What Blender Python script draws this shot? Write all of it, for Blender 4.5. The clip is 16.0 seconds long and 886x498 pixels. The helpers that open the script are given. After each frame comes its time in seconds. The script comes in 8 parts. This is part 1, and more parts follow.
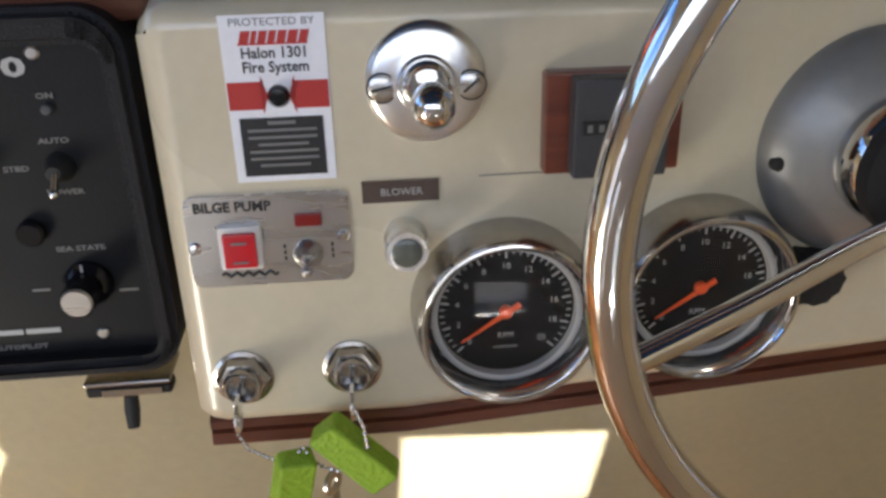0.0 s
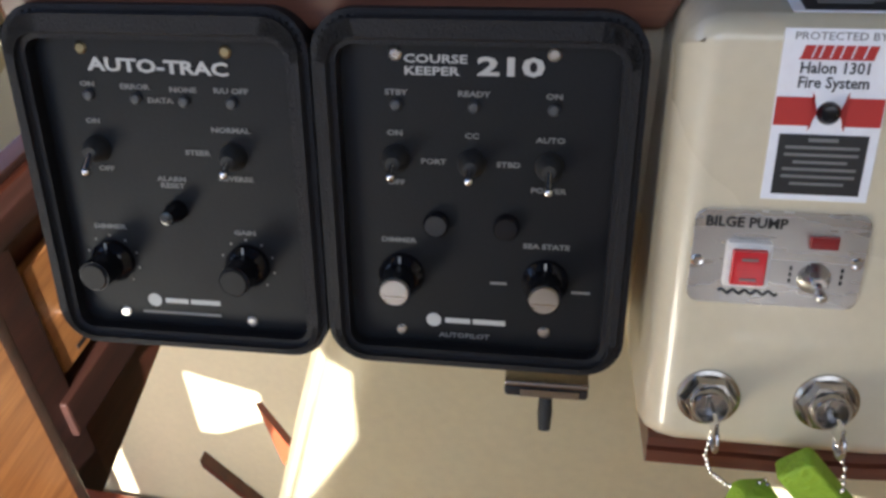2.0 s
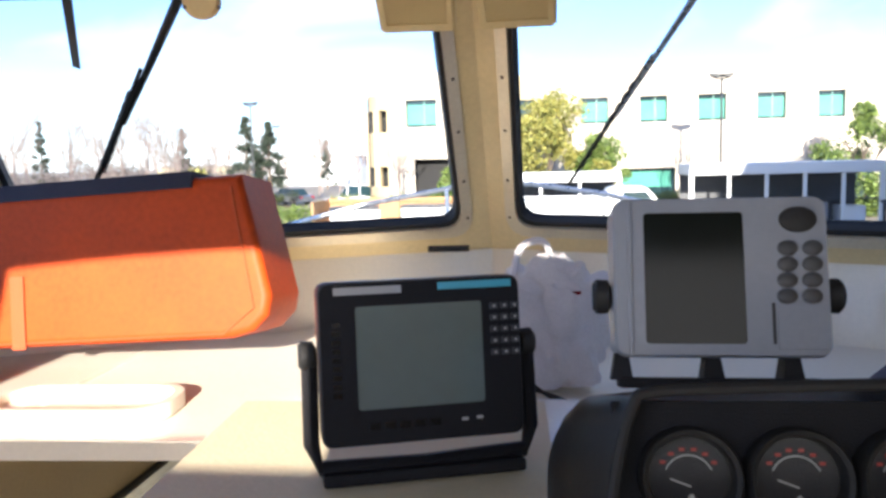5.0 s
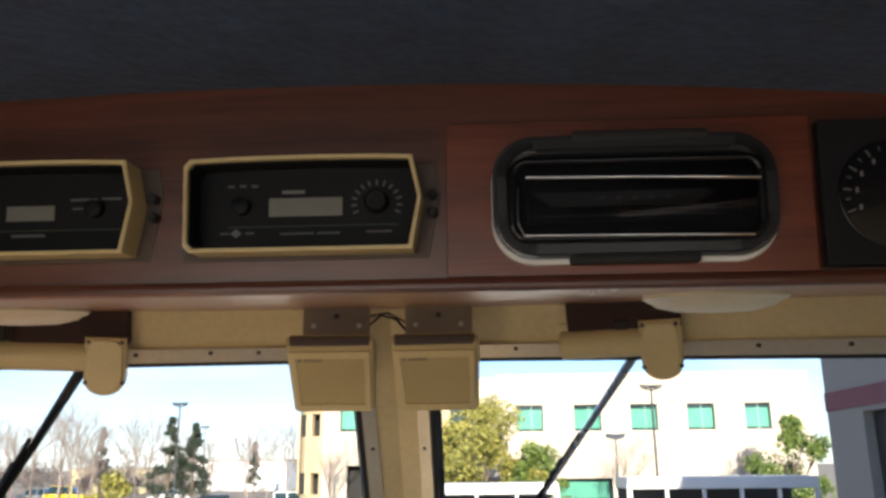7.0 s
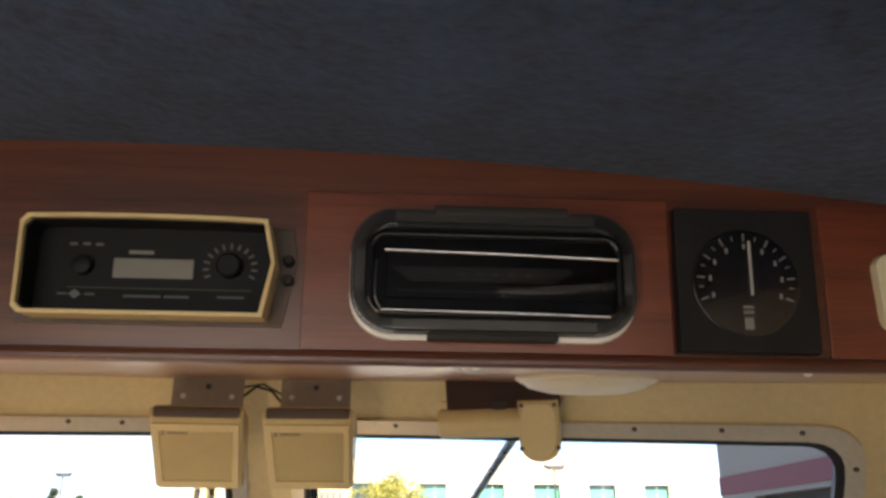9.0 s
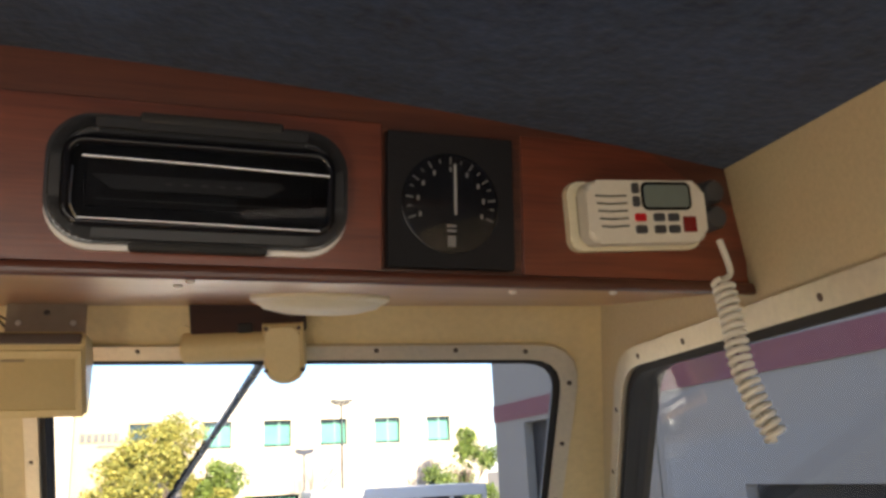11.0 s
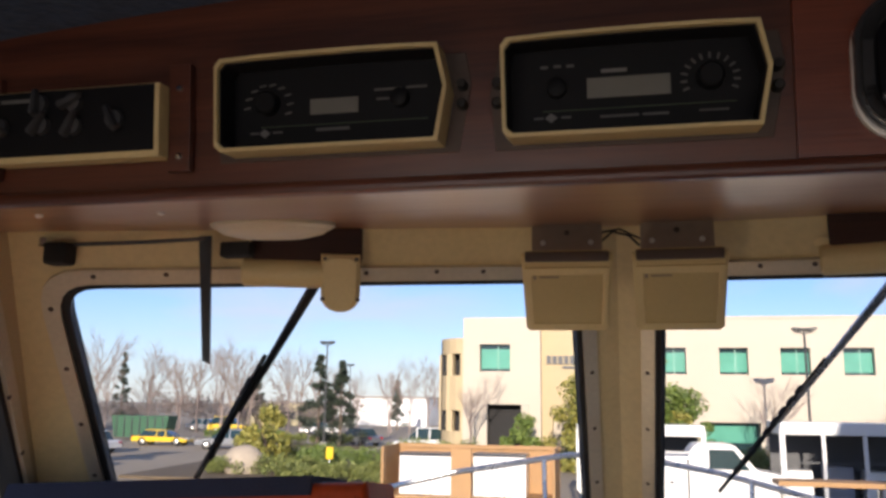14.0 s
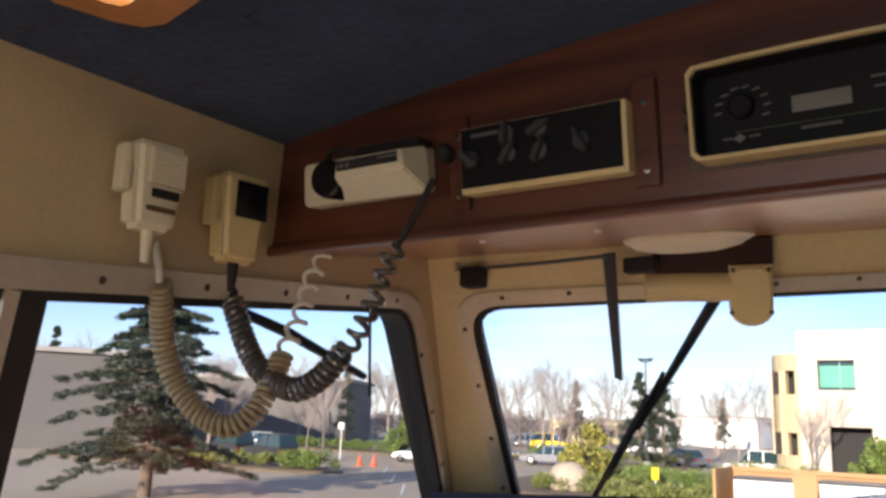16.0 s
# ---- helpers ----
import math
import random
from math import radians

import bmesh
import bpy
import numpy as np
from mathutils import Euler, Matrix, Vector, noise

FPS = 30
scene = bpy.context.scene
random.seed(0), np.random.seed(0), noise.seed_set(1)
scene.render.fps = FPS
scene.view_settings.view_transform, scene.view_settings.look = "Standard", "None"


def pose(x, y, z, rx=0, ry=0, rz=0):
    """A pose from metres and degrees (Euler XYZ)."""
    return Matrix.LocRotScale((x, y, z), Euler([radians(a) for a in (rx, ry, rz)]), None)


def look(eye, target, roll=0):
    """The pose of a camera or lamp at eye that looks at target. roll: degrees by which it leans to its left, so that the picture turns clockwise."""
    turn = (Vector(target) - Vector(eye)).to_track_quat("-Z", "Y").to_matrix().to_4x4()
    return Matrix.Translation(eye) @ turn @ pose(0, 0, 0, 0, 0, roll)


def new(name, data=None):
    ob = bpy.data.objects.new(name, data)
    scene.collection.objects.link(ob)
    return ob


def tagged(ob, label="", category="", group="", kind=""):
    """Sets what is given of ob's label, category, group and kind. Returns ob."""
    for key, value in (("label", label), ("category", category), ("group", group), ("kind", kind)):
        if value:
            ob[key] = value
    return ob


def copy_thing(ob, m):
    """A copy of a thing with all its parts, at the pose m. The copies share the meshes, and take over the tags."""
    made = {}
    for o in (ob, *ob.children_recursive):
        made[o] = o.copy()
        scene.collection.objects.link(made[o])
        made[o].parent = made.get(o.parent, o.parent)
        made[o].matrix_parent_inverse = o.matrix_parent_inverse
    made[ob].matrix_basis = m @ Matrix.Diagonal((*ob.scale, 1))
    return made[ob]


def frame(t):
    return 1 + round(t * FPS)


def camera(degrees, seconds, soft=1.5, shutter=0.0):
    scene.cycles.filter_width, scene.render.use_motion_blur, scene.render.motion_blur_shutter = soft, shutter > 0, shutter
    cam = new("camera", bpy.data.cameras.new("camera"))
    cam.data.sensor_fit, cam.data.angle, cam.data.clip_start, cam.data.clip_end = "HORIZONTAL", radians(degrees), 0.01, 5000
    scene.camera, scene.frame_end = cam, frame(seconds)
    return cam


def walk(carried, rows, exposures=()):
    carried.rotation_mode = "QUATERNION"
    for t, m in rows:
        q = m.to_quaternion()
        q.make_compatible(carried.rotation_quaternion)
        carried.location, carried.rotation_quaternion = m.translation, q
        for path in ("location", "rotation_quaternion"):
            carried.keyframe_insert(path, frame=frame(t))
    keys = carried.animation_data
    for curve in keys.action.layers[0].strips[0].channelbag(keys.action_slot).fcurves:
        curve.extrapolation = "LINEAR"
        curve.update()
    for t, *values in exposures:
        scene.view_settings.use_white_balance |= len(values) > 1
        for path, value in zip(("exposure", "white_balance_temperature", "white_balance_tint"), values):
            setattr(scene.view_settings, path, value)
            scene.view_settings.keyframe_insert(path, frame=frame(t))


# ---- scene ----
cam = camera(57.1, 16.0, soft=3.0)
PATH = [
    (0, (0.2750, -0.8919, 1.2255), (0.4261, 0.6016, -0.0961), 3.46),
    (0.5, (0.2450, -0.8849, 1.2172), (0.2830, 0.5809, -0.1428), 2.55),
    (1, (0.2040, -0.8844, 1.2123), (0.1430, 0.5747, -0.1542), 1.90),
    (1.5, (0.1590, -0.8920, 1.2084), (0.0000, 0.5855, -0.1302), 1.31),
    (2, (0.1250, -0.9045, 1.2121), (-0.1470, 0.6186, -0.0553), -0.22),
    (2.5, (0.1070, -0.9198, 1.2235), (-0.2610, 0.6801, 0.0812), -1.33),
    (3, (0.1030, -0.9383, 1.2456), (-0.3059, 0.7604, 0.2723), -1.30),
    (3.5, (0.1090, -0.9476, 1.2657), (-0.3101, 0.8452, 0.4845), -1.06),
    (4, (0.1220, -0.9571, 1.2878), (-0.2800, 0.9123, 0.7014), -0.96),
    (4.5, (0.1300, -0.9510, 1.3146), (-0.2080, 0.9787, 0.9120), -1.16),
    (5, (0.1370, -0.9319, 1.3509), (-0.1149, 1.0409, 1.1392), -1.38),
    (5.2, (0.1390, -0.9256, 1.3667), (-0.0850, 1.0574, 1.2334), -1.58),
    (5.7, (0.1452, -0.9059, 1.4057), (-0.0156, 1.0946, 1.4700), -1.64),
    (6.25, (0.1518, -0.8837, 1.4475), (0.0302, 1.1000, 1.7261), -1.29),
    (6.8, (0.1587, -0.8654, 1.4803), (0.0633, 1.0809, 1.9455), -0.74),
    (7.3, (0.1660, -0.8562, 1.4951), (0.0990, 1.0535, 2.0852), -0.28),
    (7.5, (0.1710, -0.8547, 1.4993), (0.1160, 1.0361, 2.1488), -0.11),
    (8, (0.1770, -0.8500, 1.5028), (0.1600, 1.0135, 2.2287), 0.26),
    (8.5, (0.1880, -0.8445, 1.4984), (0.2210, 1.0169, 2.2291), 0.48),
    (9, (0.2070, -0.8419, 1.4926), (0.3360, 1.0325, 2.1783), 0.16),
    (9.5, (0.2290, -0.8440, 1.4844), (0.5090, 1.0282, 2.1296), -0.55),
    (9.7, (0.2400, -0.8469, 1.4830), (0.5960, 1.0172, 2.1144), -1.01),
    (10.2, (0.2614, -0.8523, 1.4768), (0.7706, 1.0005, 2.0709), -1.86),
    (10.75, (0.2740, -0.8592, 1.4708), (0.8984, 0.9820, 2.0261), -2.62),
    (11.3, (0.2661, -0.8614, 1.4650), (0.8976, 0.9843, 1.9810), -2.86),
    (11.8, (0.2330, -0.8543, 1.4591), (0.7320, 1.0226, 1.9369), -2.33),
    (12, (0.2130, -0.8470, 1.4569), (0.6240, 1.0561, 1.9144), -1.84),
    (12.5, (0.1660, -0.8362, 1.4500), (0.3670, 1.1085, 1.8720), -0.95),
    (13, (0.1110, -0.8214, 1.4526), (0.0960, 1.1401, 1.8433), -0.15),
    (13.5, (0.0580, -0.8176, 1.4551), (-0.1690, 1.1339, 1.8295), 0.43),
    (14, (-0.0020, -0.8157, 1.4563), (-0.4160, 1.1043, 1.8332), 0.83),
    (14.5, (-0.0500, -0.8206, 1.4638), (-0.6711, 1.0426, 1.8416), 1.30),
    (15, (-0.0950, -0.8330, 1.4665), (-0.8942, 0.9585, 1.8564), 1.67),
    (15.5, (-0.1200, -0.8417, 1.4635), (-1.0849, 0.8651, 1.8581), 1.81),
    (16, (-0.1400, -0.8526, 1.4532), (-1.2387, 0.7699, 1.8536), 1.95),
]
EXPOSURES = [(0, 2.0, 6100, 11), (0.5, 1.2, 6000, 12), (1.0, 1.1, 6000, 12), (1.5, 1.12, 6000, 12), (2.0, 2.05, 5900, 11), (2.5, 2.6, 5750, 9), (3.0, 2.97, 5450, 10), (3.5, 3.2, 5850, 12), (4.5, 2.86, 6400, 15), (5.2, 1.82, 6700, 14), (7.3, 1.5, 7300, 12), (8.2, 2.12, 7450, 12), (9.7, 2.13, 7850, 14), (12, 1.87, 7900, 16), (13, 1.06, 7200, 21), (14.5, 0.88, 7200, 21), (16, 1.35, 7350, 20)]
walk(cam, [(t, look(eye, target, roll)) for t, eye, target, roll in PATH], EXPOSURES)

# ---- world and sun ----
SUN_EL, SUN_AZ = 15.5, 175.0   # degrees above the horizon; degrees from ahead (+y) towards starboard (+x)
world = bpy.data.worlds.new("sky")
scene.world = world
world.use_nodes = True
wn = world.node_tree.nodes
wl = world.node_tree.links
bg = wn["Background"]
sky = wn.new("ShaderNodeTexSky")
sky.sky_type, sky.sun_disc = "NISHITA", False
sky.sun_elevation, sky.sun_rotation = radians(SUN_EL), radians(SUN_AZ)
sky.air_density, sky.dust_density, sky.ozone_density = 1.0, 0.1, 3.5
# thin bright cloud streaks over the blue
tc = wn.new("ShaderNodeTexCoord")
mp = wn.new("ShaderNodeMapping")
mp.inputs["Scale"].default_value = (1.0, 1.0, 3.5)
nz = wn.new("ShaderNodeTexNoise")
nz.inputs["Scale"].default_value, nz.inputs["Detail"].default_value, nz.inputs["Distortion"].default_value = 2.2, 6.0, 0.6
rp = wn.new("ShaderNodeValToRGB")
rp.color_ramp.elements[0].position, rp.color_ramp.elements[1].position = 0.48, 0.70
mx = wn.new("ShaderNodeMix")
mx.data_type = "RGBA"
mx.inputs["B"].default_value = (3.7, 4.15, 4.9, 1)
wl.new(tc.outputs["Generated"], mp.inputs["Vector"])
wl.new(mp.outputs["Vector"], nz.inputs["Vector"])
wl.new(nz.outputs["Fac"], rp.inputs["Fac"])
sep = wn.new("ShaderNodeSeparateXYZ")
hz = wn.new("ShaderNodeMapRange")
hz.inputs["From Min"].default_value, hz.inputs["From Max"].default_value = 0.0, 0.13
hz.inputs["To Min"].default_value, hz.inputs["To Max"].default_value = 0.50, 0.0
top = wn.new("ShaderNodeMath")
top.operation = "MAXIMUM"
wl.new(tc.outputs["Generated"], sep.inputs["Vector"])
wl.new(sep.outputs["Z"], hz.inputs["Value"])
wl.new(rp.outputs["Color"], top.inputs[0])
wl.new(hz.outputs["Result"], top.inputs[1])
wl.new(top.outputs[0], mx.inputs["Factor"])
deep = wn.new("ShaderNodeVectorMath")
deep.operation = "MULTIPLY"
deep.inputs[1].default_value = (0.64, 0.73, 0.98)   # clear winter blue between the clouds
wl.new(sky.outputs["Color"], deep.inputs[0])
wl.new(deep.outputs["Vector"], mx.inputs["A"])
wl.new(mx.outputs["Result"], bg.inputs["Color"])
bg.inputs["Strength"].default_value = 0.15

SUN_DIR = Vector((math.sin(radians(SUN_AZ)) * math.cos(radians(SUN_EL)), math.cos(radians(SUN_AZ)) * math.cos(radians(SUN_EL)), math.sin(radians(SUN_EL))))
sun = new("sun", bpy.data.lights.new("sun", "SUN"))
sun.data.energy, sun.data.angle, sun.data.color = 5.0, radians(0.55), (1.0, 0.93, 0.82)
sun.matrix_world = look(SUN_DIR * 30, (0, 0, 0))

# added lamp before the unseen aft wall, standing in for the sky's light
aft_fill = new("aft_fill_light", bpy.data.lights.new("aft_fill_light", "AREA"))
aft_fill.data.shape, aft_fill.data.size, aft_fill.data.size_y = "RECTANGLE", 1.3, 0.55
aft_fill.data.energy, aft_fill.data.color = 1.35, (0.94, 0.97, 1.0)
aft_fill.matrix_world = look((0.10, -1.34, 1.38), (0.10, -0.2, 1.05))

# second added lamp, warm and low, brightens the wall under the console
low_fill = new("low_fill_light", bpy.data.lights.new("low_fill_light", "AREA"))
low_fill.data.shape, low_fill.data.size, low_fill.data.size_y = "RECTANGLE", 0.30, 0.36
low_fill.data.energy, low_fill.data.color = 1.9, (1.0, 0.90, 0.70)
low_fill.matrix_world = look((-0.585, -1.34, 0.50), (-0.10, -0.45, 0.30))

# ---- materials ----
def mat(name, color, rough=0.5, metal=0.0, vary=0.12, scale=8.0, grain=60.0, bump=0.05, stretch=(1, 1, 1), coat=0.0, spec=0.5, rand=0.0, sheen=0.0):
    """Base colour varied at two scales, roughness wear and fine relief, in object space metres."""
    m = bpy.data.materials.new(name)
    m.use_nodes = True
    n, l = m.node_tree.nodes, m.node_tree.links
    b = n["Principled BSDF"]
    b.inputs["Metallic"].default_value = metal
    b.inputs["Specular IOR Level"].default_value = spec
    b.inputs["Coat Weight"].default_value = coat
    b.inputs["Sheen Weight"].default_value = sheen
    co = n.new("ShaderNodeTexCoord")
    ma = n.new("ShaderNodeMapping")
    ma.inputs["Scale"].default_value = stretch
    l.new(co.outputs["Object"], ma.inputs["Vector"])
    big, fine = n.new("ShaderNodeTexNoise"), n.new("ShaderNodeTexNoise")
    big.inputs["Scale"].default_value, big.inputs["Detail"].default_value = scale, 4.0
    fine.inputs["Scale"].default_value, fine.inputs["Detail"].default_value = grain, 3.0
    l.new(ma.outputs["Vector"], big.inputs["Vector"])
    l.new(ma.outputs["Vector"], fine.inputs["Vector"])
    add = n.new("ShaderNodeMath")
    add.operation = "ADD"
    l.new(big.outputs["Fac"], add.inputs[0])
    l.new(fine.outputs["Fac"], add.inputs[1])
    ramp = n.new("ShaderNodeMapRange")
    ramp.inputs["From Min"].default_value, ramp.inputs["From Max"].default_value = 0.6, 1.4
    ramp.inputs["To Min"].default_value, ramp.inputs["To Max"].default_value = 1 - vary, 1 + vary
    l.new(add.outputs[0], ramp.inputs["Value"])
    mul = n.new("ShaderNodeVectorMath")
    mul.operation = "SCALE"
    mul.inputs[0].default_value = color
    l.new(ramp.outputs["Result"], mul.inputs["Scale"])
    last = mul
    if rand:
        oi = n.new("ShaderNodeObjectInfo")
        rr = n.new("ShaderNodeMapRange")
        rr.inputs["To Min"].default_value, rr.inputs["To Max"].default_value = 1 - rand, 1 + rand
        l.new(oi.outputs["Random"], rr.inputs["Value"])
        last = n.new("ShaderNodeVectorMath")
        last.operation = "SCALE"
        l.new(mul.outputs["Vector"], last.inputs[0])
        l.new(rr.outputs["Result"], last.inputs["Scale"])
    l.new(last.outputs["Vector"], b.inputs["Base Color"])
    rg = n.new("ShaderNodeMapRange")
    rg.inputs["To Min"].default_value, rg.inputs["To Max"].default_value = max(0.02, rough - 0.08), min(1, rough + 0.08)
    l.new(big.outputs["Fac"], rg.inputs["Value"])
    l.new(rg.outputs["Result"], b.inputs["Roughness"])
    if bump:
        bp = n.new("ShaderNodeBump")
        bp.inputs["Strength"].default_value, bp.inputs["Distance"].default_value = bump, 0.01
        l.new(fine.outputs["Fac"], bp.inputs["Height"])
        l.new(bp.outputs["Normal"], b.inputs["Normal"])
    return m


def wood(name, dark, light, rough=0.35, axis="X", coat=0.3, ring=26.0):
    """Long-grained wood: streaks stretched along one object axis."""
    m = bpy.data.materials.new(name)
    m.use_nodes = True
    n, l = m.node_tree.nodes, m.node_tree.links
    b = n["Principled BSDF"]
    co, ma = n.new("ShaderNodeTexCoord"), n.new("ShaderNodeMapping")
    ma.inputs["Scale"].default_value = {"X": (1.2, ring, ring), "Y": (ring, 1.2, ring), "Z": (ring, ring, 1.2)}[axis]
    l.new(co.outputs["Object"], ma.inputs["Vector"])
    a, f = n.new("ShaderNodeTexNoise"), n.new("ShaderNodeTexNoise")
    a.inputs["Scale"].default_value, a.inputs["Detail"].default_value, a.inputs["Distortion"].default_value = 1.6, 6.0, 0.8
    f.inputs["Scale"].default_value, f.inputs["Detail"].default_value = 14.0, 4.0
    l.new(ma.outputs["Vector"], a.inputs["Vector"])
    l.new(ma.outputs["Vector"], f.inputs["Vector"])
    mixf = n.new("ShaderNodeMix")
    mixf.inputs["Factor"].default_value = 0.35
    l.new(a.outputs["Fac"], mixf.inputs["A"])
    l.new(f.outputs["Fac"], mixf.inputs["B"])
    ra = n.new("ShaderNodeValToRGB")
    ra.color_ramp.elements[0].position, ra.color_ramp.elements[1].position = 0.32, 0.68
    ra.color_ramp.elements[0].color, ra.color_ramp.elements[1].color = (*dark, 1), (*light, 1)
    l.new(mixf.outputs["Result"], ra.inputs["Fac"])
    l.new(ra.outputs["Color"], b.inputs["Base Color"])
    b.inputs["Roughness"].default_value = rough
    b.inputs["Coat Weight"].default_value, b.inputs["Coat Roughness"].default_value = coat, 0.25
    bp = n.new("ShaderNodeBump")
    bp.inputs["Strength"].default_value, bp.inputs["Distance"].default_value = 0.12, 0.004
    l.new(mixf.outputs["Result"], bp.inputs["Height"])
    l.new(bp.outputs["Normal"], b.inputs["Normal"])
    return m


def glass(name, color=(1, 1, 1), rough=0.0, ior=1.45, thin=False, gloss=0.035):
    m = bpy.data.materials.new(name)
    m.use_nodes = True
    n, l = m.node_tree.nodes, m.node_tree.links
    if thin:
        t, g, x = n.new("ShaderNodeBsdfTransparent"), n.new("ShaderNodeBsdfGlossy"), n.new("ShaderNodeMixShader")
        lw = n.new("ShaderNodeLayerWeight")
        lw.inputs["Blend"].default_value = 0.5
        fr = n.new("ShaderNodeMath")
        fr.operation = "POWER"
        fr.inputs[1].default_value = 4.0
        sc = n.new("ShaderNodeMapRange")
        sc.inputs["To Min"].default_value, sc.inputs["To Max"].default_value = gloss, 0.35
        l.new(lw.outputs["Facing"], fr.inputs[0])
        l.new(fr.outputs[0], sc.inputs["Value"])
        t.inputs["Color"].default_value = (*color, 1)
        g.inputs["Roughness"].default_value = rough
        l.new(sc.outputs["Result"], x.inputs["Fac"])
        l.new(t.outputs["BSDF"], x.inputs[1])
        l.new(g.outputs["BSDF"], x.inputs[2])
        l.new(x.outputs["Shader"], n["Material Output"].inputs["Surface"])
    else:
        b = n["Principled BSDF"]
        b.inputs["Base Color"].default_value = (*color, 1)
        b.inputs["Transmission Weight"].default_value = 1
        b.inputs["Roughness"].default_value, b.inputs["IOR"].default_value = rough, ior
    return m


M = {}
M["gelcoat"] = mat("cream_gelcoat", (0.58, 0.52, 0.38), 0.28, vary=0.05, scale=3, grain=140, bump=0.02, coat=0.35)
M["gelcoat_white"] = mat("white_gelcoat", (0.75, 0.70, 0.58), 0.35, vary=0.06, scale=4, grain=120, bump=0.03, coat=0.2)
M["cream_moulding"] = mat("warm_cream_moulding", (0.74, 0.66, 0.44), 0.35, vary=0.06, scale=3, grain=120, bump=0.03, coat=0.2)
M["vinyl_beige"] = mat("beige_vinyl", (0.53, 0.43, 0.26), 0.55, vary=0.12, scale=2.5, grain=220, bump=0.05)
M["pillar"] = mat("beige_painted_pillar", (0.67, 0.535, 0.29), 0.45, vary=0.10, scale=5, grain=90, bump=0.05)
M["carpet"] = mat("navy_headliner_carpet", (0.021, 0.043, 0.092), 0.95, vary=0.50, scale=16, grain=90, bump=0.20, spec=0.1, sheen=0.15)
M["mahogany"] = wood("mahogany", (0.045, 0.013, 0.008), (0.125, 0.036, 0.018), 0.35)
M["mahogany_panel"] = wood("reddish_mahogany", (0.085, 0.018, 0.009), (0.205, 0.050, 0.023), 0.36)
M["mahogany_rail"] = wood("varnished_mahogany", (0.055, 0.020, 0.013), (0.140, 0.052, 0.030), 0.33, coat=0.4)
M["mahogany_oiled"] = wood("unvarnished_mahogany", (0.020, 0.008, 0.006), (0.055, 0.018, 0.012), 0.8, coat=0.0)
M["mahogany_y"] = wood("mahogany_fore_and_aft", (0.05, 0.014, 0.009), (0.14, 0.040, 0.020), 0.35, axis="Y")
M["mahogany_dark"] = wood("dark_mahogany_fore_and_aft", (0.020, 0.008, 0.006), (0.056, 0.018, 0.011), 0.5, axis="Y", coat=0.1)
M["teak"] = wood("teak", (0.28, 0.10, 0.028), (0.58, 0.26, 0.085), 0.35, axis="Y")
M["black_plastic"] = mat("black_textured_plastic", (0.008, 0.008, 0.010), 0.6, vary=0.15, scale=20, grain=700, bump=0.25, spec=0.28)
M["black_face"] = mat("black_anodised_face", (0.005, 0.0055, 0.007), 0.55, spec=0.22, vary=0.12, scale=12, grain=500, bump=0.05)
M["black_gloss"] = mat("black_gloss", (0.006, 0.006, 0.008), 0.18, spec=0.35, vary=0.05, bump=0.0)
M["black_rubber"] = mat("black_rubber", (0.014, 0.014, 0.014), 0.7, vary=0.15, grain=300, bump=0.1)
M["black_vinyl"] = mat("black_leather_vinyl", (0.050, 0.045, 0.040), 0.36, vary=0.15, scale=14, grain=400, bump=0.05)
M["chrome"] = mat("chrome", (0.72, 0.72, 0.72), 0.08, 1.0, vary=0.04, bump=0.01)
M["aged_chrome"] = mat("aged_chrome", (0.44, 0.42, 0.40), 0.22, 1.0, vary=0.12, scale=30, grain=300, bump=0.02)
M["satin_chrome"] = mat("satin_chrome", (0.78, 0.78, 0.78), 0.28, 1.0, vary=0.05, bump=0.01)
M["steel"] = mat("brushed_steel", (0.55, 0.54, 0.52), 0.28, 1.0, vary=0.04, scale=20, grain=500, bump=0.015, stretch=(1, 5, 1))
M["alu_frame"] = mat("dulled_metal_window_frame", (0.62, 0.55, 0.42), 0.34, 0.45, vary=0.1, scale=8, grain=120, bump=0.05)
M["brass"] = mat("dull_brass", (0.45, 0.33, 0.14), 0.35, 1.0, vary=0.15)
M["old_brass"] = mat("tarnished_brass", (0.20, 0.16, 0.09), 0.40, 1.0, vary=0.25)
M["cream_plastic"] = mat("yellowed_cream_plastic", (0.64, 0.51, 0.26), 0.4, vary=0.07, scale=10, grain=200, bump=0.04)
M["cream_light"] = mat("cream_plastic", (0.70, 0.64, 0.46), 0.38, vary=0.06, scale=10, grain=200, bump=0.03)
M["white_plastic"] = mat("white_plastic", (0.74, 0.73, 0.70), 0.35, vary=0.05, grain=200, bump=0.02)
M["grey_plastic"] = mat("grey_plastic", (0.22, 0.24, 0.28), 0.42, vary=0.06, grain=240, bump=0.05)
M["dark_grey"] = mat("dark_grey_plastic", (0.045, 0.047, 0.052), 0.45, vary=0.08, grain=240, bump=0.05)
M["brown_plastic"] = mat("brown_plate", (0.075, 0.05, 0.038), 0.5, vary=0.1, grain=200, bump=0.05)
M["print_white"] = mat("white_printing", (0.40, 0.40, 0.39), 0.6, vary=0.05, bump=0)
M["print_dim"] = mat("greyed_printing", (0.17, 0.17, 0.166), 0.6, vary=0.1, bump=0)
M["print_red"] = mat("red_printing", (0.42, 0.025, 0.02), 0.55, vary=0.06, bump=0)
M["print_black"] = mat("black_printing", (0.015, 0.015, 0.015), 0.5, vary=0.05, bump=0)
M["paper"] = mat("white_paper", (0.78, 0.79, 0.83), 0.75, vary=0.05, scale=12, grain=200, bump=0.04)
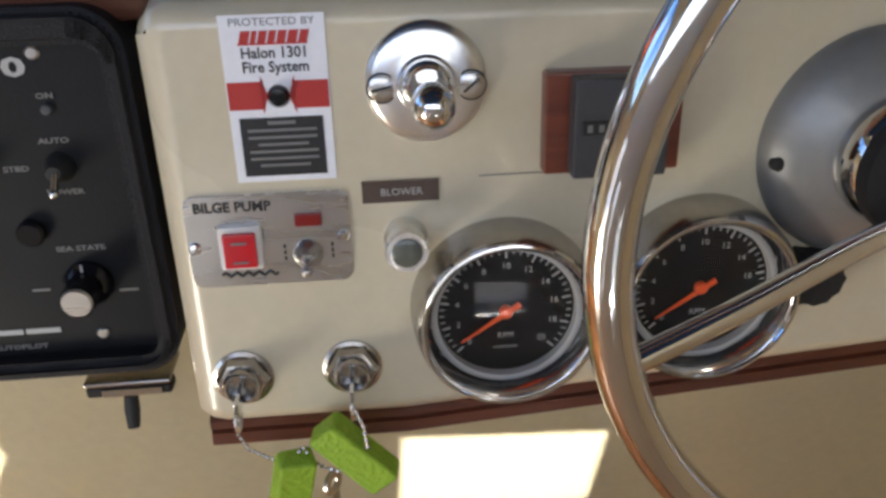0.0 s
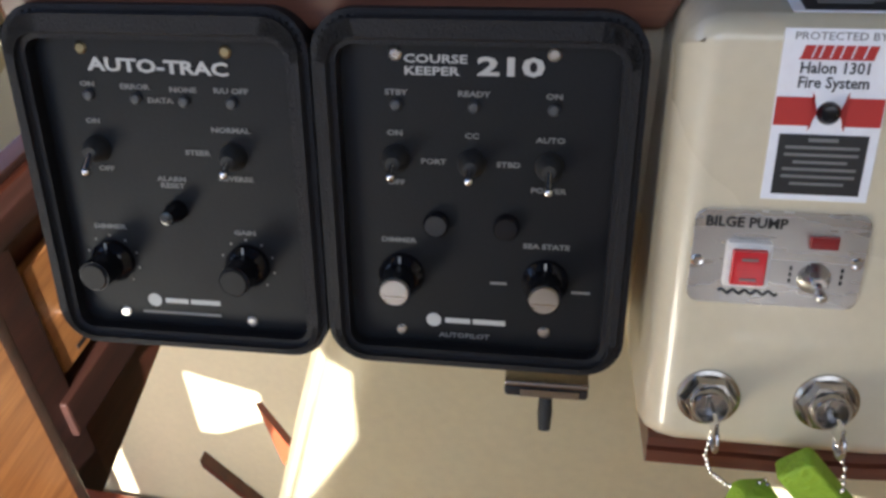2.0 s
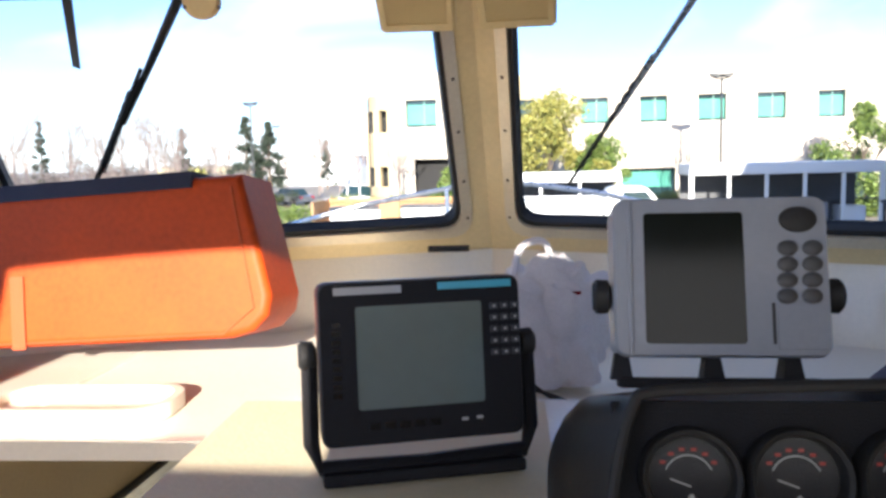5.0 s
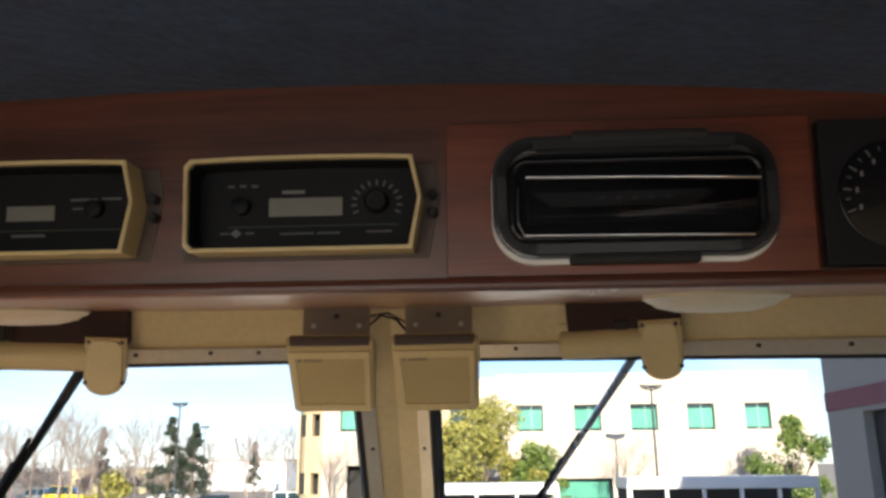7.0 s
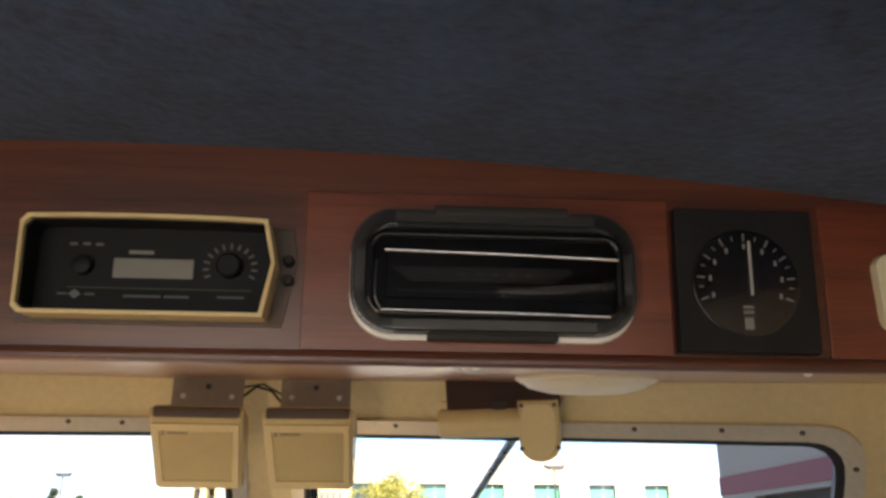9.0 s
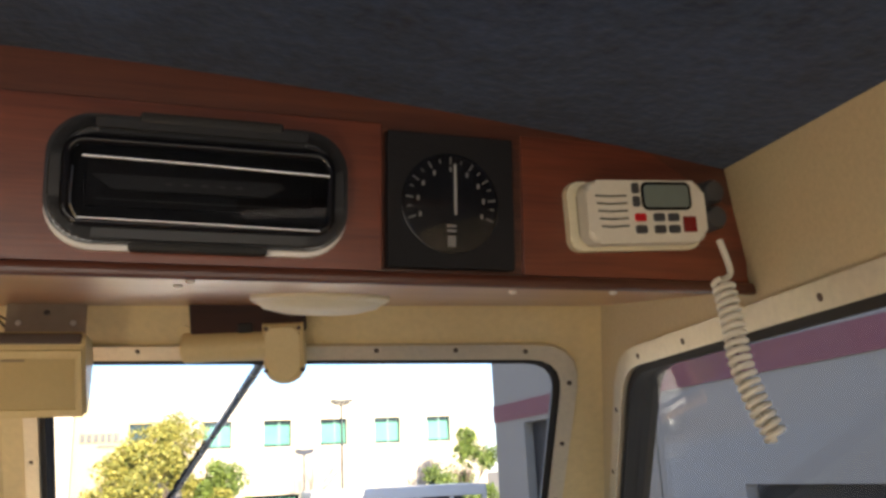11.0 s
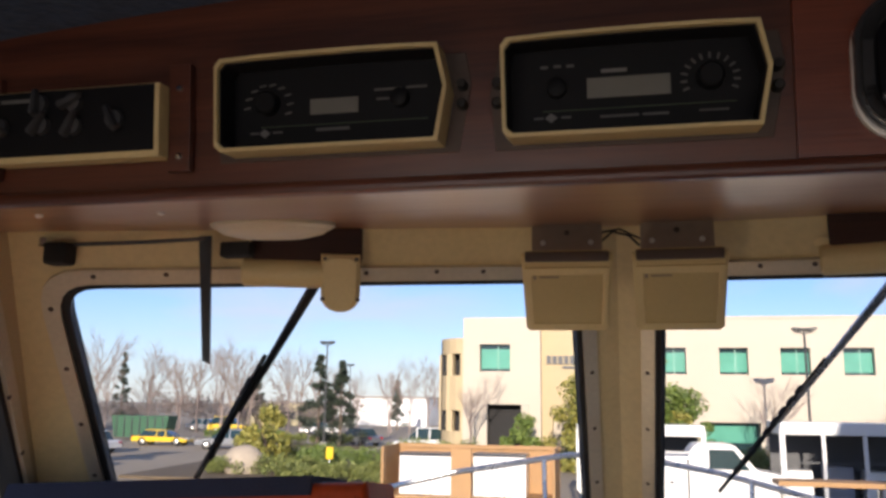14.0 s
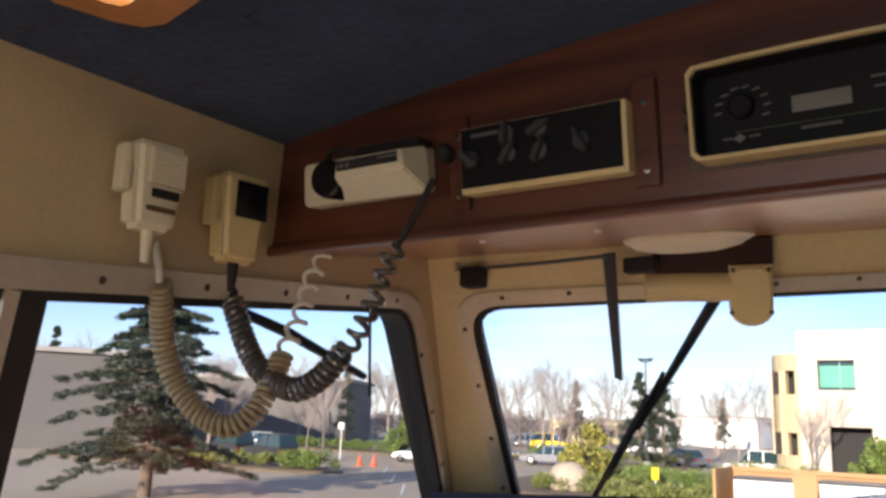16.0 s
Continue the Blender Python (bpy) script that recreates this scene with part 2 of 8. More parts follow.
M["bag_film"] = mat("thin_white_bag_film", (0.70, 0.68, 0.69), 0.40, vary=0.10, scale=30, grain=200, bump=0.05, sheen=0.1)
M["red_plastic"] = mat("red_plastic", (0.55, 0.012, 0.02), 0.25, vary=0.05, bump=0.0, coat=0.3)
M["dark_red"] = mat("dark_red_lens", (0.20, 0.012, 0.012), 0.25, vary=0.05, bump=0)
M["lime"] = mat("lime_foam", (0.26, 0.42, 0.025), 0.6, vary=0.1, scale=30, grain=300, bump=0.3)
M["blue_print"] = mat("blue_printing", (0.05, 0.09, 0.42), 0.5, vary=0.25, scale=60, bump=0)
M["needle"] = mat("orange_needle", (0.80, 0.10, 0.02), 0.5, vary=0.03, bump=0)
M["lcd"] = mat("grey_lcd", (0.13, 0.17, 0.155), 0.10, vary=0.04, bump=0.0, coat=0.6)
M["lcd_pale"] = mat("pale_lcd", (0.16, 0.16, 0.14), 0.3, vary=0.05, bump=0.0)
M["lens"] = glass("clear_lens", (1, 1, 1), 0.01, 1.35, thin=True)
M["lens_dull"] = glass("dusty_lens", (0.95, 0.95, 0.95), 0.12, 1.35, thin=True, gloss=0.012)
M["pane"] = glass("window_glass", (0.80, 0.825, 0.83), 0.0, 1.3, thin=True, gloss=0.006)
M["orange"] = mat("orange_coated_fabric", (0.40, 0.052, 0.006), 0.55, vary=0.22, scale=7, grain=90, bump=0.02, spec=0.25)
M["navy"] = mat("navy_cloth", (0.02, 0.025, 0.05), 0.8, vary=0.2, grain=300, bump=0.2)
M["mat_foam"] = mat("cream_ribbed_mat", (0.66, 0.57, 0.38), 0.75, vary=0.06, grain=200, bump=0.1)

# ---- building tools ----
def basis(o, u, v):
    """A frame at o: x along u, y along v, z out of the face."""
    u, v = Vector(u).normalized(), Vector(v)
    n = u.cross(v).normalized()
    v = n.cross(u)
    m = Matrix((u, v, n)).transposed().to_4x4()
    m.translation = o
    return m


def weigh_normals(me):
    """Area-weighted corner normals, so that flat faces stay flat between rounded edges."""
    nf = len(me.polygons)
    nor, area = np.empty(nf * 3), np.empty(nf)
    me.polygons.foreach_get("normal", nor)
    me.polygons.foreach_get("area", area)
    nor = nor.reshape(-1, 3)
    at = [[] for v in me.vertices]
    for p in me.polygons:
        for v in p.vertices:
            at[v].append(p.index)
    cos, out = math.cos(radians(38)), []
    for p in me.polygons:
        for v in p.vertices:
            g = np.array(at[v])
            g = g[nor[g] @ nor[p.index] > cos]
            out.append(tuple((nor[g] * area[g, None]).sum(0)) if len(g) else tuple(nor[p.index]))
    me.normals_split_custom_set(out)


def mesh_of(bm, name, material=None, smooth=False):
    me = bpy.data.meshes.new(name)
    bmesh.ops.recalc_face_normals(bm, faces=bm.faces)
    bm.to_mesh(me)
    bm.free()
    if smooth:
        for p in me.polygons:
            p.use_smooth = True
        me.set_sharp_from_angle(angle=radians(38))
        if len(me.polygons) < 1500:
            weigh_normals(me)
    if material:
        me.materials.append(M[material] if isinstance(material, str) else material)
    return me


def part(name, bm, material, parent=None, label="", m=None, smooth=True):
    """One mesh object, under a thing or a part where a parent is given."""
    ob = new(name, mesh_of(bm, name, material, smooth))
    if parent is not None:
        ob.parent = parent
    if m is not None:
        ob.matrix_basis = m
    return tagged(ob, label)


def thing(name, m=None, label="", category="", group="", kind=""):
    ob = new(name)
    ob.empty_display_size = 0.02
    if m is not None:
        ob.matrix_basis = m
    return tagged(ob, label, category, group, kind)


def box(sx, sy, sz, at=(0, 0, 0), bevel=0.0, seg=2, bm=None, m=None):
    bm = bm or bmesh.new()
    mm = Matrix.Translation(at) @ Matrix.Diagonal((sx, sy, sz, 1))
    if m is not None:
        mm = m @ mm
    vs = bmesh.ops.create_cube(bm, size=1, matrix=mm)["verts"]
    if bevel:
        es = list({e for v in vs for e in v.link_edges})
        bmesh.ops.bevel(bm, geom=es, offset=bevel, segments=seg, affect="EDGES", profile=0.5)
    return bm


def cyl(r, h, at=(0, 0, 0), seg=24, r2=None, bevel=0.0, bm=None, m=None):
    """A cylinder along z, standing on at."""
    bm = bm or bmesh.new()
    mm = Matrix.Translation(Vector(at) + Vector((0, 0, h / 2)))
    if m is not None:
        mm = m @ mm
    vs = bmesh.ops.create_cone(bm, cap_ends=True, segments=seg, radius1=r, radius2=r if r2 is None else r2, depth=h, matrix=mm)["verts"]
    if bevel:
        es = [e for e in {e for v in vs for e in v.link_edges} if any(len(f.verts) > 4 for f in e.link_faces)]
        bmesh.ops.bevel(bm, geom=es, offset=bevel, segments=2, affect="EDGES", profile=0.5)
    return bm


def lathe(profile, seg=40, at=(0, 0, 0), bm=None, m=None):
    """Turns (radius, height) pairs round z."""
    bm = bm or bmesh.new()
    rings = []
    for r, z in profile:
        if r < 1e-6:
            rings.append([bm.verts.new((at[0], at[1], at[2] + z))])
        else:
            rings.append([bm.verts.new((at[0] + r * math.cos(2 * math.pi * k / seg), at[1] + r * math.sin(2 * math.pi * k / seg), at[2] + z)) for k in range(seg)])
    for a, b in zip(rings, rings[1:]):
        for k in range(seg):
            q = [a[k % len(a)], a[(k + 1) % len(a)], b[(k + 1) % len(b)], b[k % len(b)]]
            q = list(dict.fromkeys(q))
            if len(q) > 2:
                bm.faces.new(q)
    if m is not None:
        bmesh.ops.transform(bm, matrix=m, verts=[v for r in rings for v in r])
    return bm


def tube(points, r, seg=10, closed=False, bm=None):
    """A round tube along points; r may be one radius or one for each point."""
    bm = bm or bmesh.new()
    pts = [Vector(p) for p in points]
    rings, up = [], None
    for i, p in enumerate(pts):
        a, b = (pts[i - 1], pts[(i + 1) % len(pts)]) if closed else (pts[max(i - 1, 0)], pts[min(i + 1, len(pts) - 1)])
        d = (b - a).normalized()
        if up is None:
            up = d.orthogonal().normalized()
        up = (up - d * up.dot(d)).normalized()
        side = d.cross(up)
        rr = r[i] if hasattr(r, "__len__") else r
        rings.append([bm.verts.new(p + rr * (math.cos(2 * math.pi * k / seg) * up + math.sin(2 * math.pi * k / seg) * side)) for k in range(seg)])
    pairs = list(zip(rings, rings[1:])) + ([(rings[-1], rings[0])] if closed else [])
    for a, b in pairs:
        for k in range(seg):
            bm.faces.new((a[k], a[(k + 1) % seg], b[(k + 1) % seg], b[k]))
    if not closed:
        bm.faces.new(rings[0])
        bm.faces.new(rings[-1])
    return bm


def smooth_path(pts, n=12):
    """Points along a curve through pts."""
    p = [Vector(q) for q in pts]
    p = [p[0] * 2 - p[1]] + p + [p[-1] * 2 - p[-2]]
    out = []
    for i in range(1, len(p) - 2):
        a, b, c, d = p[i - 1:i + 3]
        for k in range(n):
            t = k / n
            out.append(0.5 * (2 * b + (c - a) * t + (2 * a - 5 * b + 4 * c - d) * t * t + (3 * b - a - 3 * c + d) * t ** 3))
    return out + [p[-2]]


def rounded(w, h, r, seg=6, cx=0.0, cy=0.0):
    """Corner points of a rounded rectangle, anticlockwise."""
    out = []
    for sx, sy, a0 in ((1, 1, 0), (-1, 1, 90), (-1, -1, 180), (1, -1, 270)):
        for k in range(seg + 1):
            a = radians(a0 + 90 * k / seg)
            out.append((cx + sx * (w / 2 - r) + r * math.cos(a), cy + sy * (h / 2 - r) + r * math.sin(a)))
    return out


def slab(outline, z0, z1, bm=None, bevel=0.0, m=None):
    """A flat outline given thickness from z0 to z1, the upper rim bevelled."""
    bm = bm or bmesh.new()
    lo = [bm.verts.new((x, y, z0)) for x, y in outline]
    hi = [bm.verts.new((x, y, z1)) for x, y in outline]
    n = len(lo)
    bm.faces.new(lo[::-1])
    top = bm.faces.new(hi)
    for k in range(n):
        bm.faces.new((lo[k], lo[(k + 1) % n], hi[(k + 1) % n], hi[k]))
    if bevel:
        bmesh.ops.bevel(bm, geom=list(top.edges), offset=bevel, segments=3, affect="EDGES", profile=0.5)
    if m is not None:
        bmesh.ops.transform(bm, matrix=m, verts=bm.verts)
    return bm


def ring(outer, inner, z0, z1, bm=None):
    """A frame between two outlines of as many points."""
    bm = bm or bmesh.new()
    n = len(outer)
    rows = [[bm.verts.new((x, y, z)) for x, y in o] for o, z in ((outer, z0), (outer, z1), (inner, z1), (inner, z0))]
    for a, b in zip(rows, rows[1:] + rows[:1]):
        for k in range(n):
            bm.faces.new((a[k], a[(k + 1) % n], b[(k + 1) % n], b[k]))
    return bm


def hull(corners, faces, bm=None):
    bm = bm or bmesh.new()
    vs = [bm.verts.new(c) for c in corners]
    for f in faces:
        bm.faces.new([vs[k] for k in f])
    return bm


BOX_FACES = ((0, 1, 2, 3), (7, 6, 5, 4), (0, 4, 5, 1), (1, 5, 6, 2), (2, 6, 7, 3), (3, 7, 4, 0))


def prism(quad, off, bm=None):
    """A four-cornered plate: quad is its near face, off the way through it."""
    off = Vector(off)
    return hull([Vector(q) for q in quad] + [Vector(q) + off for q in quad], BOX_FACES, bm)


def words(text, size, material, parent, at, name="lettering", align="LEFT", depth=0.0004, sx=1.0, bold=0.0, shear=0.0, m=None):
    """Lettering in the built-in font, as a thin mesh; size is the height of the capitals."""
    cu = bpy.data.curves.new("lettering", "FONT")
    cu.body, cu.size, cu.align_x, cu.extrude, cu.offset, cu.shear = text, size / 0.7, align, depth, bold, shear
    cu.resolution_u = 2
    tmp = bpy.data.objects.new("lettering", cu)
    scene.collection.objects.link(tmp)
    bpy.context.view_layer.update()
    me = bpy.data.meshes.new_from_object(tmp.evaluated_get(bpy.context.evaluated_depsgraph_get()))
    bpy.data.objects.remove(tmp)
    me.materials.clear()
    me.materials.append(M[material])
    ob = new(name, me)
    ob.parent = parent
    ob.matrix_basis = (m or Matrix.Translation(at)) @ Matrix.Diagonal((sx, 1, 1, 1))
    return ob


def bars(rows, material, parent, name="printed_lines", depth=0.0004, m=None):
    """Lines of print too small to read: rows of x, y, width, height."""
    bm = bmesh.new()
    for x, y, w, h in rows:
        box(w, h, depth, (x + w / 2, y, depth / 2), bm=bm)
    ob = part(name, bm, material, parent, m=m, smooth=False)
    return tagged(ob, kind="stuff") if len(rows) > 1 else ob

# ---- the pilothouse shell ----
def rquad(corners, r, seg=5):
    """A four-cornered outline with rounded corners."""
    out, c = [], [Vector(p) for p in corners]
    for i, p in enumerate(c):
        a, b = (c[i - 1] - p).normalized() * r + p, (c[(i + 1) % len(c)] - p).normalized() * r + p
        for k in range(seg + 1):
            s = k / seg
            out.append(tuple(a * (1 - s) ** 2 + p * 2 * s * (1 - s) + b * s * s))
    return out


def mapped(outer, inner, place, out, thick, bm=None):
    """A wall with an opening: outlines in wall coordinates laid into the world by place(), given thickness along out."""
    bm = bm or bmesh.new()
    n, out = len(outer), Vector(out)
    rows = [[bm.verts.new(Vector(place(*p)) + out * t) for p in o] for o, t in ((outer, 0), (outer, thick), (inner, thick), (inner, 0))]
    for a, b in zip(rows, rows[1:] + rows[:1]):
        for k in range(n):
            bm.faces.new((a[k], a[(k + 1) % n], b[(k + 1) % n], b[k]))
    return bm


def plate(outline, place, out, t0, t1, bm=None):
    bm = bm or bmesh.new()
    out = Vector(out)
    lo, hi = ([bm.verts.new(Vector(place(*p)) + out * t) for p in outline] for t in (t0, t1))
    bm.faces.new(lo[::-1])
    bm.faces.new(hi)
    for k in range(len(lo)):
        bm.faces.new((lo[k], lo[(k + 1) % len(lo)], hi[(k + 1) % len(lo)], hi[k]))
    return bm


def front(side):
    return lambda x, z: (side * x, 0.652 - 0.484 * x + 0.86 * (1.69 - z), z)


def flank(side):
    return lambda y, z: (side * (0.87 + 0.15 * y + 0.2 * (1.64 - z)), y, z)


def ceil_z(x, y=-0.2):
    return 1.818 - 0.055 * (x / 0.8) ** 2 + 0.10 * (y + 0.2)


def soffit_z(y):
    return 1.637 + 0.165 * (y + 0.177)


def screws_on(points, place, out, parent, r=0.0042, name="screw"):
    """Small dark screw heads set on a frame."""
    out = Vector(out)
    for p in points:
        m = Matrix.Translation(Vector(place(*p)) + out) @ out.to_track_quat("Z", "Y").to_matrix().to_4x4()
        part(name, lathe([(0, 0.0015), (r * 0.6, 0.0014), (r, 0.0004), (r, -0.002)], 10), "brown_plastic", parent, m=m)


FRONT_OPEN = [(0.066, 1.682), (0.858, 1.634), (0.926, 1.188), (0.066, 1.194)]
FRONT_WALL = [(0.0, 1.792), (0.866, 1.792), (1.072, 1.092), (0.0, 1.092)]
FRONT_RIM = [(0.042, 1.704), (0.879, 1.653), (0.947, 1.168), (0.042, 1.170)]
SIDE_OPEN = {-1: [(0.186, 1.618), (-0.95, 1.497), (-0.95, 1.150), (0.590, 1.150)], 1: [(0.176, 1.602), (-0.42, 1.592), (-0.42, 1.150), (0.590, 1.150)]}
for side, word in ((-1, "port"), (1, "starboard")):
    fo = Vector((0.484 * side, 1, 0.86)).normalized()
    fw = front(side)
    wall = part("wall_front_" + word, mapped(rquad(FRONT_WALL, 0.002), rquad(FRONT_OPEN, 0.05), fw, fo, 0.045), "pillar")
    tagged(wall, "beige painted windshield wall with a raked opening", "wall", kind="structure")
    win = thing("window_1" if side < 0 else "window_2", None, "raked front windshield pane in a pale metal frame with screws", "window", kind="structure")
    part("window_frame", mapped(rquad(FRONT_RIM, 0.065), rquad(FRONT_OPEN, 0.05), fw, -fo, 0.007), "alu_frame", win)
    part("gasket", mapped(rquad([(0.064, 1.684), (0.860, 1.636), (0.928, 1.186), (0.064, 1.192)], 0.05), rquad([(0.075, 1.672), (0.848, 1.626), (0.914, 1.200), (0.075, 1.204)], 0.045), fw, fo, 0.03), "black_rubber", win)
    pane = part("pane", plate(rquad([(0.067, 1.680), (0.857, 1.632), (0.925, 1.190), (0.067, 1.196)], 0.05), fw, fo, 0.016, 0.021), "pane", win, smooth=False)
    pane.visible_shadow = False
    sp = [(0.226, 1.686), (0.41, 1.674), (0.585, 1.664), (0.70, 1.657), (0.80, 1.649), (0.30, 1.682), (0.12, 1.691)]
    sp += [(0.053, z) for z in (1.62, 1.525, 1.42, 1.31, 1.22)]
    sp += [(0.874 + (1.6 - z) * 0.153, z) for z in (1.60, 1.51, 1.42, 1.33, 1.24)]
    screws_on(sp, fw, -fo * 0.007, win)
    so = Vector((1 * side, -0.15, 0.2)).normalized()
    sw = flank(side)
    oq = SIDE_OPEN[side]
    outer = [(0.178, 1.85), (-1.35, 1.85), (-1.35, 0.98), (0.715, 0.98)]
    swall = part("wall_" + word, mapped(rquad(outer, 0.002), rquad(oq, 0.05), sw, so, 0.05), "vinyl_beige")
    tagged(swall, "cream vinyl covered side wall above a long window", "wall", kind="structure")
    win = thing("window_3" if side < 0 else "window_4", None, "side window in a pale metal frame with screws", "window", kind="structure")
    a, b, c, d = oq
    rim = [(a[0] + 0.012, a[1] + 0.026), (b[0] - 0.026, b[1] + 0.026), (c[0] - 0.026, c[1] - 0.026), (d[0] + 0.036, d[1] - 0.026)]
    part("window_frame", mapped(rquad(rim, 0.065), rquad(oq, 0.05), sw, -so, 0.008), "alu_frame", win)
    inn = [(a[0] - 0.010, a[1] - 0.010), (b[0] + 0.010, b[1] - 0.010), (c[0] + 0.010, c[1] + 0.010), (d[0] - 0.012, d[1] + 0.010)]
    part("gasket", mapped(rquad(oq, 0.05), rquad(inn, 0.045), sw, so, 0.048), "black_rubber", win)
    pane = part("pane", plate(rquad(oq, 0.05), sw, so, 0.018, 0.023), "pane", win, smooth=False)
    pane.visible_shadow = False
    scr = [(a[0] - 0.06 - 0.135 * k, a[1] + 0.012 - (0.06 + 0.135 * k) * (a[1] - b[1]) / (a[0] - b[0])) for k in range(6)]
    scr += [(0.215 + (1.58 - z) * 0.9, z) for z in (1.55, 1.46, 1.37, 1.28)]
    screws_on(scr, sw, -so * 0.008, win)
    if side < 0:
        part("slider_post", plate([(-0.462, 1.546), (-0.488, 1.546), (-0.488, 1.15), (-0.462, 1.15)], sw, so, -0.004, 0.03), "black_rubber", win, "dark vertical sliding-pane edge")
        part("slider_track", plate([(-0.489, 1.544), (-0.502, 1.544), (-0.502, 1.15), (-0.489, 1.15)], sw, so, -0.004, 0.026), "alu_frame", win)

# lower flank walls
def lower_wall(side, spans):
    bm = bmesh.new()
    for y0, y1, z0, z1 in spans:
        f = lambda y, z: (side * (0.87 + 0.15 * y + 0.2 * (1.64 - z)), y, z)
        prism([f(y0, z0), f(y1, z0), f(y1, z1), f(y0, z1)], (side * 0.05, 0, 0), bm)
    return bm


port_low = part("wall_lower_port", lower_wall(-1, [(-1.35, 1.25, -0.45, 0.36), (-1.35, 1.25, 0.86, 0.985), (-1.35, -0.80, 0.36, 0.86)]), "vinyl_beige", smooth=False)
tagged(port_low, "cream lower side wall with a long low light", "wall", kind="structure")
star_low = part("wall_lower_starboard", lower_wall(1, [(-1.35, 1.25, -0.45, 0.985)]), "vinyl_beige", smooth=False)
tagged(star_low, "cream lower side wall ending at the open aft deck", "wall", kind="structure")

# ceiling, cambered, carpeted
bm = bmesh.new()
N = 24
grid = [[bm.verts.new((x, y, ceil_z(x, y) + dz)) for x in [(-1.0 + 2.0 * k / N) for k in range(N + 1)]] for y, dz in ((-0.16, 0), (-1.35, 0), (-1.35, 0.04), (-0.16, 0.04))]
for a, b in zip(grid, grid[1:] + grid[:1]):
    for k in range(N):
        bm.faces.new((a[k], a[k + 1], b[k + 1], b[k]))
ceiling = part("ceiling", bm, "carpet")
tagged(ceiling, "dark navy carpet headliner on a cambered ceiling", "ceiling", kind="structure")

# cabin top outside, closing the shell above the header
roof = part("roof", prism([(-1.0, -1.35, 1.88), (1.0, -1.35, 1.88), (1.0, 0.10, 1.88), (-1.0, 0.10, 1.88)], (0, 0, 0.04)), "gelcoat_white")
tagged(roof, "white cabin top", "roof", kind="structure")
floor = part("floor", box(2.4, 1.50, 0.05, (0, -1.20, -0.025)), "teak")
tagged(floor, "worn teak cabin sole", "floor", kind="structure")
well = part("floor_well", box(2.4, 1.75, 0.05, (0, 0.42, -0.40)), "gelcoat")
tagged(well, "cream moulded floor of the forward well", "floor", kind="structure")
step = part("wall_step", box(2.4, 0.04, 0.40, (0, -0.43, -0.20)), "gelcoat")
tagged(step, "cream riser down to the forward well", "wall", kind="structure")
fwd = part("wall_forward", box(2.4, 0.04, 1.40, (0, 1.24, 0.28)), "gelcoat")
tagged(fwd, "cream forward bulkhead", "wall", kind="structure")
# unseen aft wall, added so that its gaps shape the sun patches inside
bm = bmesh.new()
# the last box, outside the cabin, keeps sun off the starboard pillar
for x0, x1, z0, z1 in ((-0.85, -0.75, 0.0, 1.70), (0.02, 0.85, 1.09, 1.69), (-0.75, 0.02, 1.09, 1.38), (-0.75, 0.85, 0.0, 0.30), (-0.42, -0.27, 0.30, 0.70), (-0.31, -0.27, 0.70, 1.09), (-0.27, -0.16, 0.30, 0.545), (-0.27, -0.16, 0.69, 1.09), (-0.16, -0.06, 0.30, 1.09), (-0.06, 0.06, 0.30, 0.72), (-0.06, 0.06, 1.0, 1.09), (0.06, 0.34, 0.30, 1.09), (0.34, 0.85, 0.93, 1.09), (0.34, 0.365, 0.30, 0.93), (0.538, 0.85, 0.30, 0.93), (0.365, 0.538, 0.30, 0.812), (0.85, 1.2, 1.45, 2.1)):
    box(x1 - x0, 0.05, z1 - z0, ((x0 + x1) / 2, -1.378, (z0 + z1) / 2), bm=bm)
for corner in ([(-0.27, 0.686), (-0.16, 0.660), (-0.16, 0.692), (-0.27, 0.692)], [(-0.27, 0.545), (-0.16, 0.545), (-0.16, 0.600), (-0.245, 0.547)], [(0.062, 0.92), (0.0, 0.80), (0.0, 0.718), (0.062, 0.718)]):
    prism([(x, -1.39, z) for x, z in corner], (0, 0.02, 0), bm)
aft = part("wall_aft_sun_mask", bm, "gelcoat_white", smooth=False)
tagged(aft, "unseen white aft bulkhead added to shape the sun, with gaps in it", "wall", kind="structure")

# header console: face leaning aft at the top, soffit rising forward
HEAD = basis((0, -0.184, 1.70), (1, 0, 0), (0, -math.sin(radians(6.3)), math.cos(radians(6.3))))
bm = bmesh.new()
for x0, x1 in [(-0.87 + 1.74 * k / 12, -0.87 + 1.74 * (k + 1) / 12) for k in range(12)]:
    hull([(x0, -0.177, 1.637), (x1, -0.177, 1.637), (x1, -0.155, 1.637), (x0, -0.155, 1.637), (x0, -0.2, ceil_z(x0) + 0.02), (x1, -0.2, ceil_z(x1) + 0.02), (x1, -0.155, ceil_z(x1) + 0.02), (x0, -0.155, ceil_z(x0) + 0.02)], BOX_FACES, bm)
bmesh.ops.remove_doubles(bm, verts=bm.verts, dist=1e-5)
header = part("header_fascia", bm, "mahogany", smooth=False)
tagged(header, "dark mahogany overhead fascia holding the radios", "fascia", kind="structure")
fill = part("trim_fascia_lip", box(1.72, 0.010, 0.012, (0, -0.181, 1.637), 0.004), "mahogany")
tagged(fill, "rounded mahogany lip along the fascia", "trim", kind="structure")
pts = [(-0.875, -0.172), (0.875, -0.172), (0.885, 0.222), (0.0, 0.606), (-0.885, 0.222)]
bm = bmesh.new()
lo = [bm.verts.new((x, y, soffit_z(y))) for x, y in pts]
hi = [bm.verts.new((x, y, soffit_z(y) + 0.012)) for x, y in pts]
bm.faces.new(lo)
bm.faces.new(hi[::-1])
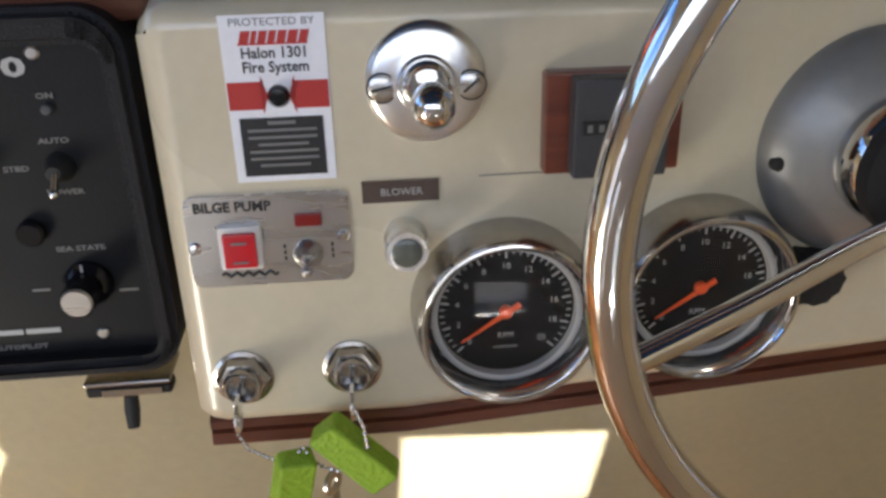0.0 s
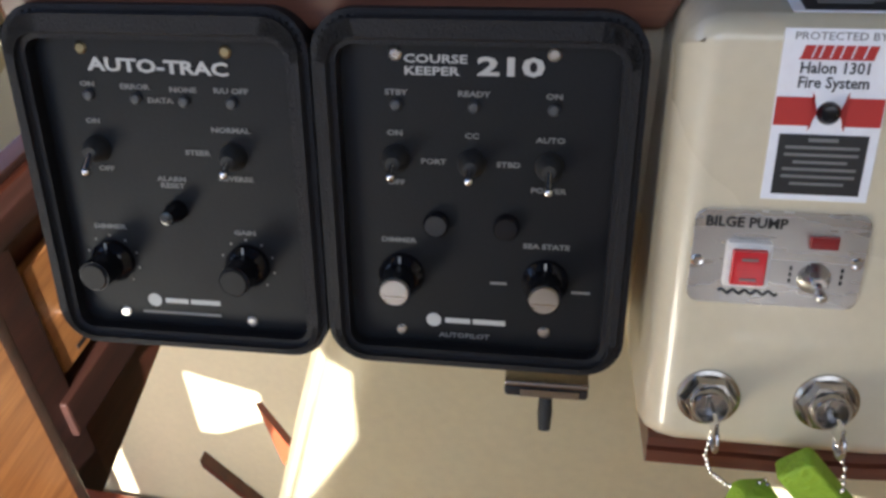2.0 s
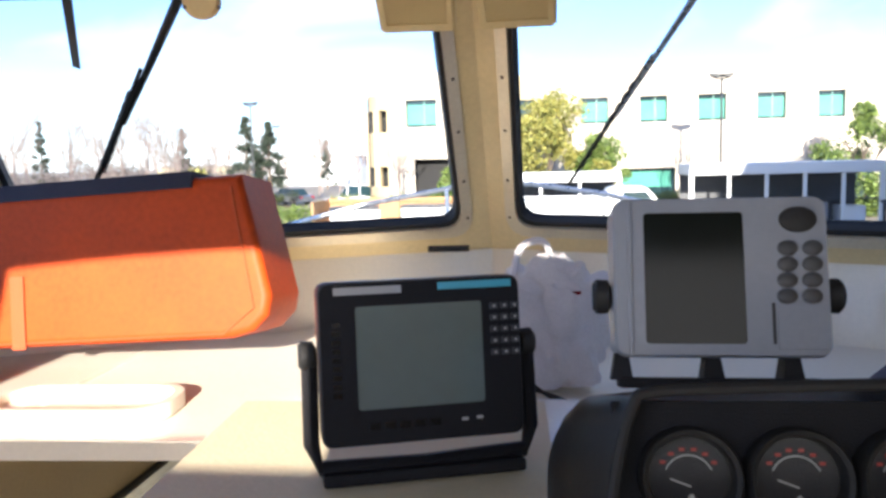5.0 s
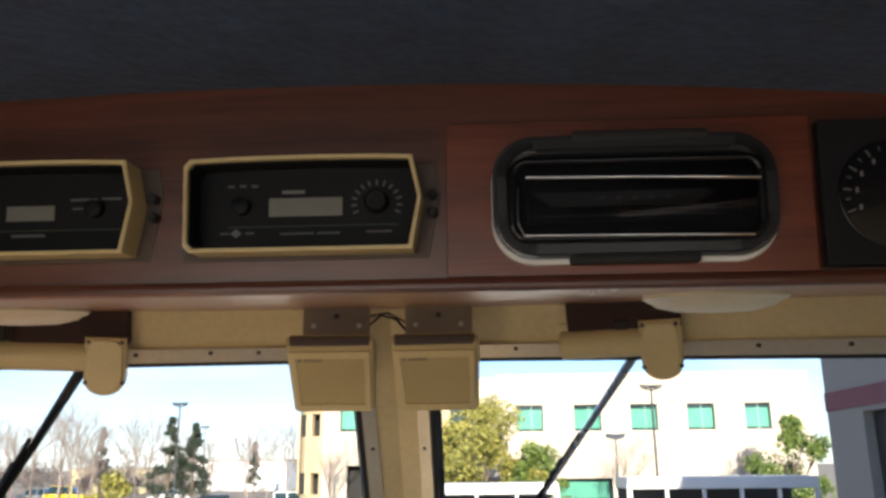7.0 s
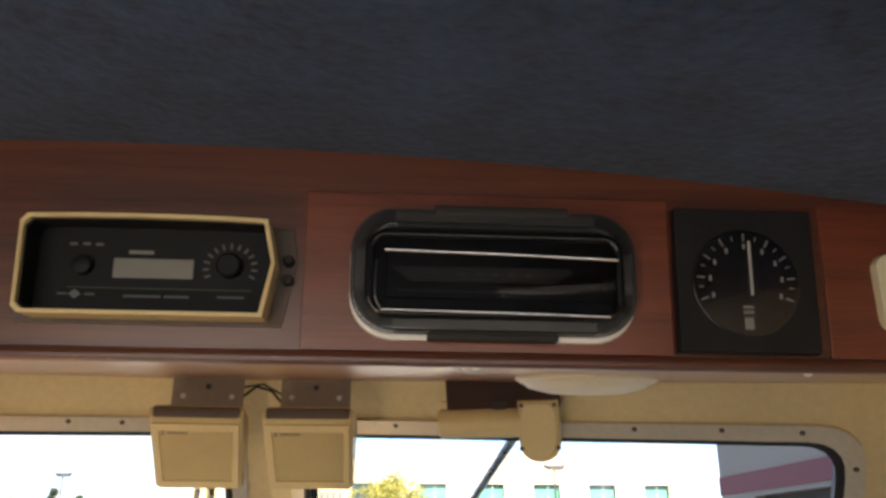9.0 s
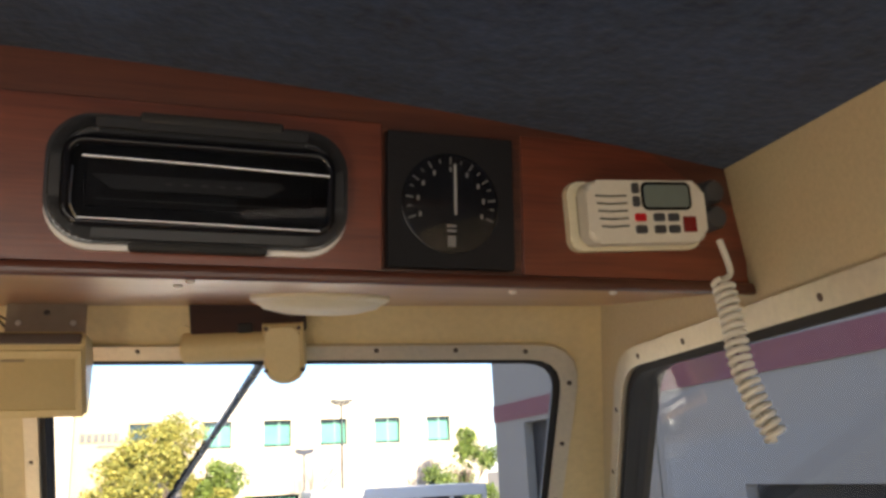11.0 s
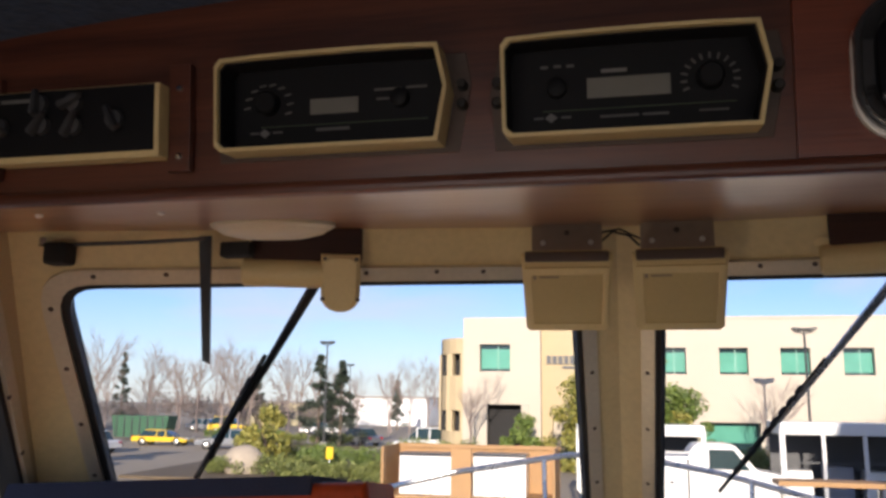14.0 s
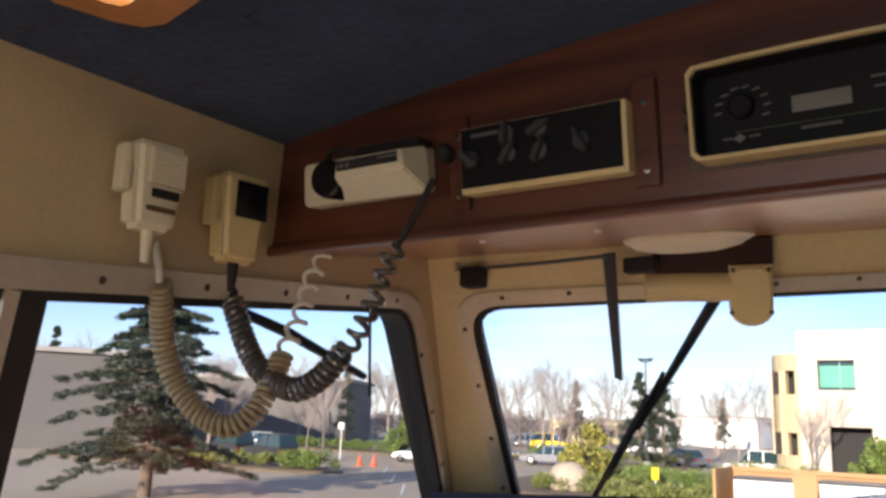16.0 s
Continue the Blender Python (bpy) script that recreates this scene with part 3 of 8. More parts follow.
for k in range(5):
    bm.faces.new((lo[k], lo[(k + 1) % 5], hi[(k + 1) % 5], hi[k]))
M["soffit"] = wood("soffit_veneer", (0.28, 0.125, 0.054), (0.40, 0.20, 0.094), 0.32, coat=0.4, ring=14)
soffit = part("soffit", bm, "soffit", smooth=False)
tagged(soffit, "brown wood veneer soffit above the windshield", "soffit", kind="structure")

# ---- helm console structure ----
CON = basis((0.066, -0.5529, 0.9933), (0.9984, 0.0414, 0.0383), (-0.0477, 0.2585, 0.9648))
DASH = basis((0.2344, -0.6017, 0.9731), (0.9987, 0.0307, 0.0413), (-0.0486, 0.2985, 0.9532))
# chart ledge
bm = hull([(-0.196, -0.52, 0.90), (0.19, -0.50, 0.90), (0.19, 0.10, 0.90), (-0.275, 0.10, 0.90), (-0.190, -0.52, 1.055), (0.19, -0.50, 1.055), (0.19, 0.075, 1.055), (-0.272, 0.075, 1.055)], BOX_FACES)
bmesh.ops.bevel(bm, geom=list(bm.edges), offset=0.012, segments=3, affect="EDGES")
ledge = part("chart_ledge", bm, "gelcoat_white")
tagged(ledge, "cream moulded chart ledge beside the helm", "ledge", kind="structure")
# dash body in the frame of its face: x along, y up the face, z out
prof = [(-0.105, -0.25), (-0.105, -0.012)]
prof += [(-0.097 + 0.012 * (1 - math.cos(radians(a))) - 0.008, -0.012 + 0.012 * math.sin(radians(a))) for a in (30, 60, 90)]
prof += [(0.098 + 0.012 * math.sin(radians(a)), -0.012 + 0.012 * math.cos(radians(a))) for a in (0, 20, 40, 60, 75)]
prof += [(0.128, -0.08), (0.128 + 0.03, -0.22)]
bm = bmesh.new()
X = [-0.061, -0.058, -0.052, -0.044, 0.05, 0.62]
IN = [0.020, 0.009, 0.003, 0.0, 0.0, 0.0]
rise = lambda x: 0.080 * max(0.0, x - 0.05)
rows = [[bm.verts.new((x, p - (i if p > 0 else 0) * (1 if p > 0.1 else 0.2) + (rise(x) + 0.003 if p < -0.05 else 0), q - i)) for p, q in prof] for x, i in zip(X, IN)]
for a, b in zip(rows, rows[1:]):
    for k in range(len(prof) - 1):
        bm.faces.new((a[k], b[k], b[k + 1], a[k + 1]))
    bm.faces.new((a[-1], b[-1], b[0], a[0]))
bm.faces.new(rows[0])
bm.faces.new(rows[-1][::-1])
dash = part("dash_panel", bm, "gelcoat", m=DASH)
tagged(dash, "glossy cream helm dash panel with rounded edges", "dashboard", kind="structure")
bm = bmesh.new()
secs = [[bm.verts.new((x, y + rise(x), z)) for y, z in ((-0.1035, -0.070), (-0.1035, -0.018), (-0.107, -0.014), (-0.112, -0.014), (-0.1135, -0.017), (-0.1150, -0.014), (-0.122, -0.014), (-0.125, -0.018), (-0.125, -0.070))] for x in (-0.056, 0.05, 0.62)]
for a, b in zip(secs, secs[1:]):
    for k in range(9):
        bm.faces.new((a[k], b[k], b[(k + 1) % 9], a[(k + 1) % 9]))
bm.faces.new(secs[0])
bm.faces.new(secs[-1][::-1])
trim = part("trim_dash", bm, "mahogany", m=DASH)
tagged(trim, "mahogany trim under the dash panel", "trim", kind="structure")
# wall under the console
K = -0.022
bm = bmesh.new()
run = [(1.12, 0.015)] + [(K - 0.06 * math.sin(radians(a)), 0.06 - 0.06 * math.cos(radians(a))) for a in range(0, 91, 9)] + [(K - 0.06, 1.64)]
lo = [bm.verts.new((x - (0.285 if x < 1 else 0), -0.470 + y, -0.40)) for x, y in run]
hi = [bm.verts.new((x + (0.072 if x < 1 else 0), -0.515 + y, 0.93)) for x, y in run]
for k in range(len(run) - 1):
    bm.faces.new((lo[k], lo[k + 1], hi[k + 1], hi[k]))
bmesh.ops.solidify(bm, geom=bm.faces[:], thickness=0.03)
kick = part("wall_console", bm, "cream_moulding")
tagged(kick, "cream bulkhead under the helm console, rounded at its corner", "wall", kind="structure")
# cream liner of the well beside the console
liner = part("wall_well", prism([(-0.80, -0.200, -0.40), (-0.085, -0.200, -0.40), (-0.085, -0.206, 0.47), (-0.36, -0.206, 0.47)], (0, 0.03, 0)), "cream_moulding")
tagged(liner, "cream moulded liner of the well beside the console", "wall", kind="structure")
# sunlit shelf under the windshield
bm = prism([(-0.25, -0.05, 0.955), (1.12, -0.05, 0.955), (1.12, 1.25, 0.975), (-0.25, 1.25, 0.975)], (0, 0, -0.03))
prism([(-1.12, 0.128, 0.953), (-0.25, 0.178, 0.953), (-0.25, 1.25, 0.975), (-1.12, 1.25, 0.975)], (0, 0, -0.03), bm)
shelf = part("shelf_dash", bm, "gelcoat_white", smooth=False)
tagged(shelf, "white moulded shelf under the windshield", "shelf", kind="structure")
bm = bmesh.new()
for e in (-1, 1):
    prism([(0, 1.100, 0.955), (e * 1.05, 0.592, 0.955), (e * 1.05, 0.632, 1.160), (0, 1.140, 1.160)], (0, 0.012, 0), bm)
apron = part("wall_apron", bm, "gelcoat_white", smooth=False)
tagged(apron, "white apron below the windshield", "wall", kind="structure")

# ---- helm instruments ----
def screw(parent, x, y, z=0.0, r=0.003, material="steel", name="screw", slot=True):
    bm = lathe([(0, 0.0012), (r * 0.7, 0.0011), (r, 0.0002), (r, -0.001)], 12, (x, y, z))
    part(name, bm, material, parent)


def toggle(parent, x, y, lean=-0.5, material="black_rubber", tip="chrome", boot=True):
    """A toggle switch with a rubber boot and a metal tip."""
    bm = lathe([(0.0075, 0), (0.0072, 0.003), (0.0055, 0.007), (0.0035, 0.010), (0, 0.010)], 18)
    t = part("toggle_switch", bm, material, parent, m=Matrix.Translation((x, y, 0)))
    lev = tube([(0, 0, 0.008), (0, lean * 0.005, 0.0125), (0, lean * 0.009, 0.0155)], [0.0018, 0.0018, 0.0024], 10)
    bmesh.ops.create_icosphere(lev, subdivisions=2, radius=0.0027, matrix=Matrix.Translation((0, lean * 0.009, 0.0155)))
    part("lever", lev, tip, t)
    return t


def knob(parent, x, y, cap="steel"):
    """A fluted knob with a pointer line on its skirt and a disc set in the top of a long barrel."""
    bm = lathe([(0.0125, 0), (0.0125, 0.0035), (0.0105, 0.0060), (0.0090, 0.0072), (0.0086, 0.0225), (0, 0.0225)], 60)
    for v in bm.verts:
        if 0.007 < v.co.z < 0.0224:
            v.co.xy *= 1 + 0.05 * math.cos(15 * math.atan2(v.co.y, v.co.x))
    k = part("knob", bm, "black_gloss", parent, m=Matrix.Translation((x, y, 0)))
    part("cap", lathe([(0.0080, 0.0225), (0.0072, 0.0240), (0, 0.0240)], 28), cap, k)
    part("pointer_line", box(0.0010, 0.006, 0.0008, (0, 0.0100, 0.0066)), "print_white", k)
    return k


def instrument_box(name, x, y, label, m, cx, w):
    """The shell shared by both autopilot boxes: a thick rounded rim round a sunk face."""
    th = thing(name, m @ Matrix.Translation((x, y, 0)), label, "autopilot control")
    o, i = rounded(w, 0.195, 0.022, 8, cx, 0.0060), rounded(w - 0.024, 0.168, 0.009, 8, cx, 0.0025)
    bm = ring(o, i, -0.035, 0.013)
    bmesh.ops.bevel(bm, geom=[e for e in bm.edges if all(abs(v.co.z - 0.013) < 1e-5 for v in e.verts)], offset=0.004, segments=3, affect="EDGES")
    part("housing", bm, "black_plastic", th)
    part("face_plate", slab(rounded(w - 0.023, 0.169, 0.009, 6, cx, 0.0025), -0.02, 0.0), "black_face", th, smooth=False)
    return th


AP = instrument_box("autopilot_control", 0.0145, -0.039, "black autopilot control box with knobs and white lettering", CON, -0.0007, 0.1625)
TR = instrument_box("navigation_interface", -0.155, -0.039, "black navigation interface box with knobs and white lettering", CON, 0.0050, 0.1625)
P = lambda x, y: (x - 0.0145, y + 0.039, 0.0002)
Q = lambda x, y: (x + 0.155, y + 0.039, 0.0002)
for x, y in ((-0.0272, 0.0418), (0.0508, 0.0428), (-0.0278, -0.1137), (0.0524, -0.1098)):
    screw(AP, *P(x, y), 0.0034)
for x, y in ((-0.1932, 0.0415), (-0.1148, 0.0408)):
    screw(TR, *Q(x, y), 0.0034, "old_brass")
for x, y in ((-0.1944, -0.1136), (-0.1165, -0.115)):
    screw(TR, *Q(x, y), 0.0034)
words("COURSE", 0.0040, "print_white", AP, P(-0.0230, 0.0378), sx=1.46, bold=0.0001)
words("KEEPER", 0.0040, "print_white", AP, P(-0.0230, 0.0318), sx=1.48, bold=0.0001)
words("210", 0.0086, "print_white", AP, P(0.0136, 0.0324), sx=1.78, bold=0.0004)
words("AUTO-TRAC", 0.0066, "print_white", TR, Q(-0.1905, 0.0292), bold=0.0003, sx=1.42, m=Matrix.Translation(Q(-0.1905, 0.0302)) @ Matrix.Rotation(radians(-1.2), 4, "Z"))
for text, x, y in (("STBY", -0.0273, 0.0215), ("READY", 0.0121, 0.0215), ("ON", 0.0518, 0.0212), ("ON", -0.0284, 0.0005), ("CC", 0.0113, 0.0), ("AUTO", 0.051, -0.001), ("PORT", -0.0085, -0.0142), ("STBD", 0.0302, -0.0146), ("OFF", -0.0284, -0.0262), ("POWER", 0.051, -0.0278), ("DIMMER", -0.028, -0.0592), ("SEA STATE", 0.0515, -0.0592), ("AUTOPILOT", 0.008, -0.1165)):
    words(text, 0.0027, "print_dim", AP, P(x, y), align="CENTER", sx=1.35, bold=0.0001)
for text, x, y in (("ON", -0.193, 0.0215), ("ERROR", -0.1667, 0.0205), ("NONE", -0.1401, 0.0195), ("DATA", -0.1535, 0.0135), ("R/U OFF", -0.1141, 0.0195), ("ON", -0.1935, 0.0015), ("OFF", -0.1905, -0.0252), ("NORMAL", -0.1166, -0.0015), ("STEER", -0.1365, -0.0145), ("REVERSE", -0.1166, -0.0285), ("ALARM", -0.1535, -0.0300), ("RESET", -0.1535, -0.0338), ("DIMMER", -0.1950, -0.0600), ("GAIN", -0.1150, -0.0600)):
    words(text, 0.0027, "print_dim", TR, Q(x, y), align="CENTER", sx=1.35, bold=0.0001)
for par, pts, lens_m in ((AP, [P(-0.0273, 0.0164), P(0.0121, 0.0163), P(0.0518, 0.0159)], "dark_grey"), (TR, [Q(-0.193, 0.0168), Q(-0.1667, 0.0155), Q(-0.1401, 0.0146), Q(-0.1141, 0.0144)], "dark_grey")):
    for p in pts:
        part("indicator_lamp", lathe([(0.003, 0), (0.003, 0.0012), (0.0022, 0.0022), (0, 0.0026)], 14, p), lens_m, par)
for x, y, lean in ((-0.0284, -0.0122, -0.55), (0.0113, -0.0132, -0.5), (0.051, -0.0135, -0.9)):
    px, py, _ = P(x, y)
    toggle(AP, px, py, lean)
for x, y, lean, tip in ((-0.1935, -0.0129, -0.9, "chrome"), (-0.1166, -0.0149, -0.5, "chrome")):
    px, py, _ = Q(x, y)
    toggle(TR, px, py, lean, tip=tip)
for x, y in ((-0.0072, -0.0471), (0.0301, -0.0471)):
    part("push_button", lathe([(0.007, 0), (0.007, 0.004), (0.0058, 0.0055), (0, 0.0055)], 20, P(x, y)), "black_gloss", AP)
part("push_button", lathe([(0.006, 0), (0.006, 0.004), (0.0045, 0.009), (0.0038, 0.014), (0, 0.0145)], 18, Q(-0.1528, -0.0469)), "black_gloss", TR)
for x, y in ((-0.0267, -0.0785), (0.0516, -0.0780)):
    px, py, _ = P(x, y)
    knob(AP, px, py)
for x, y in ((-0.1963, -0.0800), (-0.1151, -0.0785)):
    px, py, _ = Q(x, y)
    knob(TR, px, py, "black_face")
    tick = [(px + 0.0155 * math.cos(radians(a)) - 0.0006, py + 0.0155 * math.sin(radians(a)), 0.0012, 0.0012) for a in range(-50, 231, 35)]
    bars(tick, "print_dim", TR, "dial_marks")
for par, p in ((AP, P(-0.0092, -0.1058)), (TR, Q(-0.175, -0.1045))):
    part("emblem", lathe([(0.0042, 0), (0.0042, 0.0004), (0, 0.0004)], 20, p), "print_white", par)
    bars([(p[0] + 0.0065, p[1], 0.014, 0.0030), (p[0] + 0.0220, p[1], 0.018, 0.0030)], "print_white", par, "maker_name_bar")
bars([(Q(-0.1835, 0)[0], Q(0, -0.1125)[1], 0.048, 0.0016)], "print_dim", TR, "printed_line")
bars([(P(0.022, 0)[0], P(0, -0.081)[1], 0.009, 0.0014), (P(0.066, 0)[0], P(0, -0.084)[1], 0.010, 0.0014)], "print_dim", AP, "printed_line")

# switch hanging below the autopilot box
sw = thing("rocker_switch_bracket", CON @ pose(0.0555, -0.1515, -0.014), "black toggle switch on a small chrome bracket", "switch")
part("bracket", box(0.049, 0.007, 0.012, (0, -0.004, 0), 0.002), "black_plastic", sw)
part("label_plate", box(0.034, 0.0045, 0.001, (0.002, -0.004, 0.0064)), "aged_chrome", sw)
part("hanger", box(0.049, 0.003, 0.030, (0, 0.002, -0.008), 0.001), "aged_chrome", sw)
part("lever", tube([(0.0, -0.008, 0.004), (0.0, -0.016, 0.007), (0.0, -0.026, 0.011)], [0.004, 0.0045, 0.0035], 12), "black_rubber", sw)

# ---- dash panel things, in the frame of the dash face ----
def dash_thing(name, x, y, label, category, z=0.0, group=""):
    return thing(name, DASH @ Matrix.Translation((x, y, z)), label, category, group)


# fire system sticker
st = dash_thing("fire_system_sticker", 0.0003, 0.0675, "white fire system warning sticker with red arrows", "sticker")
part("backing", box(0.044, 0.073, 0.0004, (0, 0, 0.0003)), "paper", st, smooth=False)
words("PROTECTED BY", 0.0031, "print_dim", st, (0, 0.0320, 0.0006), align="CENTER", sx=1.15, depth=0.0002)
bm = bmesh.new()
for k, w in enumerate((0.0040, 0.0022, 0.0034, 0.0030, 0.0036, 0.0040, 0.0036)):
    x = (-0.0145, -0.0098, -0.0068, -0.0026, 0.0012, 0.0056, 0.0104)[k]
    slab([(x, 0.0246), (x + w, 0.0246), (x + w + 0.0014, 0.0298), (x + 0.0014, 0.0298)], 0.0006, 0.0009, bm)
slab([(-0.0150, 0.0240), (0.0140, 0.0240), (0.0142, 0.0247), (-0.0148, 0.0247)], 0.0006, 0.0009, bm)
tagged(part("maker_name_mark", bm, "print_red", st, smooth=False), kind="stuff")
words("Halon 1301", 0.0046, "print_black", st, (0, 0.0185, 0.0006), align="CENTER", sx=0.92, bold=0.0001, depth=0.0002)
words("Fire System", 0.0046, "print_black", st, (0, 0.0125, 0.0006), align="CENTER", sx=0.92, bold=0.0001, depth=0.0002)
for s in (-1, 1):
    out = [(s * 0.0215, 0.0085), (s * 0.0215, -0.0035), (s * 0.0062, -0.0035), (s * 0.0072, -0.0055), (s * 0.0046, 0.0022), (s * 0.0072, 0.0108), (s * 0.0062, 0.0085)]
    part("arrow", slab(out if s > 0 else out[::-1], 0.0005, 0.0009), "print_red", st, smooth=False)
part("indicator_lamp", lathe([(0.0048, 0), (0.0048, 0.002), (0.0036, 0.0042), (0, 0.0050)], 20, (0, 0.0022, 0.0004)), "black_gloss", st)
part("warning_panel", box(0.0362, 0.0265, 0.0003, (0.0, -0.0205, 0.0007)), "print_black", st, smooth=False)
bars([(-0.006, -0.0095, 0.012, 0.0015)] + [(-0.0150 + 0.004 * (k % 3 == 2), -0.0128 - 0.0032 * k, 0.030 - 0.008 * (k % 3 == 2), 0.0012) for k in range(6)], "print_dim", st, "small_print", m=Matrix.Translation((0, 0, 0.0009)))

# bilge pump switch plate
bp = dash_thing("bilge_pump_switch", -0.0108, 0.0028, "brushed steel bilge pump switch plate with a red rocker", "switch panel")
part("plate", slab(rounded(0.0745, 0.0450, 0.005), 0, 0.0016, bevel=0.0005), "steel", bp)
words("BILGE PUMP", 0.0046, "print_black", bp, (-0.0328, 0.0150, 0.0018), sx=1.0, bold=0.0002, depth=0.0002)
rk = part("rocker", box(0.0195, 0.0215, 0.006, (-0.0130, -0.0018, 0.003), 0.0012), "white_plastic", bp, "white framed rocker switch")
part("button", box(0.0150, 0.0168, 0.004, (-0.0130, -0.0022, 0.0068), 0.001), "red_plastic", rk, "glossy red rocker button")
bars([(-0.0165, 0.0020, 0.007, 0.0012), (-0.0165, -0.0075, 0.007, 0.0010)], "print_dim", rk, "printed_line", m=Matrix.Translation((0, 0, 0.0089)))
part("warning_lamp", box(0.0125, 0.0062, 0.003, (0.0185, 0.0098, 0.0028), 0.0008), "dark_red", bp)
tg = toggle(bp, 0.0170, -0.0078, -0.35, "steel", "steel")
part("nut", lathe([(0.0070, 0.0016), (0.0070, 0.0030), (0.0052, 0.0034)], 6), "steel", tg)
for s in (-1, 1):
    screw(bp, s * 0.0342, -0.001 + 0.001 * s, 0.0018, 0.0030, "chrome")
bars([(0.0060, -0.0035 - 0.003 * k, 0.0012, 0.0020) for k in range(3)] + [(0.0280, -0.0035 - 0.003 * k, 0.0012, 0.0020) for k in range(3)], "print_black", bp, "printed_letters", depth=0.0003, m=Matrix.Translation((0, 0, 0.0017)))
bm = bmesh.new()
for k in range(5):
    tube([(-0.0235 + 0.0052 * k + 0.0013 * j, -0.0165 + 0.0010 * math.sin(j * 1.57), 0.0018) for j in range(5)], 0.0008, 5, bm=bm)
part("wave_mark", bm, "print_black", bp)

# chrome push-pull throttle lever base
bell = dash_thing("engine_stop_pull", 0.0640, 0.0730, "polished chrome pull knob on a round flange", "pull knob")
part("flange", lathe([(0.0266, 0), (0.0266, 0.0016), (0.0256, 0.0034), (0.0225, 0.0050), (0.0165, 0.0056), (0.0130, 0.0064), (0.0118, 0.0090), (0, 0.0090)], 56), "satin_chrome", bell)
part("collar", lathe([(0.0108, 0.006), (0.0112, 0.010), (0.0098, 0.014), (0.0085, 0.016), (0, 0.016)], 32), "chrome", bell)
part("pull_knob", lathe([(0.0070, 0.015), (0.0066, 0.030), (0.0082, 0.036), (0.0088, 0.043), (0.0080, 0.049), (0.0050, 0.052), (0, 0.0528)], 32), "chrome", bell)
for s in (-1, 1):
    part("countersink", lathe([(0.0068, 0.0040), (0.0068, 0.0058), (0.0060, 0.0059)], 24, (s * 0.0194, -0.001, 0)), "print_black", bell)
    sc = part("screw", lathe([(0.0058, 0.003), (0.0058, 0.0058), (0.0042, 0.0066), (0, 0.0068)], 20, (s * 0.0194, -0.001, 0)), "steel", bell)
    part("slot", box(0.0090, 0.0012, 0.0006, (0, 0, 0), m=Matrix.Translation((s * 0.0194, -0.001, 0.0067)) @ Matrix.Rotation(radians(12 if s < 0 else 40), 4, "Z")), "print_black", sc)

# blower label and switch
bl = dash_thing("blower_switch", 0.0520, 0.0, "chrome blower push switch under a brown label plate", "switch")
part("label_plate", box(0.0355, 0.0105, 0.0012, (-0.0012, 0.0232, 0.0006), 0.0003), "brown_plastic", bl)
words("BLOWER", 0.0034, "print_white", bl, (-0.0008, 0.0215, 0.0013), align="CENTER", depth=0.0002)
part("bezel", lathe([(0.0105, 0), (0.0105, 0.003), (0.0090, 0.006), (0.0088, 0.016), (0.0100, 0.0175), (0.0095, 0.019), (0.0075, 0.019), (0, 0.0185)], 32), "satin_chrome", bl)
part("lens", lathe([(0.0074, 0.0188), (0.0060, 0.0200), (0, 0.0206)], 24), mat("green_grey_lens", (0.10, 0.11, 0.095), 0.25, vary=0.05, bump=0.0, coat=0.4), bl)

# key switches with lime floats
for i, (x, y) in enumerate(((-0.0318, -0.0712), (0.0225, -0.0692))):
    ks = dash_thing("ignition_switch", x, y, "chrome ignition key switch with a key in it", "key switch", group="ignition switches")
    part("nut", lathe([(0.0140, 0), (0.0140, 0.0020), (0.0132, 0.0035), (0.0120, 0.0065), (0.0100, 0.0068)], 6), "aged_chrome", ks)
    part("washer", lathe([(0.0150, 0), (0.0150, 0.0014), (0.0130, 0.0022)], 32), "aged_chrome", ks)
    part("barrel", lathe([(0.0092, 0.0), (0.0092, 0.010), (0.0080, 0.0118), (0.0072, 0.0118), (0.0068, 0.0060), (0, 0.0060)], 28), "aged_chrome", ks)
    key = part("key", box(0.0022, 0.009, 0.020, (0, -0.002, 0.018), 0.0006), "chrome", ks)
    part("key_ring", tube([(0, -0.006 + 0.0065 * math.cos(a), 0.026 + 0.0065 * math.sin(a)) for a in [2 * math.pi * k / 18 for k in range(18)]], 0.0010, 8, closed=True), "steel", ks)


def bead_chain(name, pts, r, label):
    """Small beads strung along a curve."""
    dense = []
    for a, b in zip(pts, pts[1:]):
        a, b = Vector(a), Vector(b)
        n = max(2, int((b - a).length / (r * 2.2)))
        dense += [a.lerp(b, k / n) for k in range(n)]
    bm = bmesh.new()
    for p in dense:
        bmesh.ops.create_icosphere(bm, subdivisions=1, radius=r, matrix=Matrix.Translation(p))
    tube(pts, r * 0.35, 5, bm=bm)
    return tagged(part(name, bm, "aged_chrome", m=DASH), label, "chain")


bead_chain("bead_chain", [(-0.032, -0.078, 0.020), (-0.034, -0.090, 0.022), (-0.030, -0.101, 0.020), (-0.022, -0.108, 0.018), (-0.014, -0.112, 0.018), (-0.004, -0.104, 0.018), (0.000, -0.112, 0.018), (0.006, -0.118, 0.018)], 0.0012, "steel bead chain hanging from an ignition key")
bead_chain("bead_chain", [(0.0225, -0.077, 0.024), (0.027, -0.088, 0.026), (0.028, -0.100, 0.026), (0.024, -0.110, 0.024), (0.018, -0.116, 0.022), (0.012, -0.118, 0.020), (0.006, -0.117, 0.018)], 0.0014, "steel bead chain hanging from an ignition key")


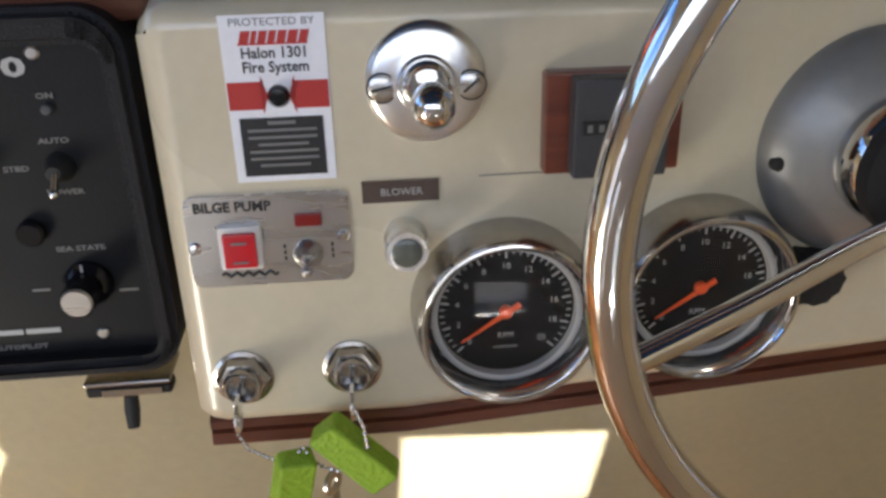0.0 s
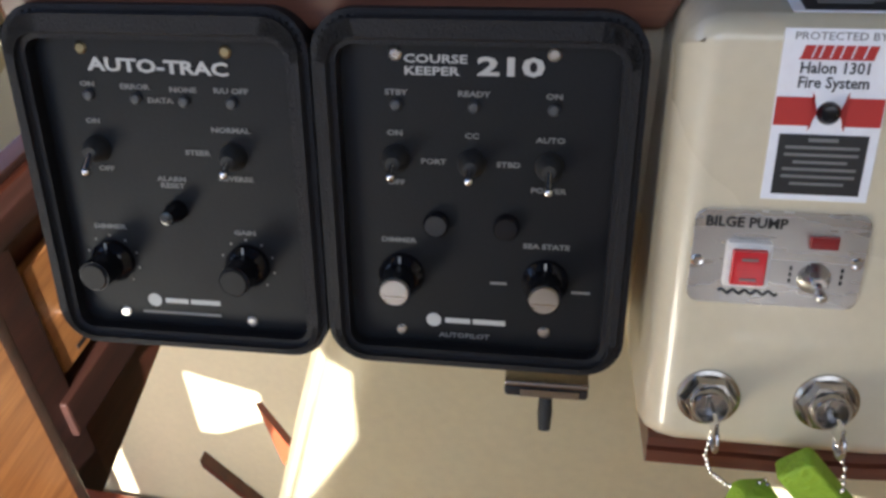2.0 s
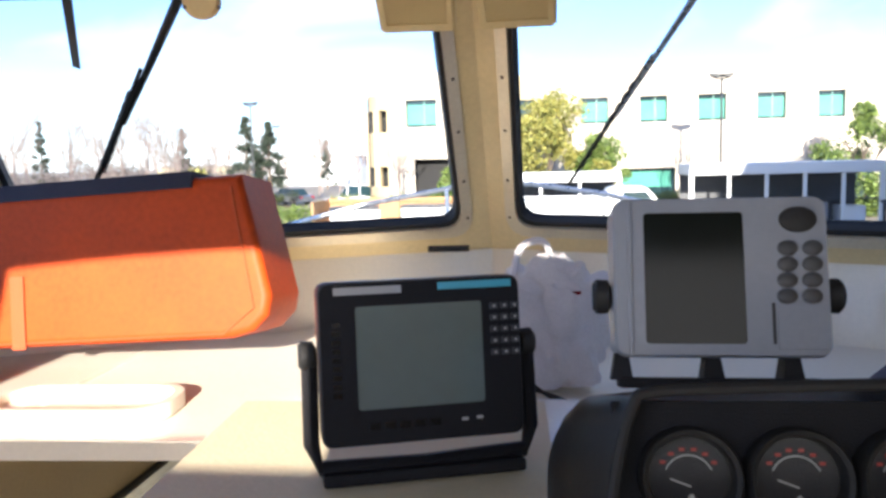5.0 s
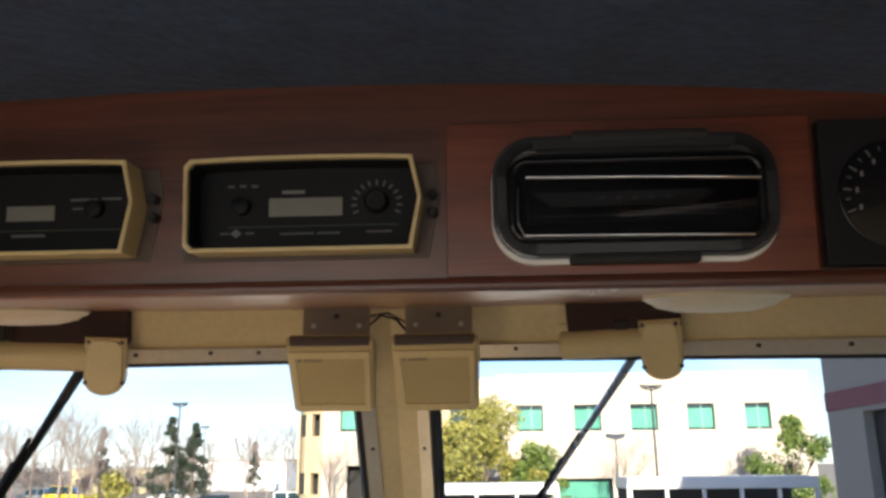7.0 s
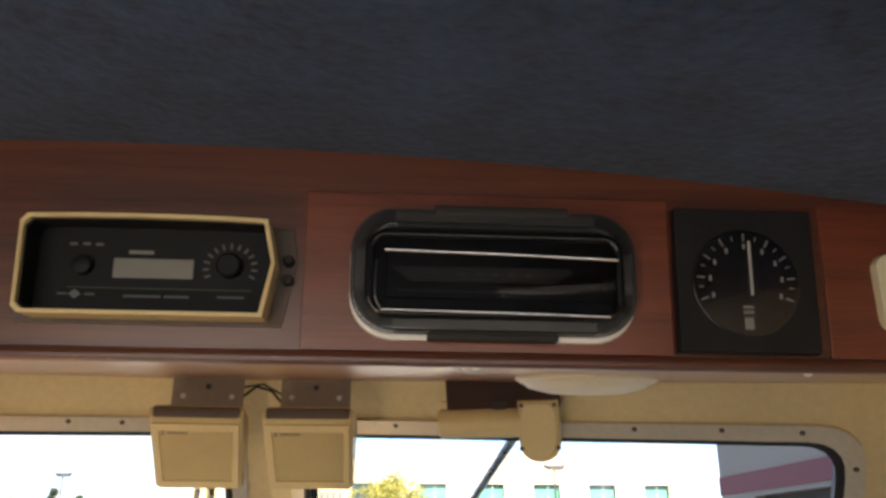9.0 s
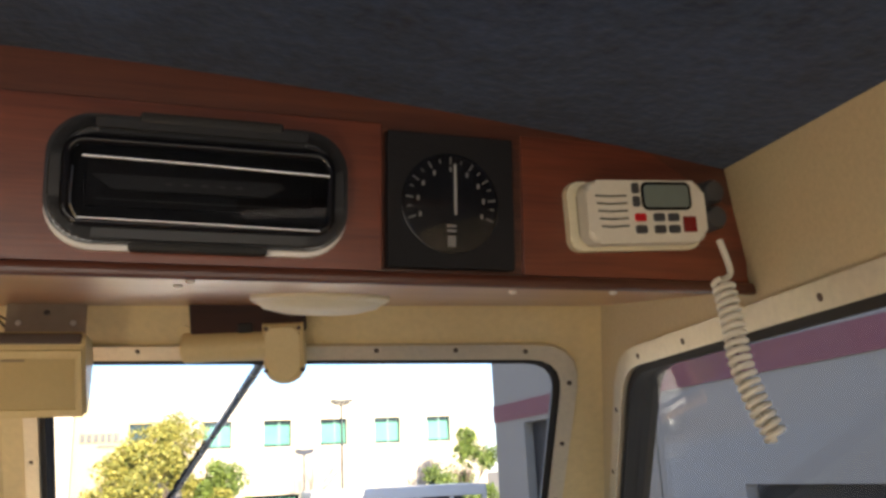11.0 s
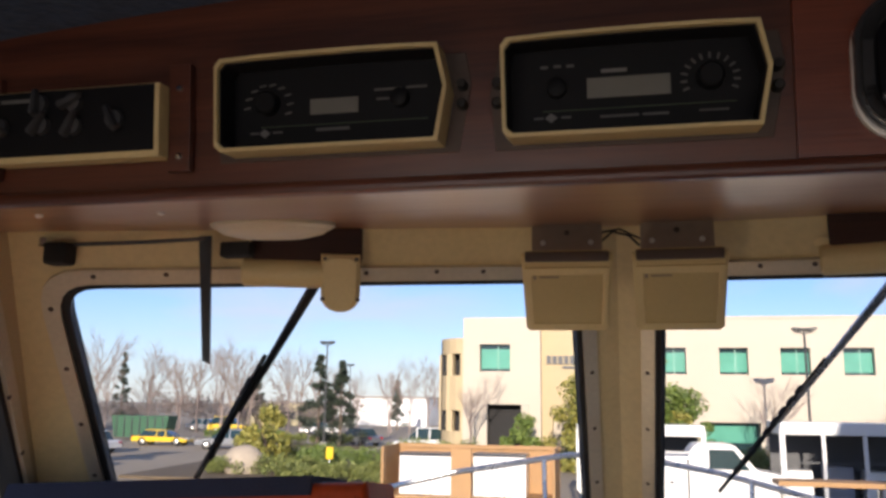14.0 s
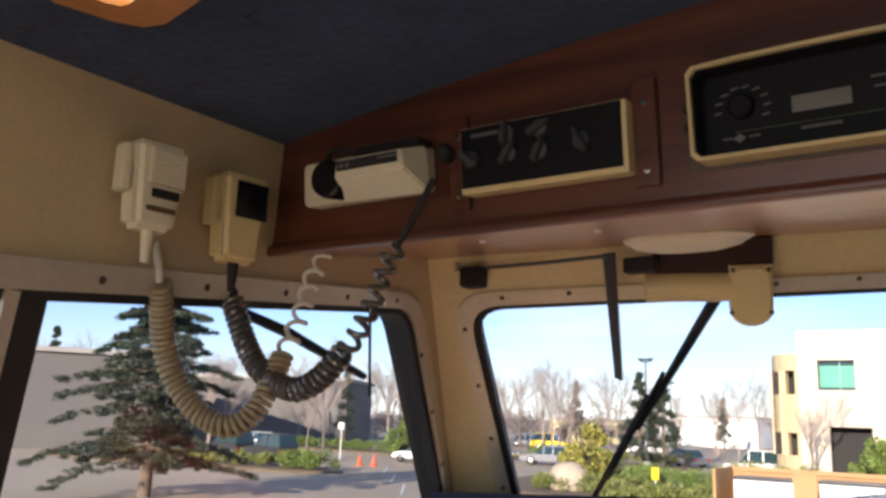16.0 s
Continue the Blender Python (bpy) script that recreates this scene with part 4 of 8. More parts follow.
def float_tag(m, length, label):
    th = tagged(part("key_float", bmesh.new(), "lime"), label, "key float", "key floats")
    bm = bmesh.new()
    out = rounded(0.019, length, 0.003, 3)
    slab(out, -0.006, 0.006, bm, bevel=0.002)
    for v in bm.verts:
        v.co.z += 0.0012 * noise.noise(v.co * 180)
        v.co.x += 0.0010 * noise.noise(v.co * 120 + Vector((5, 0, 0)))
    bmesh.ops.recalc_face_normals(bm, faces=bm.faces)
    bm.to_mesh(th.data)
    bm.free()
    th.matrix_basis = m
    return th


float_tag(DASH @ pose(-0.0125, -0.131, 0.018, 8, 18, -10), 0.050, "crumpled lime green foam key float")
float_tag(DASH @ pose(0.0215, -0.1085, 0.020, 0, -10, 42), 0.046, "scuffed lime green foam key float")
hk = thing("spare_key", DASH @ pose(0.0085, -0.140, 0.016, 0, 60, 4), "steel key hanging between the floats", "key")
part("bow", lathe([(0.007, 0), (0.007, 0.002), (0.003, 0.002), (0.003, 0)], 20, (0, 0.012, 0)), "steel", hk)
part("blade", box(0.006, 0.028, 0.002, (0, -0.008, 0.001), 0.0004), "steel", hk)

# tachometers
def gauge(x, y, r, unit):
    th = dash_thing("tachometer", x, y, "chrome-rimmed tachometer with a black dial and orange needle", "gauge", group="engine tachometers")
    side = part("bezel", lathe([(r * 1.075, -0.006), (r * 1.075, 0.002), (r * 1.045, 0.0170), (r * 1.02, 0.0215), (r * 1.00, 0.0230)], 64), "aged_chrome", th, "dulled chrome case wall")
    part("rim", lathe([(r * 1.005, 0.0225), (r * 0.985, 0.0245), (r * 0.955, 0.0245), (r * 0.935, 0.0228), (r * 0.925, 0.0236), (r * 0.905, 0.0230), (r * 0.86, 0.0175), (r * 0.825, 0.0125), (r * 0.815, 0.006)], 64), "chrome", side)
    dial = part("dial", lathe([(r * 0.825, 0.0065), (r * 0.825, 0.0070), (0, 0.0070)], 48), "black_face", th)
    part("dial_rim", lathe([(r * 0.825, 0.0120), (r * 0.785, 0.0122), (r * 0.785, 0.0070)], 64), "print_white", th)
    bm = bmesh.new()
    for k in range(41):
        a = radians(222 - k * 6.6)
        big = k % 4 == 0
        ln = r * (0.10 if big else 0.055)
        rr = r * 0.755 - ln / 2
        box(ln, 0.0010 if big else 0.0006, 0.0003, (0, 0, 0), bm=bm, m=Matrix.Translation((rr * math.cos(a), rr * math.sin(a), 0.0073)) @ Matrix.Rotation(a, 4, "Z"))
    part("scale_marks", bm, "print_white", dial, smooth=False)
    for k, text in enumerate(("0", "2", "4", "6", "8", "10", "12", "14", "16", "18", "20")):
        a = radians(222 - k * 26.4)
        words(text, 0.0032, "print_white", dial, (r * 0.56 * math.cos(a), r * 0.56 * math.sin(a) - 0.0015, 0.0073), name="numeral", align="CENTER", depth=0.0001)
    words(unit, 0.0030, "print_white", dial, (0, -r * 0.35, 0.0073), align="CENTER", depth=0.0001)
    bars([(-0.006, -r * 0.47, 0.012, 0.0012)], "print_dim", dial, "printed_line", m=Matrix.Translation((0, 0, 0.0071)))
    a = radians(222 - 8)
    nm = Matrix.Translation((0, 0, 0.0095)) @ Matrix.Rotation(a, 4, "Z")
    part("needle", hull([(-0.008, -0.0015, 0), (r * 0.62, -0.0004, 0), (r * 0.62, 0.0004, 0), (-0.008, 0.0015, 0), (-0.008, -0.0015, 0.001), (r * 0.62, -0.0004, 0.0008), (r * 0.62, 0.0004, 0.0008), (-0.008, 0.0015, 0.001)], BOX_FACES), "needle", th, m=nm, smooth=False)
    part("needle_hub", lathe([(0.0032, 0.0073), (0.0032, 0.0098), (0.0024, 0.0106), (0, 0.0106)], 20), "needle", th)
    g = part("glass_cover", lathe([(r * 0.825, 0.0150), (r * 0.5, 0.0162), (0, 0.0166)], 48), "lens", th)
    g.visible_shadow = False
    return th


gauge(0.0990, -0.0390, 0.0430, "RPM")
gauge(0.1955, -0.0325, 0.0430, "RPM")

# hour meter on a wooden base
hm = dash_thing("hour_meter", 0.1462, 0.0535, "black engine hour meter on a mahogany block", "meter")
part("base", box(0.062, 0.046, 0.010, (0, 0, 0.005), 0.0015), "mahogany_panel", hm)
part("body", box(0.042, 0.044, 0.012, (0.0005, 0.0, 0.015), 0.0015), "dark_grey", hm)
part("window", box(0.022, 0.0060, 0.0012, (-0.0060, 0.001, 0.0214), 0.0003), "print_black", hm)
bars([(-0.0150 + 0.0050 * k, 0.001, 0.0022, 0.0032) for k in range(4)], "print_dim", hm, "counter_digit_bars", m=Matrix.Translation((0, 0, 0.0221)))
for s in (-1, 1):
    screw(hm, 0.0045, s * 0.0165, 0.021, 0.0024)
# fine scribed line on the dash
sl = dash_thing("scribed_line", 0.110, 0.0285, "fine seam line across the cream dash", "seam")
part("seam", box(0.046, 0.0005, 0.0004, (0, 0, 0.0001)), "print_dim", sl)

# steering wheel and its hub
WH = DASH @ pose(0.2932, 0.0348, 0.1153, 3.7, -3.3, 0)
wh = thing("steering_wheel", WH, "polished steel ship's wheel with dished tube spokes", "steering wheel")
part("rim", tube([(0.175 * math.cos(2 * math.pi * k / 90), 0.175 * math.sin(2 * math.pi * k / 90), 0) for k in range(90)], 0.0092, 20, closed=True), "chrome", wh)
for a in (196, 136, 76, 16, 316, 256):
    c, s = math.cos(radians(a)), math.sin(radians(a))
    part("spoke", tube(smooth_path([(0.171 * c, 0.171 * s, 0), (0.12 * c, 0.12 * s, -0.016), (0.07 * c, 0.07 * s, -0.034), (0.02 * c, 0.02 * s, -0.048)], 5), 0.0052, 14), "chrome", wh)
part("hub", lathe([(0.030, -0.076), (0.032, -0.058), (0.028, -0.044), (0.018, -0.036), (0.012, -0.028), (0, -0.026)], 40), "chrome", wh)
M["cast_grey"] = mat("dull_cast_metal", (0.27, 0.27, 0.265), 0.42, 0.45, vary=0.08, scale=12, grain=160, bump=0.04)
hp = dash_thing("helm_pump", 0.2740, 0.0345, "round dull metal helm pump cover behind the wheel", "helm pump")
part("flange", lathe([(0.0555, 0), (0.0555, 0.003), (0.0520, 0.009), (0.0440, 0.015), (0.0340, 0.020), (0.0300, 0.022), (0, 0.022)], 56), "cast_grey", hp)
part("collar", lathe([(0.0300, 0.020), (0.0300, 0.030), (0.0270, 0.036), (0.0230, 0.040), (0, 0.040)], 40), "chrome", hp)
# black ring widened so that it also puts in the hub's shadow
part("seal_shade", lathe([(0.0240, 0.036), (0.0300, 0.040), (0.0300, 0.049), (0, 0.049)], 40), "black_rubber", hp)
for a in (65, 185, 305):
    part("bolt", lathe([(0.0035, 0.010), (0.0035, 0.0135), (0.002, 0.0145), (0, 0.0145)], 8, (0.050 * math.cos(radians(a)), 0.050 * math.sin(radians(a)), -0.002)), "black_rubber", hp)
kn = dash_thing("clamp_knob", 0.2520, -0.0300, "black star-shaped clamp knob", "knob")
bm = bmesh.new()
out = [((0.012 if k % 2 else 0.0155) * math.cos(2 * math.pi * k / 12), (0.012 if k % 2 else 0.0155) * math.sin(2 * math.pi * k / 12)) for k in range(12)]
slab(out, 0, 0.014, bm, bevel=0.002)
part("grip", bm, "black_rubber", kn)
part("stem", cyl(0.005, 0.012, (0, 0, -0.010)), "steel", kn)

# labels on top of the dash by the pod
tl = thing("dash_top_sticker", DASH @ basis((0.0060, 0.1148, -0.0290), (1, 0, 0), (0, 0.018, -0.070)), "second white fire system sticker lying on the dash top", "sticker")
part("backing", box(0.048, 0.052, 0.0005, (0, 0.002, 0.0010)), "paper", tl, smooth=False)
bars([(-0.020, 0.0260, 0.040, 0.0014)], "print_dim", tl, "printed_line", m=Matrix.Translation((0, 0, 0.0014)))
bm = bmesh.new()
for x, w in ((-0.0105, 0.0045), (-0.0050, 0.0030), (-0.0010, 0.0045), (0.0045, 0.0040), (0.0095, 0.0040)):
    slab([(x, 0.0185), (x + w, 0.0185), (x + w + 0.0012, 0.0238), (x + 0.0012, 0.0238)], 0.0013, 0.0017, bm)
tagged(part("maker_name_mark", bm, "print_red", tl, smooth=False), kind="stuff")
words("Halon 1301", 0.0040, "print_black", tl, (0.001, 0.0128, 0.0014), align="CENTER", sx=0.92, depth=0.0002)
words("Fire System", 0.0040, "print_black", tl, (0.001, 0.0075, 0.0014), align="CENTER", sx=0.92, depth=0.0002)
part("warning_panel", box(0.040, 0.026, 0.0004, (0.001, -0.0090, 0.0014)), "print_black", tl, smooth=False)
bars([(-0.013, 0.0005 - 0.0030 * k, 0.028 - 0.006 * (k % 2), 0.0010) for k in range(6)], "print_dim", tl, "small_print", m=Matrix.Translation((0, 0, 0.0016)))

# ---- chart ledge things ----
rail = thing("fiddle_rail", pose(0.001, -0.526, 1.0530, 0, -3.2, 2.7), "varnished mahogany fiddle rail round the chart ledge", "rail")
bm = box(0.352, 0.024, 0.030, (0, 0, 0.000), 0.005, 3)
for v in bm.verts:
    if v.co.x > 0.16:
        v.co.x -= 0.4 * max(0.0, 0.015 - v.co.z)
part("front_rail", bm, "mahogany_rail", rail)
part("side_rail", box(0.044, 0.150, 0.030, (-0.152, 0.086, 0.010), 0.005, 3), "mahogany_y", rail)
part("side_ledge", box(0.018, 0.135, 0.014, (-0.122, 0.080, 0.006), 0.002), "mahogany_y", rail)
part("end_block", lathe([(0.011, -0.01), (0.011, 0.006), (0.007, 0.011), (0, 0.012)], 16, (0.138, 0.024, 0.010)), "brown_plastic", rail)
sheet = thing("instruction_sheet", pose(-0.008, -0.444, 1.0578, 0, 0, 3.0), "laminated printed instruction sheet with a blue border", "sheet")
part("blue_margin", box(0.240, 0.136, 0.0006, (0.009, 0.003, 0)), "blue_print", sheet, smooth=False)
part("paper", box(0.218, 0.120, 0.0006, (0, -0.003, 0.0007)), "paper", sheet, smooth=False)
rowsx = []
for c0, c1 in ((-0.103, -0.035), (-0.031, 0.035), (0.039, 0.103)):
    rowsx += [(c0 + 0.004, 0.026 - 0.0050 * k, (c1 - c0 - 0.008) * (0.62 + 0.38 * noise.random()), 0.0013) for k in range(10)]
rowsx += [(-0.1, 0.047 - 0.005 * k, 0.195, 0.0014) for k in range(3)]
bars(rowsx, "print_dim", sheet, "small_print", 0.0002, m=Matrix.Translation((0, 0, 0.0011)))
bars([(-0.0335, 0.003, 0.0014, 0.058), (0.0365, 0.003, 0.0014, 0.058), (-0.109, 0.0565, 0.218, 0.0016), (0.1076, -0.003, 0.0018, 0.120), (-0.109, -0.003, 0.0014, 0.120)], "print_black", sheet, "ruled_line", 0.0002, m=Matrix.Translation((0, 0, 0.0011)))
bars([(-0.1, -0.0545, 0.19, 0.0016), (-0.1, -0.0505, 0.15, 0.0016)], "print_red", sheet, "red_print", 0.0002, m=Matrix.Translation((0, 0, 0.0011)))
fm = thing("ribbed_mat", pose(-0.045, -0.175, 1.0545, 0, 0, 2.5), "cream ribbed non-slip mat on the chart ledge", "mat")
part("sheet", box(0.375, 0.430, 0.0025, (0, 0, 0.0013), 0.0008), "mat_foam", fm)
bm = bmesh.new()
for k in range(58):
    x = -0.180 + 0.0063 * k
    back = -0.135 + (0.20 if x > 0.06 else 0.035 * (x + 0.18)) + 0.004 * math.sin(5 * k)
    box(0.0036, back + 0.186, 0.0007, (x, (back - 0.186) / 2, 0.0027), bm=bm)
tagged(part("ribs", bm, "mat_foam", fm, smooth=False), kind="stuff")
pn = thing("ballpoint_pen", pose(0.1285, -0.382, 1.0640, 0, 90, 96), "clear ballpoint pen with a dark blue cap", "pen")
part("barrel", cyl(0.0038, 0.10, (0, 0, -0.085), 8), "white_plastic", pn)
part("cap", cyl(0.0048, 0.048, (0, 0, 0.015), 14, bevel=0.001), "navy", pn)
part("clip", box(0.0015, 0.003, 0.036, (-0.006, 0, 0.035)), "navy", pn)

# sonar display on its bracket
SO = basis((0.0223, -0.2022, 1.1967), (0.9484, 0.3172, -0.0038), (-0.0347, 0.1158, 0.9927))
so = thing("sonar_display", SO, "black sonar display with a grey screen on a swivel bracket", "display")
bm = slab(rounded(0.190, 0.150, 0.010, 4, 0.0, -0.0265), -0.045, 0.0, bevel=0.004)
part("housing", bm, "dark_grey", so)
part("front_bezel", ring(rounded(0.186, 0.146, 0.009, 4, 0.0, -0.0265), rounded(0.118, 0.094, 0.003, 4, -0.002, -0.0215), -0.002, 0.002), "black_plastic", so)
part("screen", box(0.119, 0.095, 0.001, (-0.002, -0.0215, 0.0006)), "lcd", so, "grey reflective screen", smooth=False)
bars([(-0.080, 0.0400, 0.062, 0.0070)], "print_white", so, "maker_name_bar", m=Matrix.Translation((0, 0, 0.002)))
bars([(0.016, 0.0410, 0.070, 0.0068)], mat("cyan_printing", (0.05, 0.42, 0.55), 0.4, vary=0.05, bump=0), so, "model_name_bar", m=Matrix.Translation((0, 0, 0.002)))
for r in range(5):
    for c in range(3):
        part("key", box(0.0080, 0.0060, 0.002, (0.0685 + 0.0100 * c, 0.0200 - 0.0108 * r, 0.0026), 0.0006, 1), "dark_grey", so)
        bars([(0.0675 + 0.0100 * c, 0.0200 - 0.0108 * r, 0.0022, 0.0024)], "print_white", so, "key_mark", m=Matrix.Translation((0, 0, 0.0037)))
bars([(0.034, -0.0830, 0.006, 0.0028), (0.048, -0.0825, 0.006, 0.0028)], "print_white", so, "button_mark", m=Matrix.Translation((0, 0, 0.002)))
bars([(-0.052 + 0.014 * k, -0.0835, 0.010, 0.0065) for k in range(5)], "black_gloss", so, "button", 0.0012, m=Matrix.Translation((0, 0, 0.002)))
bars([(-0.083, 0.010 - 0.008 * k, 0.008, 0.005) for k in range(9)], "black_gloss", so, "vent_slot", 0.0006, m=Matrix.Translation((0, 0, 0.002)))
br = part("bracket", tube([(-0.103, -0.020, -0.022), (-0.104, -0.100, -0.020), (-0.096, -0.122, -0.018), (0.0, -0.124, -0.018), (0.098, -0.120, -0.018), (0.106, -0.098, -0.020), (0.105, -0.012, -0.022)], 0.0075, 8), "black_plastic", so)
part("foot", box(0.190, 0.012, 0.045, (0.0, -0.131, -0.022), 0.003), "black_plastic", so)
for s in (-1, 1):
    part("pivot_knob", lathe([(0.006, 0), (0.013, 0.003), (0.0135, 0.014), (0.010, 0.017), (0, 0.017)], 12, m=Matrix.Translation((s * 0.096, -0.018, -0.022)) @ Matrix.Rotation(s * math.pi / 2, 4, "Y")), "black_rubber", so)

# GPS plotter over the gauge pod
GP = basis((0.285, -0.305, 1.29), (1, 0.0, 0.0), (0, 0.2402, 0.9707))
gp = thing("gps_plotter", GP, "grey chart plotter with a dark screen and round keys", "display")
part("housing", slab(rounded(0.156, 0.120, 0.010, 4, -0.0200, -0.029), -0.050, 0.0, bevel=0.005), "grey_plastic", gp)
part("front_bezel", ring(rounded(0.152, 0.116, 0.008, 4, -0.0200, -0.029), rounded(0.0725, 0.098, 0.003, 4, -0.039, -0.0300), -0.002, 0.002), "grey_plastic", gp)
part("screen", box(0.0735, 0.099, 0.001, (-0.039, -0.030, 0.0006)), mat("dark_lcd", (0.008, 0.010, 0.008), 0.12, vary=0.05, bump=0.0, spec=0.2), gp, "dark glossy screen", smooth=False)
part("side_step", box(0.003, 0.116, 0.002, (-0.0860, -0.030, 0.003), 0.0006), "grey_plastic", gp)
part("rocker_pad", lathe([(0.0135, 0.002), (0.0130, 0.0045), (0.009, 0.006), (0, 0.0055)], 28, (0, 0, 0), m=Matrix.Translation((0.0361, 0.0125, 0)) @ Matrix.Diagonal((1, 0.72, 1, 1))), "black_rubber", gp)
for r in range(4):
    for c in range(2):
        k = part("key", lathe([(0.0072, 0.002), (0.0070, 0.0038), (0.0052, 0.0046), (0, 0.0048)], 20, m=Matrix.Translation((0.0280 + 0.0175 * c - 0.0006 * r, -0.0088 - 0.0118 * r, 0)) @ Matrix.Diagonal((1, 0.8, 1, 1))), "dark_grey", gp)
part("card_slot", box(0.0022, 0.030, 0.0008, (0.0163, -0.064, 0.0022)), "print_black", gp)
part("card_door", box(0.036, 0.034, 0.0015, (0.0370, -0.066, 0.0022), 0.0006), "grey_plastic", gp)
part("bracket", box(0.150, 0.008, 0.030, (-0.0195, -0.1080, -0.022), 0.002), "black_plastic", gp)
for x in (-0.092, -0.025, 0.032):
    part("bracket_leg", hull([(x - 0.008, -0.106, -0.034), (x + 0.008, -0.106, -0.034), (x + 0.008, -0.106, -0.010), (x - 0.008, -0.106, -0.010), (x - 0.005, -0.086, -0.030), (x + 0.005, -0.086, -0.030), (x + 0.005, -0.086, -0.012), (x - 0.005, -0.086, -0.012)], BOX_FACES), "black_plastic", gp)
for s in (-1, 1):
    part("pivot_knob", lathe([(0.006, 0), (0.013, 0.003), (0.0135, 0.012), (0.010, 0.015), (0, 0.015)], 12, m=Matrix.Translation((-0.0195 + s * 0.078, -0.042, -0.025)) @ Matrix.Rotation(s * math.pi / 2, 4, "Y")), "black_rubber", gp)

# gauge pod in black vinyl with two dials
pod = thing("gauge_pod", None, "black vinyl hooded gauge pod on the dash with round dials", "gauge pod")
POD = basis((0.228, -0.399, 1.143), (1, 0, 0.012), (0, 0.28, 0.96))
# the hood: a stretched sheet over the top and round the end, its front edge hemmed
HEM = [(-0.066, -0.104, 0.026), (-0.057, -0.064, 0.014), (-0.051, -0.022, 0.010), (-0.044, 0.014, 0.008), (-0.034, 0.044, 0.006), (-0.022, 0.053, 0.006), (0.04, 0.056, 0.006), (0.14, 0.058, 0.006), (0.24, 0.056, 0.006)]
BACK = [(-0.076, -0.092, -0.050), (-0.092, -0.055, -0.100), (-0.094, -0.020, -0.130), (-0.090, 0.010, -0.150), (-0.078, 0.026, -0.170), (-0.050, 0.034, -0.190), (0.04, 0.038, -0.210), (0.14, 0.040, -0.215), (0.24, 0.038, -0.215)]
hem, back = smooth_path(HEM, 6), smooth_path(BACK, 6)
bm = bmesh.new()
secs = []
for a, b in zip(hem, back):
    row = []
    for k in range(9):
        u = k / 8
        p = a.lerp(b, u)
        swell = 0.010 * math.sin(math.pi * u) + 0.0025 * noise.noise(p * 30)
        p += Vector((-swell * max(0.0, min(1.0, (0.0 - p.x) * 18)), swell * 0.8 * max(0.0, min(1.0, (p.y + 0.02) * 20)), 0))
        row.append(p)
    secs.append(row)
vs = [[bm.verts.new(p) for p in r] for r in secs]
for a, b in zip(vs, vs[1:]):
    for k in range(8):
        bm.faces.new((a[k], b[k], b[k + 1], a[k + 1]))
bmesh.ops.solidify(bm, geom=bm.faces[:], thickness=0.004)
hood = part("hood", bm, "black_vinyl", pod, m=POD)
part("hem", tube(hem, 0.0042, 8), "black_rubber", hood, "stitched black hem along the front edge", m=None)
part("backing", box(0.290, 0.134, 0.010, (0.098, -0.020, -0.022), 0.001), "black_plastic", pod, "black panel the dials sit in", m=POD)
# lower part of the black panel: bright reflection put in as blue-grey
part("panel", box(0.300, 0.052, 0.004, (0.098, -0.059, -0.015), 0.001), mat("panel_sky_reflection", (0.27, 0.30, 0.35), 0.20, vary=0.25, scale=14, grain=60, bump=0.01, coat=0.5), pod, "glossy lower panel, its sky reflection put in as blue-grey", m=POD)
for x in (0.002, 0.071, 0.140):
    cup = part("gauge_cup", lathe([(0.0335, -0.018), (0.0335, 0.002), (0.0315, 0.006), (0.0285, 0.004), (0.0265, -0.010), (0, -0.011)], 44), "black_rubber", pod, m=POD @ Matrix.Translation((x, -0.003, 0)))
    dial = part("dial", lathe([(0.0262, -0.0100), (0, -0.0098)], 36), "black_plastic", cup)
    part("scale_arc", tube([(0.0165 * math.cos(radians(a)), 0.0165 * math.sin(radians(a)) - 0.002, -0.0092) for a in range(25, 156, 10)], 0.0006, 5), "print_white", cup)
    bars([(0.0205 * math.cos(radians(a)) - 0.0018, 0.0205 * math.sin(radians(a)) - 0.002, 0.0036, 0.0022) for a in range(35, 146, 22)], "print_red", cup, "red_marks", m=Matrix.Translation((0, 0, -0.0096)))
    part("needle", tube([(0.001, -0.006, -0.0085), (-0.0125, -0.001, -0.0085)], 0.0007, 5), "print_white", cup)
    part("pivot", lathe([(0.0022, -0.0096), (0.0020, -0.0080), (0, -0.0078)], 14, (0.001, -0.013, 0)), "print_white", cup)
    lens = part("glass_cover", lathe([(0.0270, -0.0030), (0, -0.0026)], 32), "lens_dull", cup)
    lens.visible_shadow = False
part("panel_screw", lathe([(0.006, -0.014), (0.006, -0.011), (0.004, -0.0095), (0, -0.009)], 16, (0.078, -0.063, 0)), "chrome", pod, m=POD)

# ---- header things, in the frame of the fascia ----
def on_head(name, x, z, label, category, out=0.0, group=""):
    return thing(name, HEAD @ Matrix.Translation((x, (z - 1.70) / math.cos(radians(6.3)), out)), label, category, group)


for x0, x1, nm in ((0.1350, 0.4485, "wide"), (0.5855, 0.838, "end")):
    c = part("trim_fascia_" + nm, box(x1 - x0, 0.136, 0.006, (0, 0, 0.002), 0.0012), "mahogany_panel", m=HEAD @ Matrix.Translation(((x0 + x1) / 2, 0.0112, 0)))
    tagged(c, "reddish varnished mahogany panel set on the fascia", "panel", kind="structure")


M["print_faint"] = mat("faded_printing", (0.11, 0.11, 0.106), 0.6, vary=0.15, bump=0)


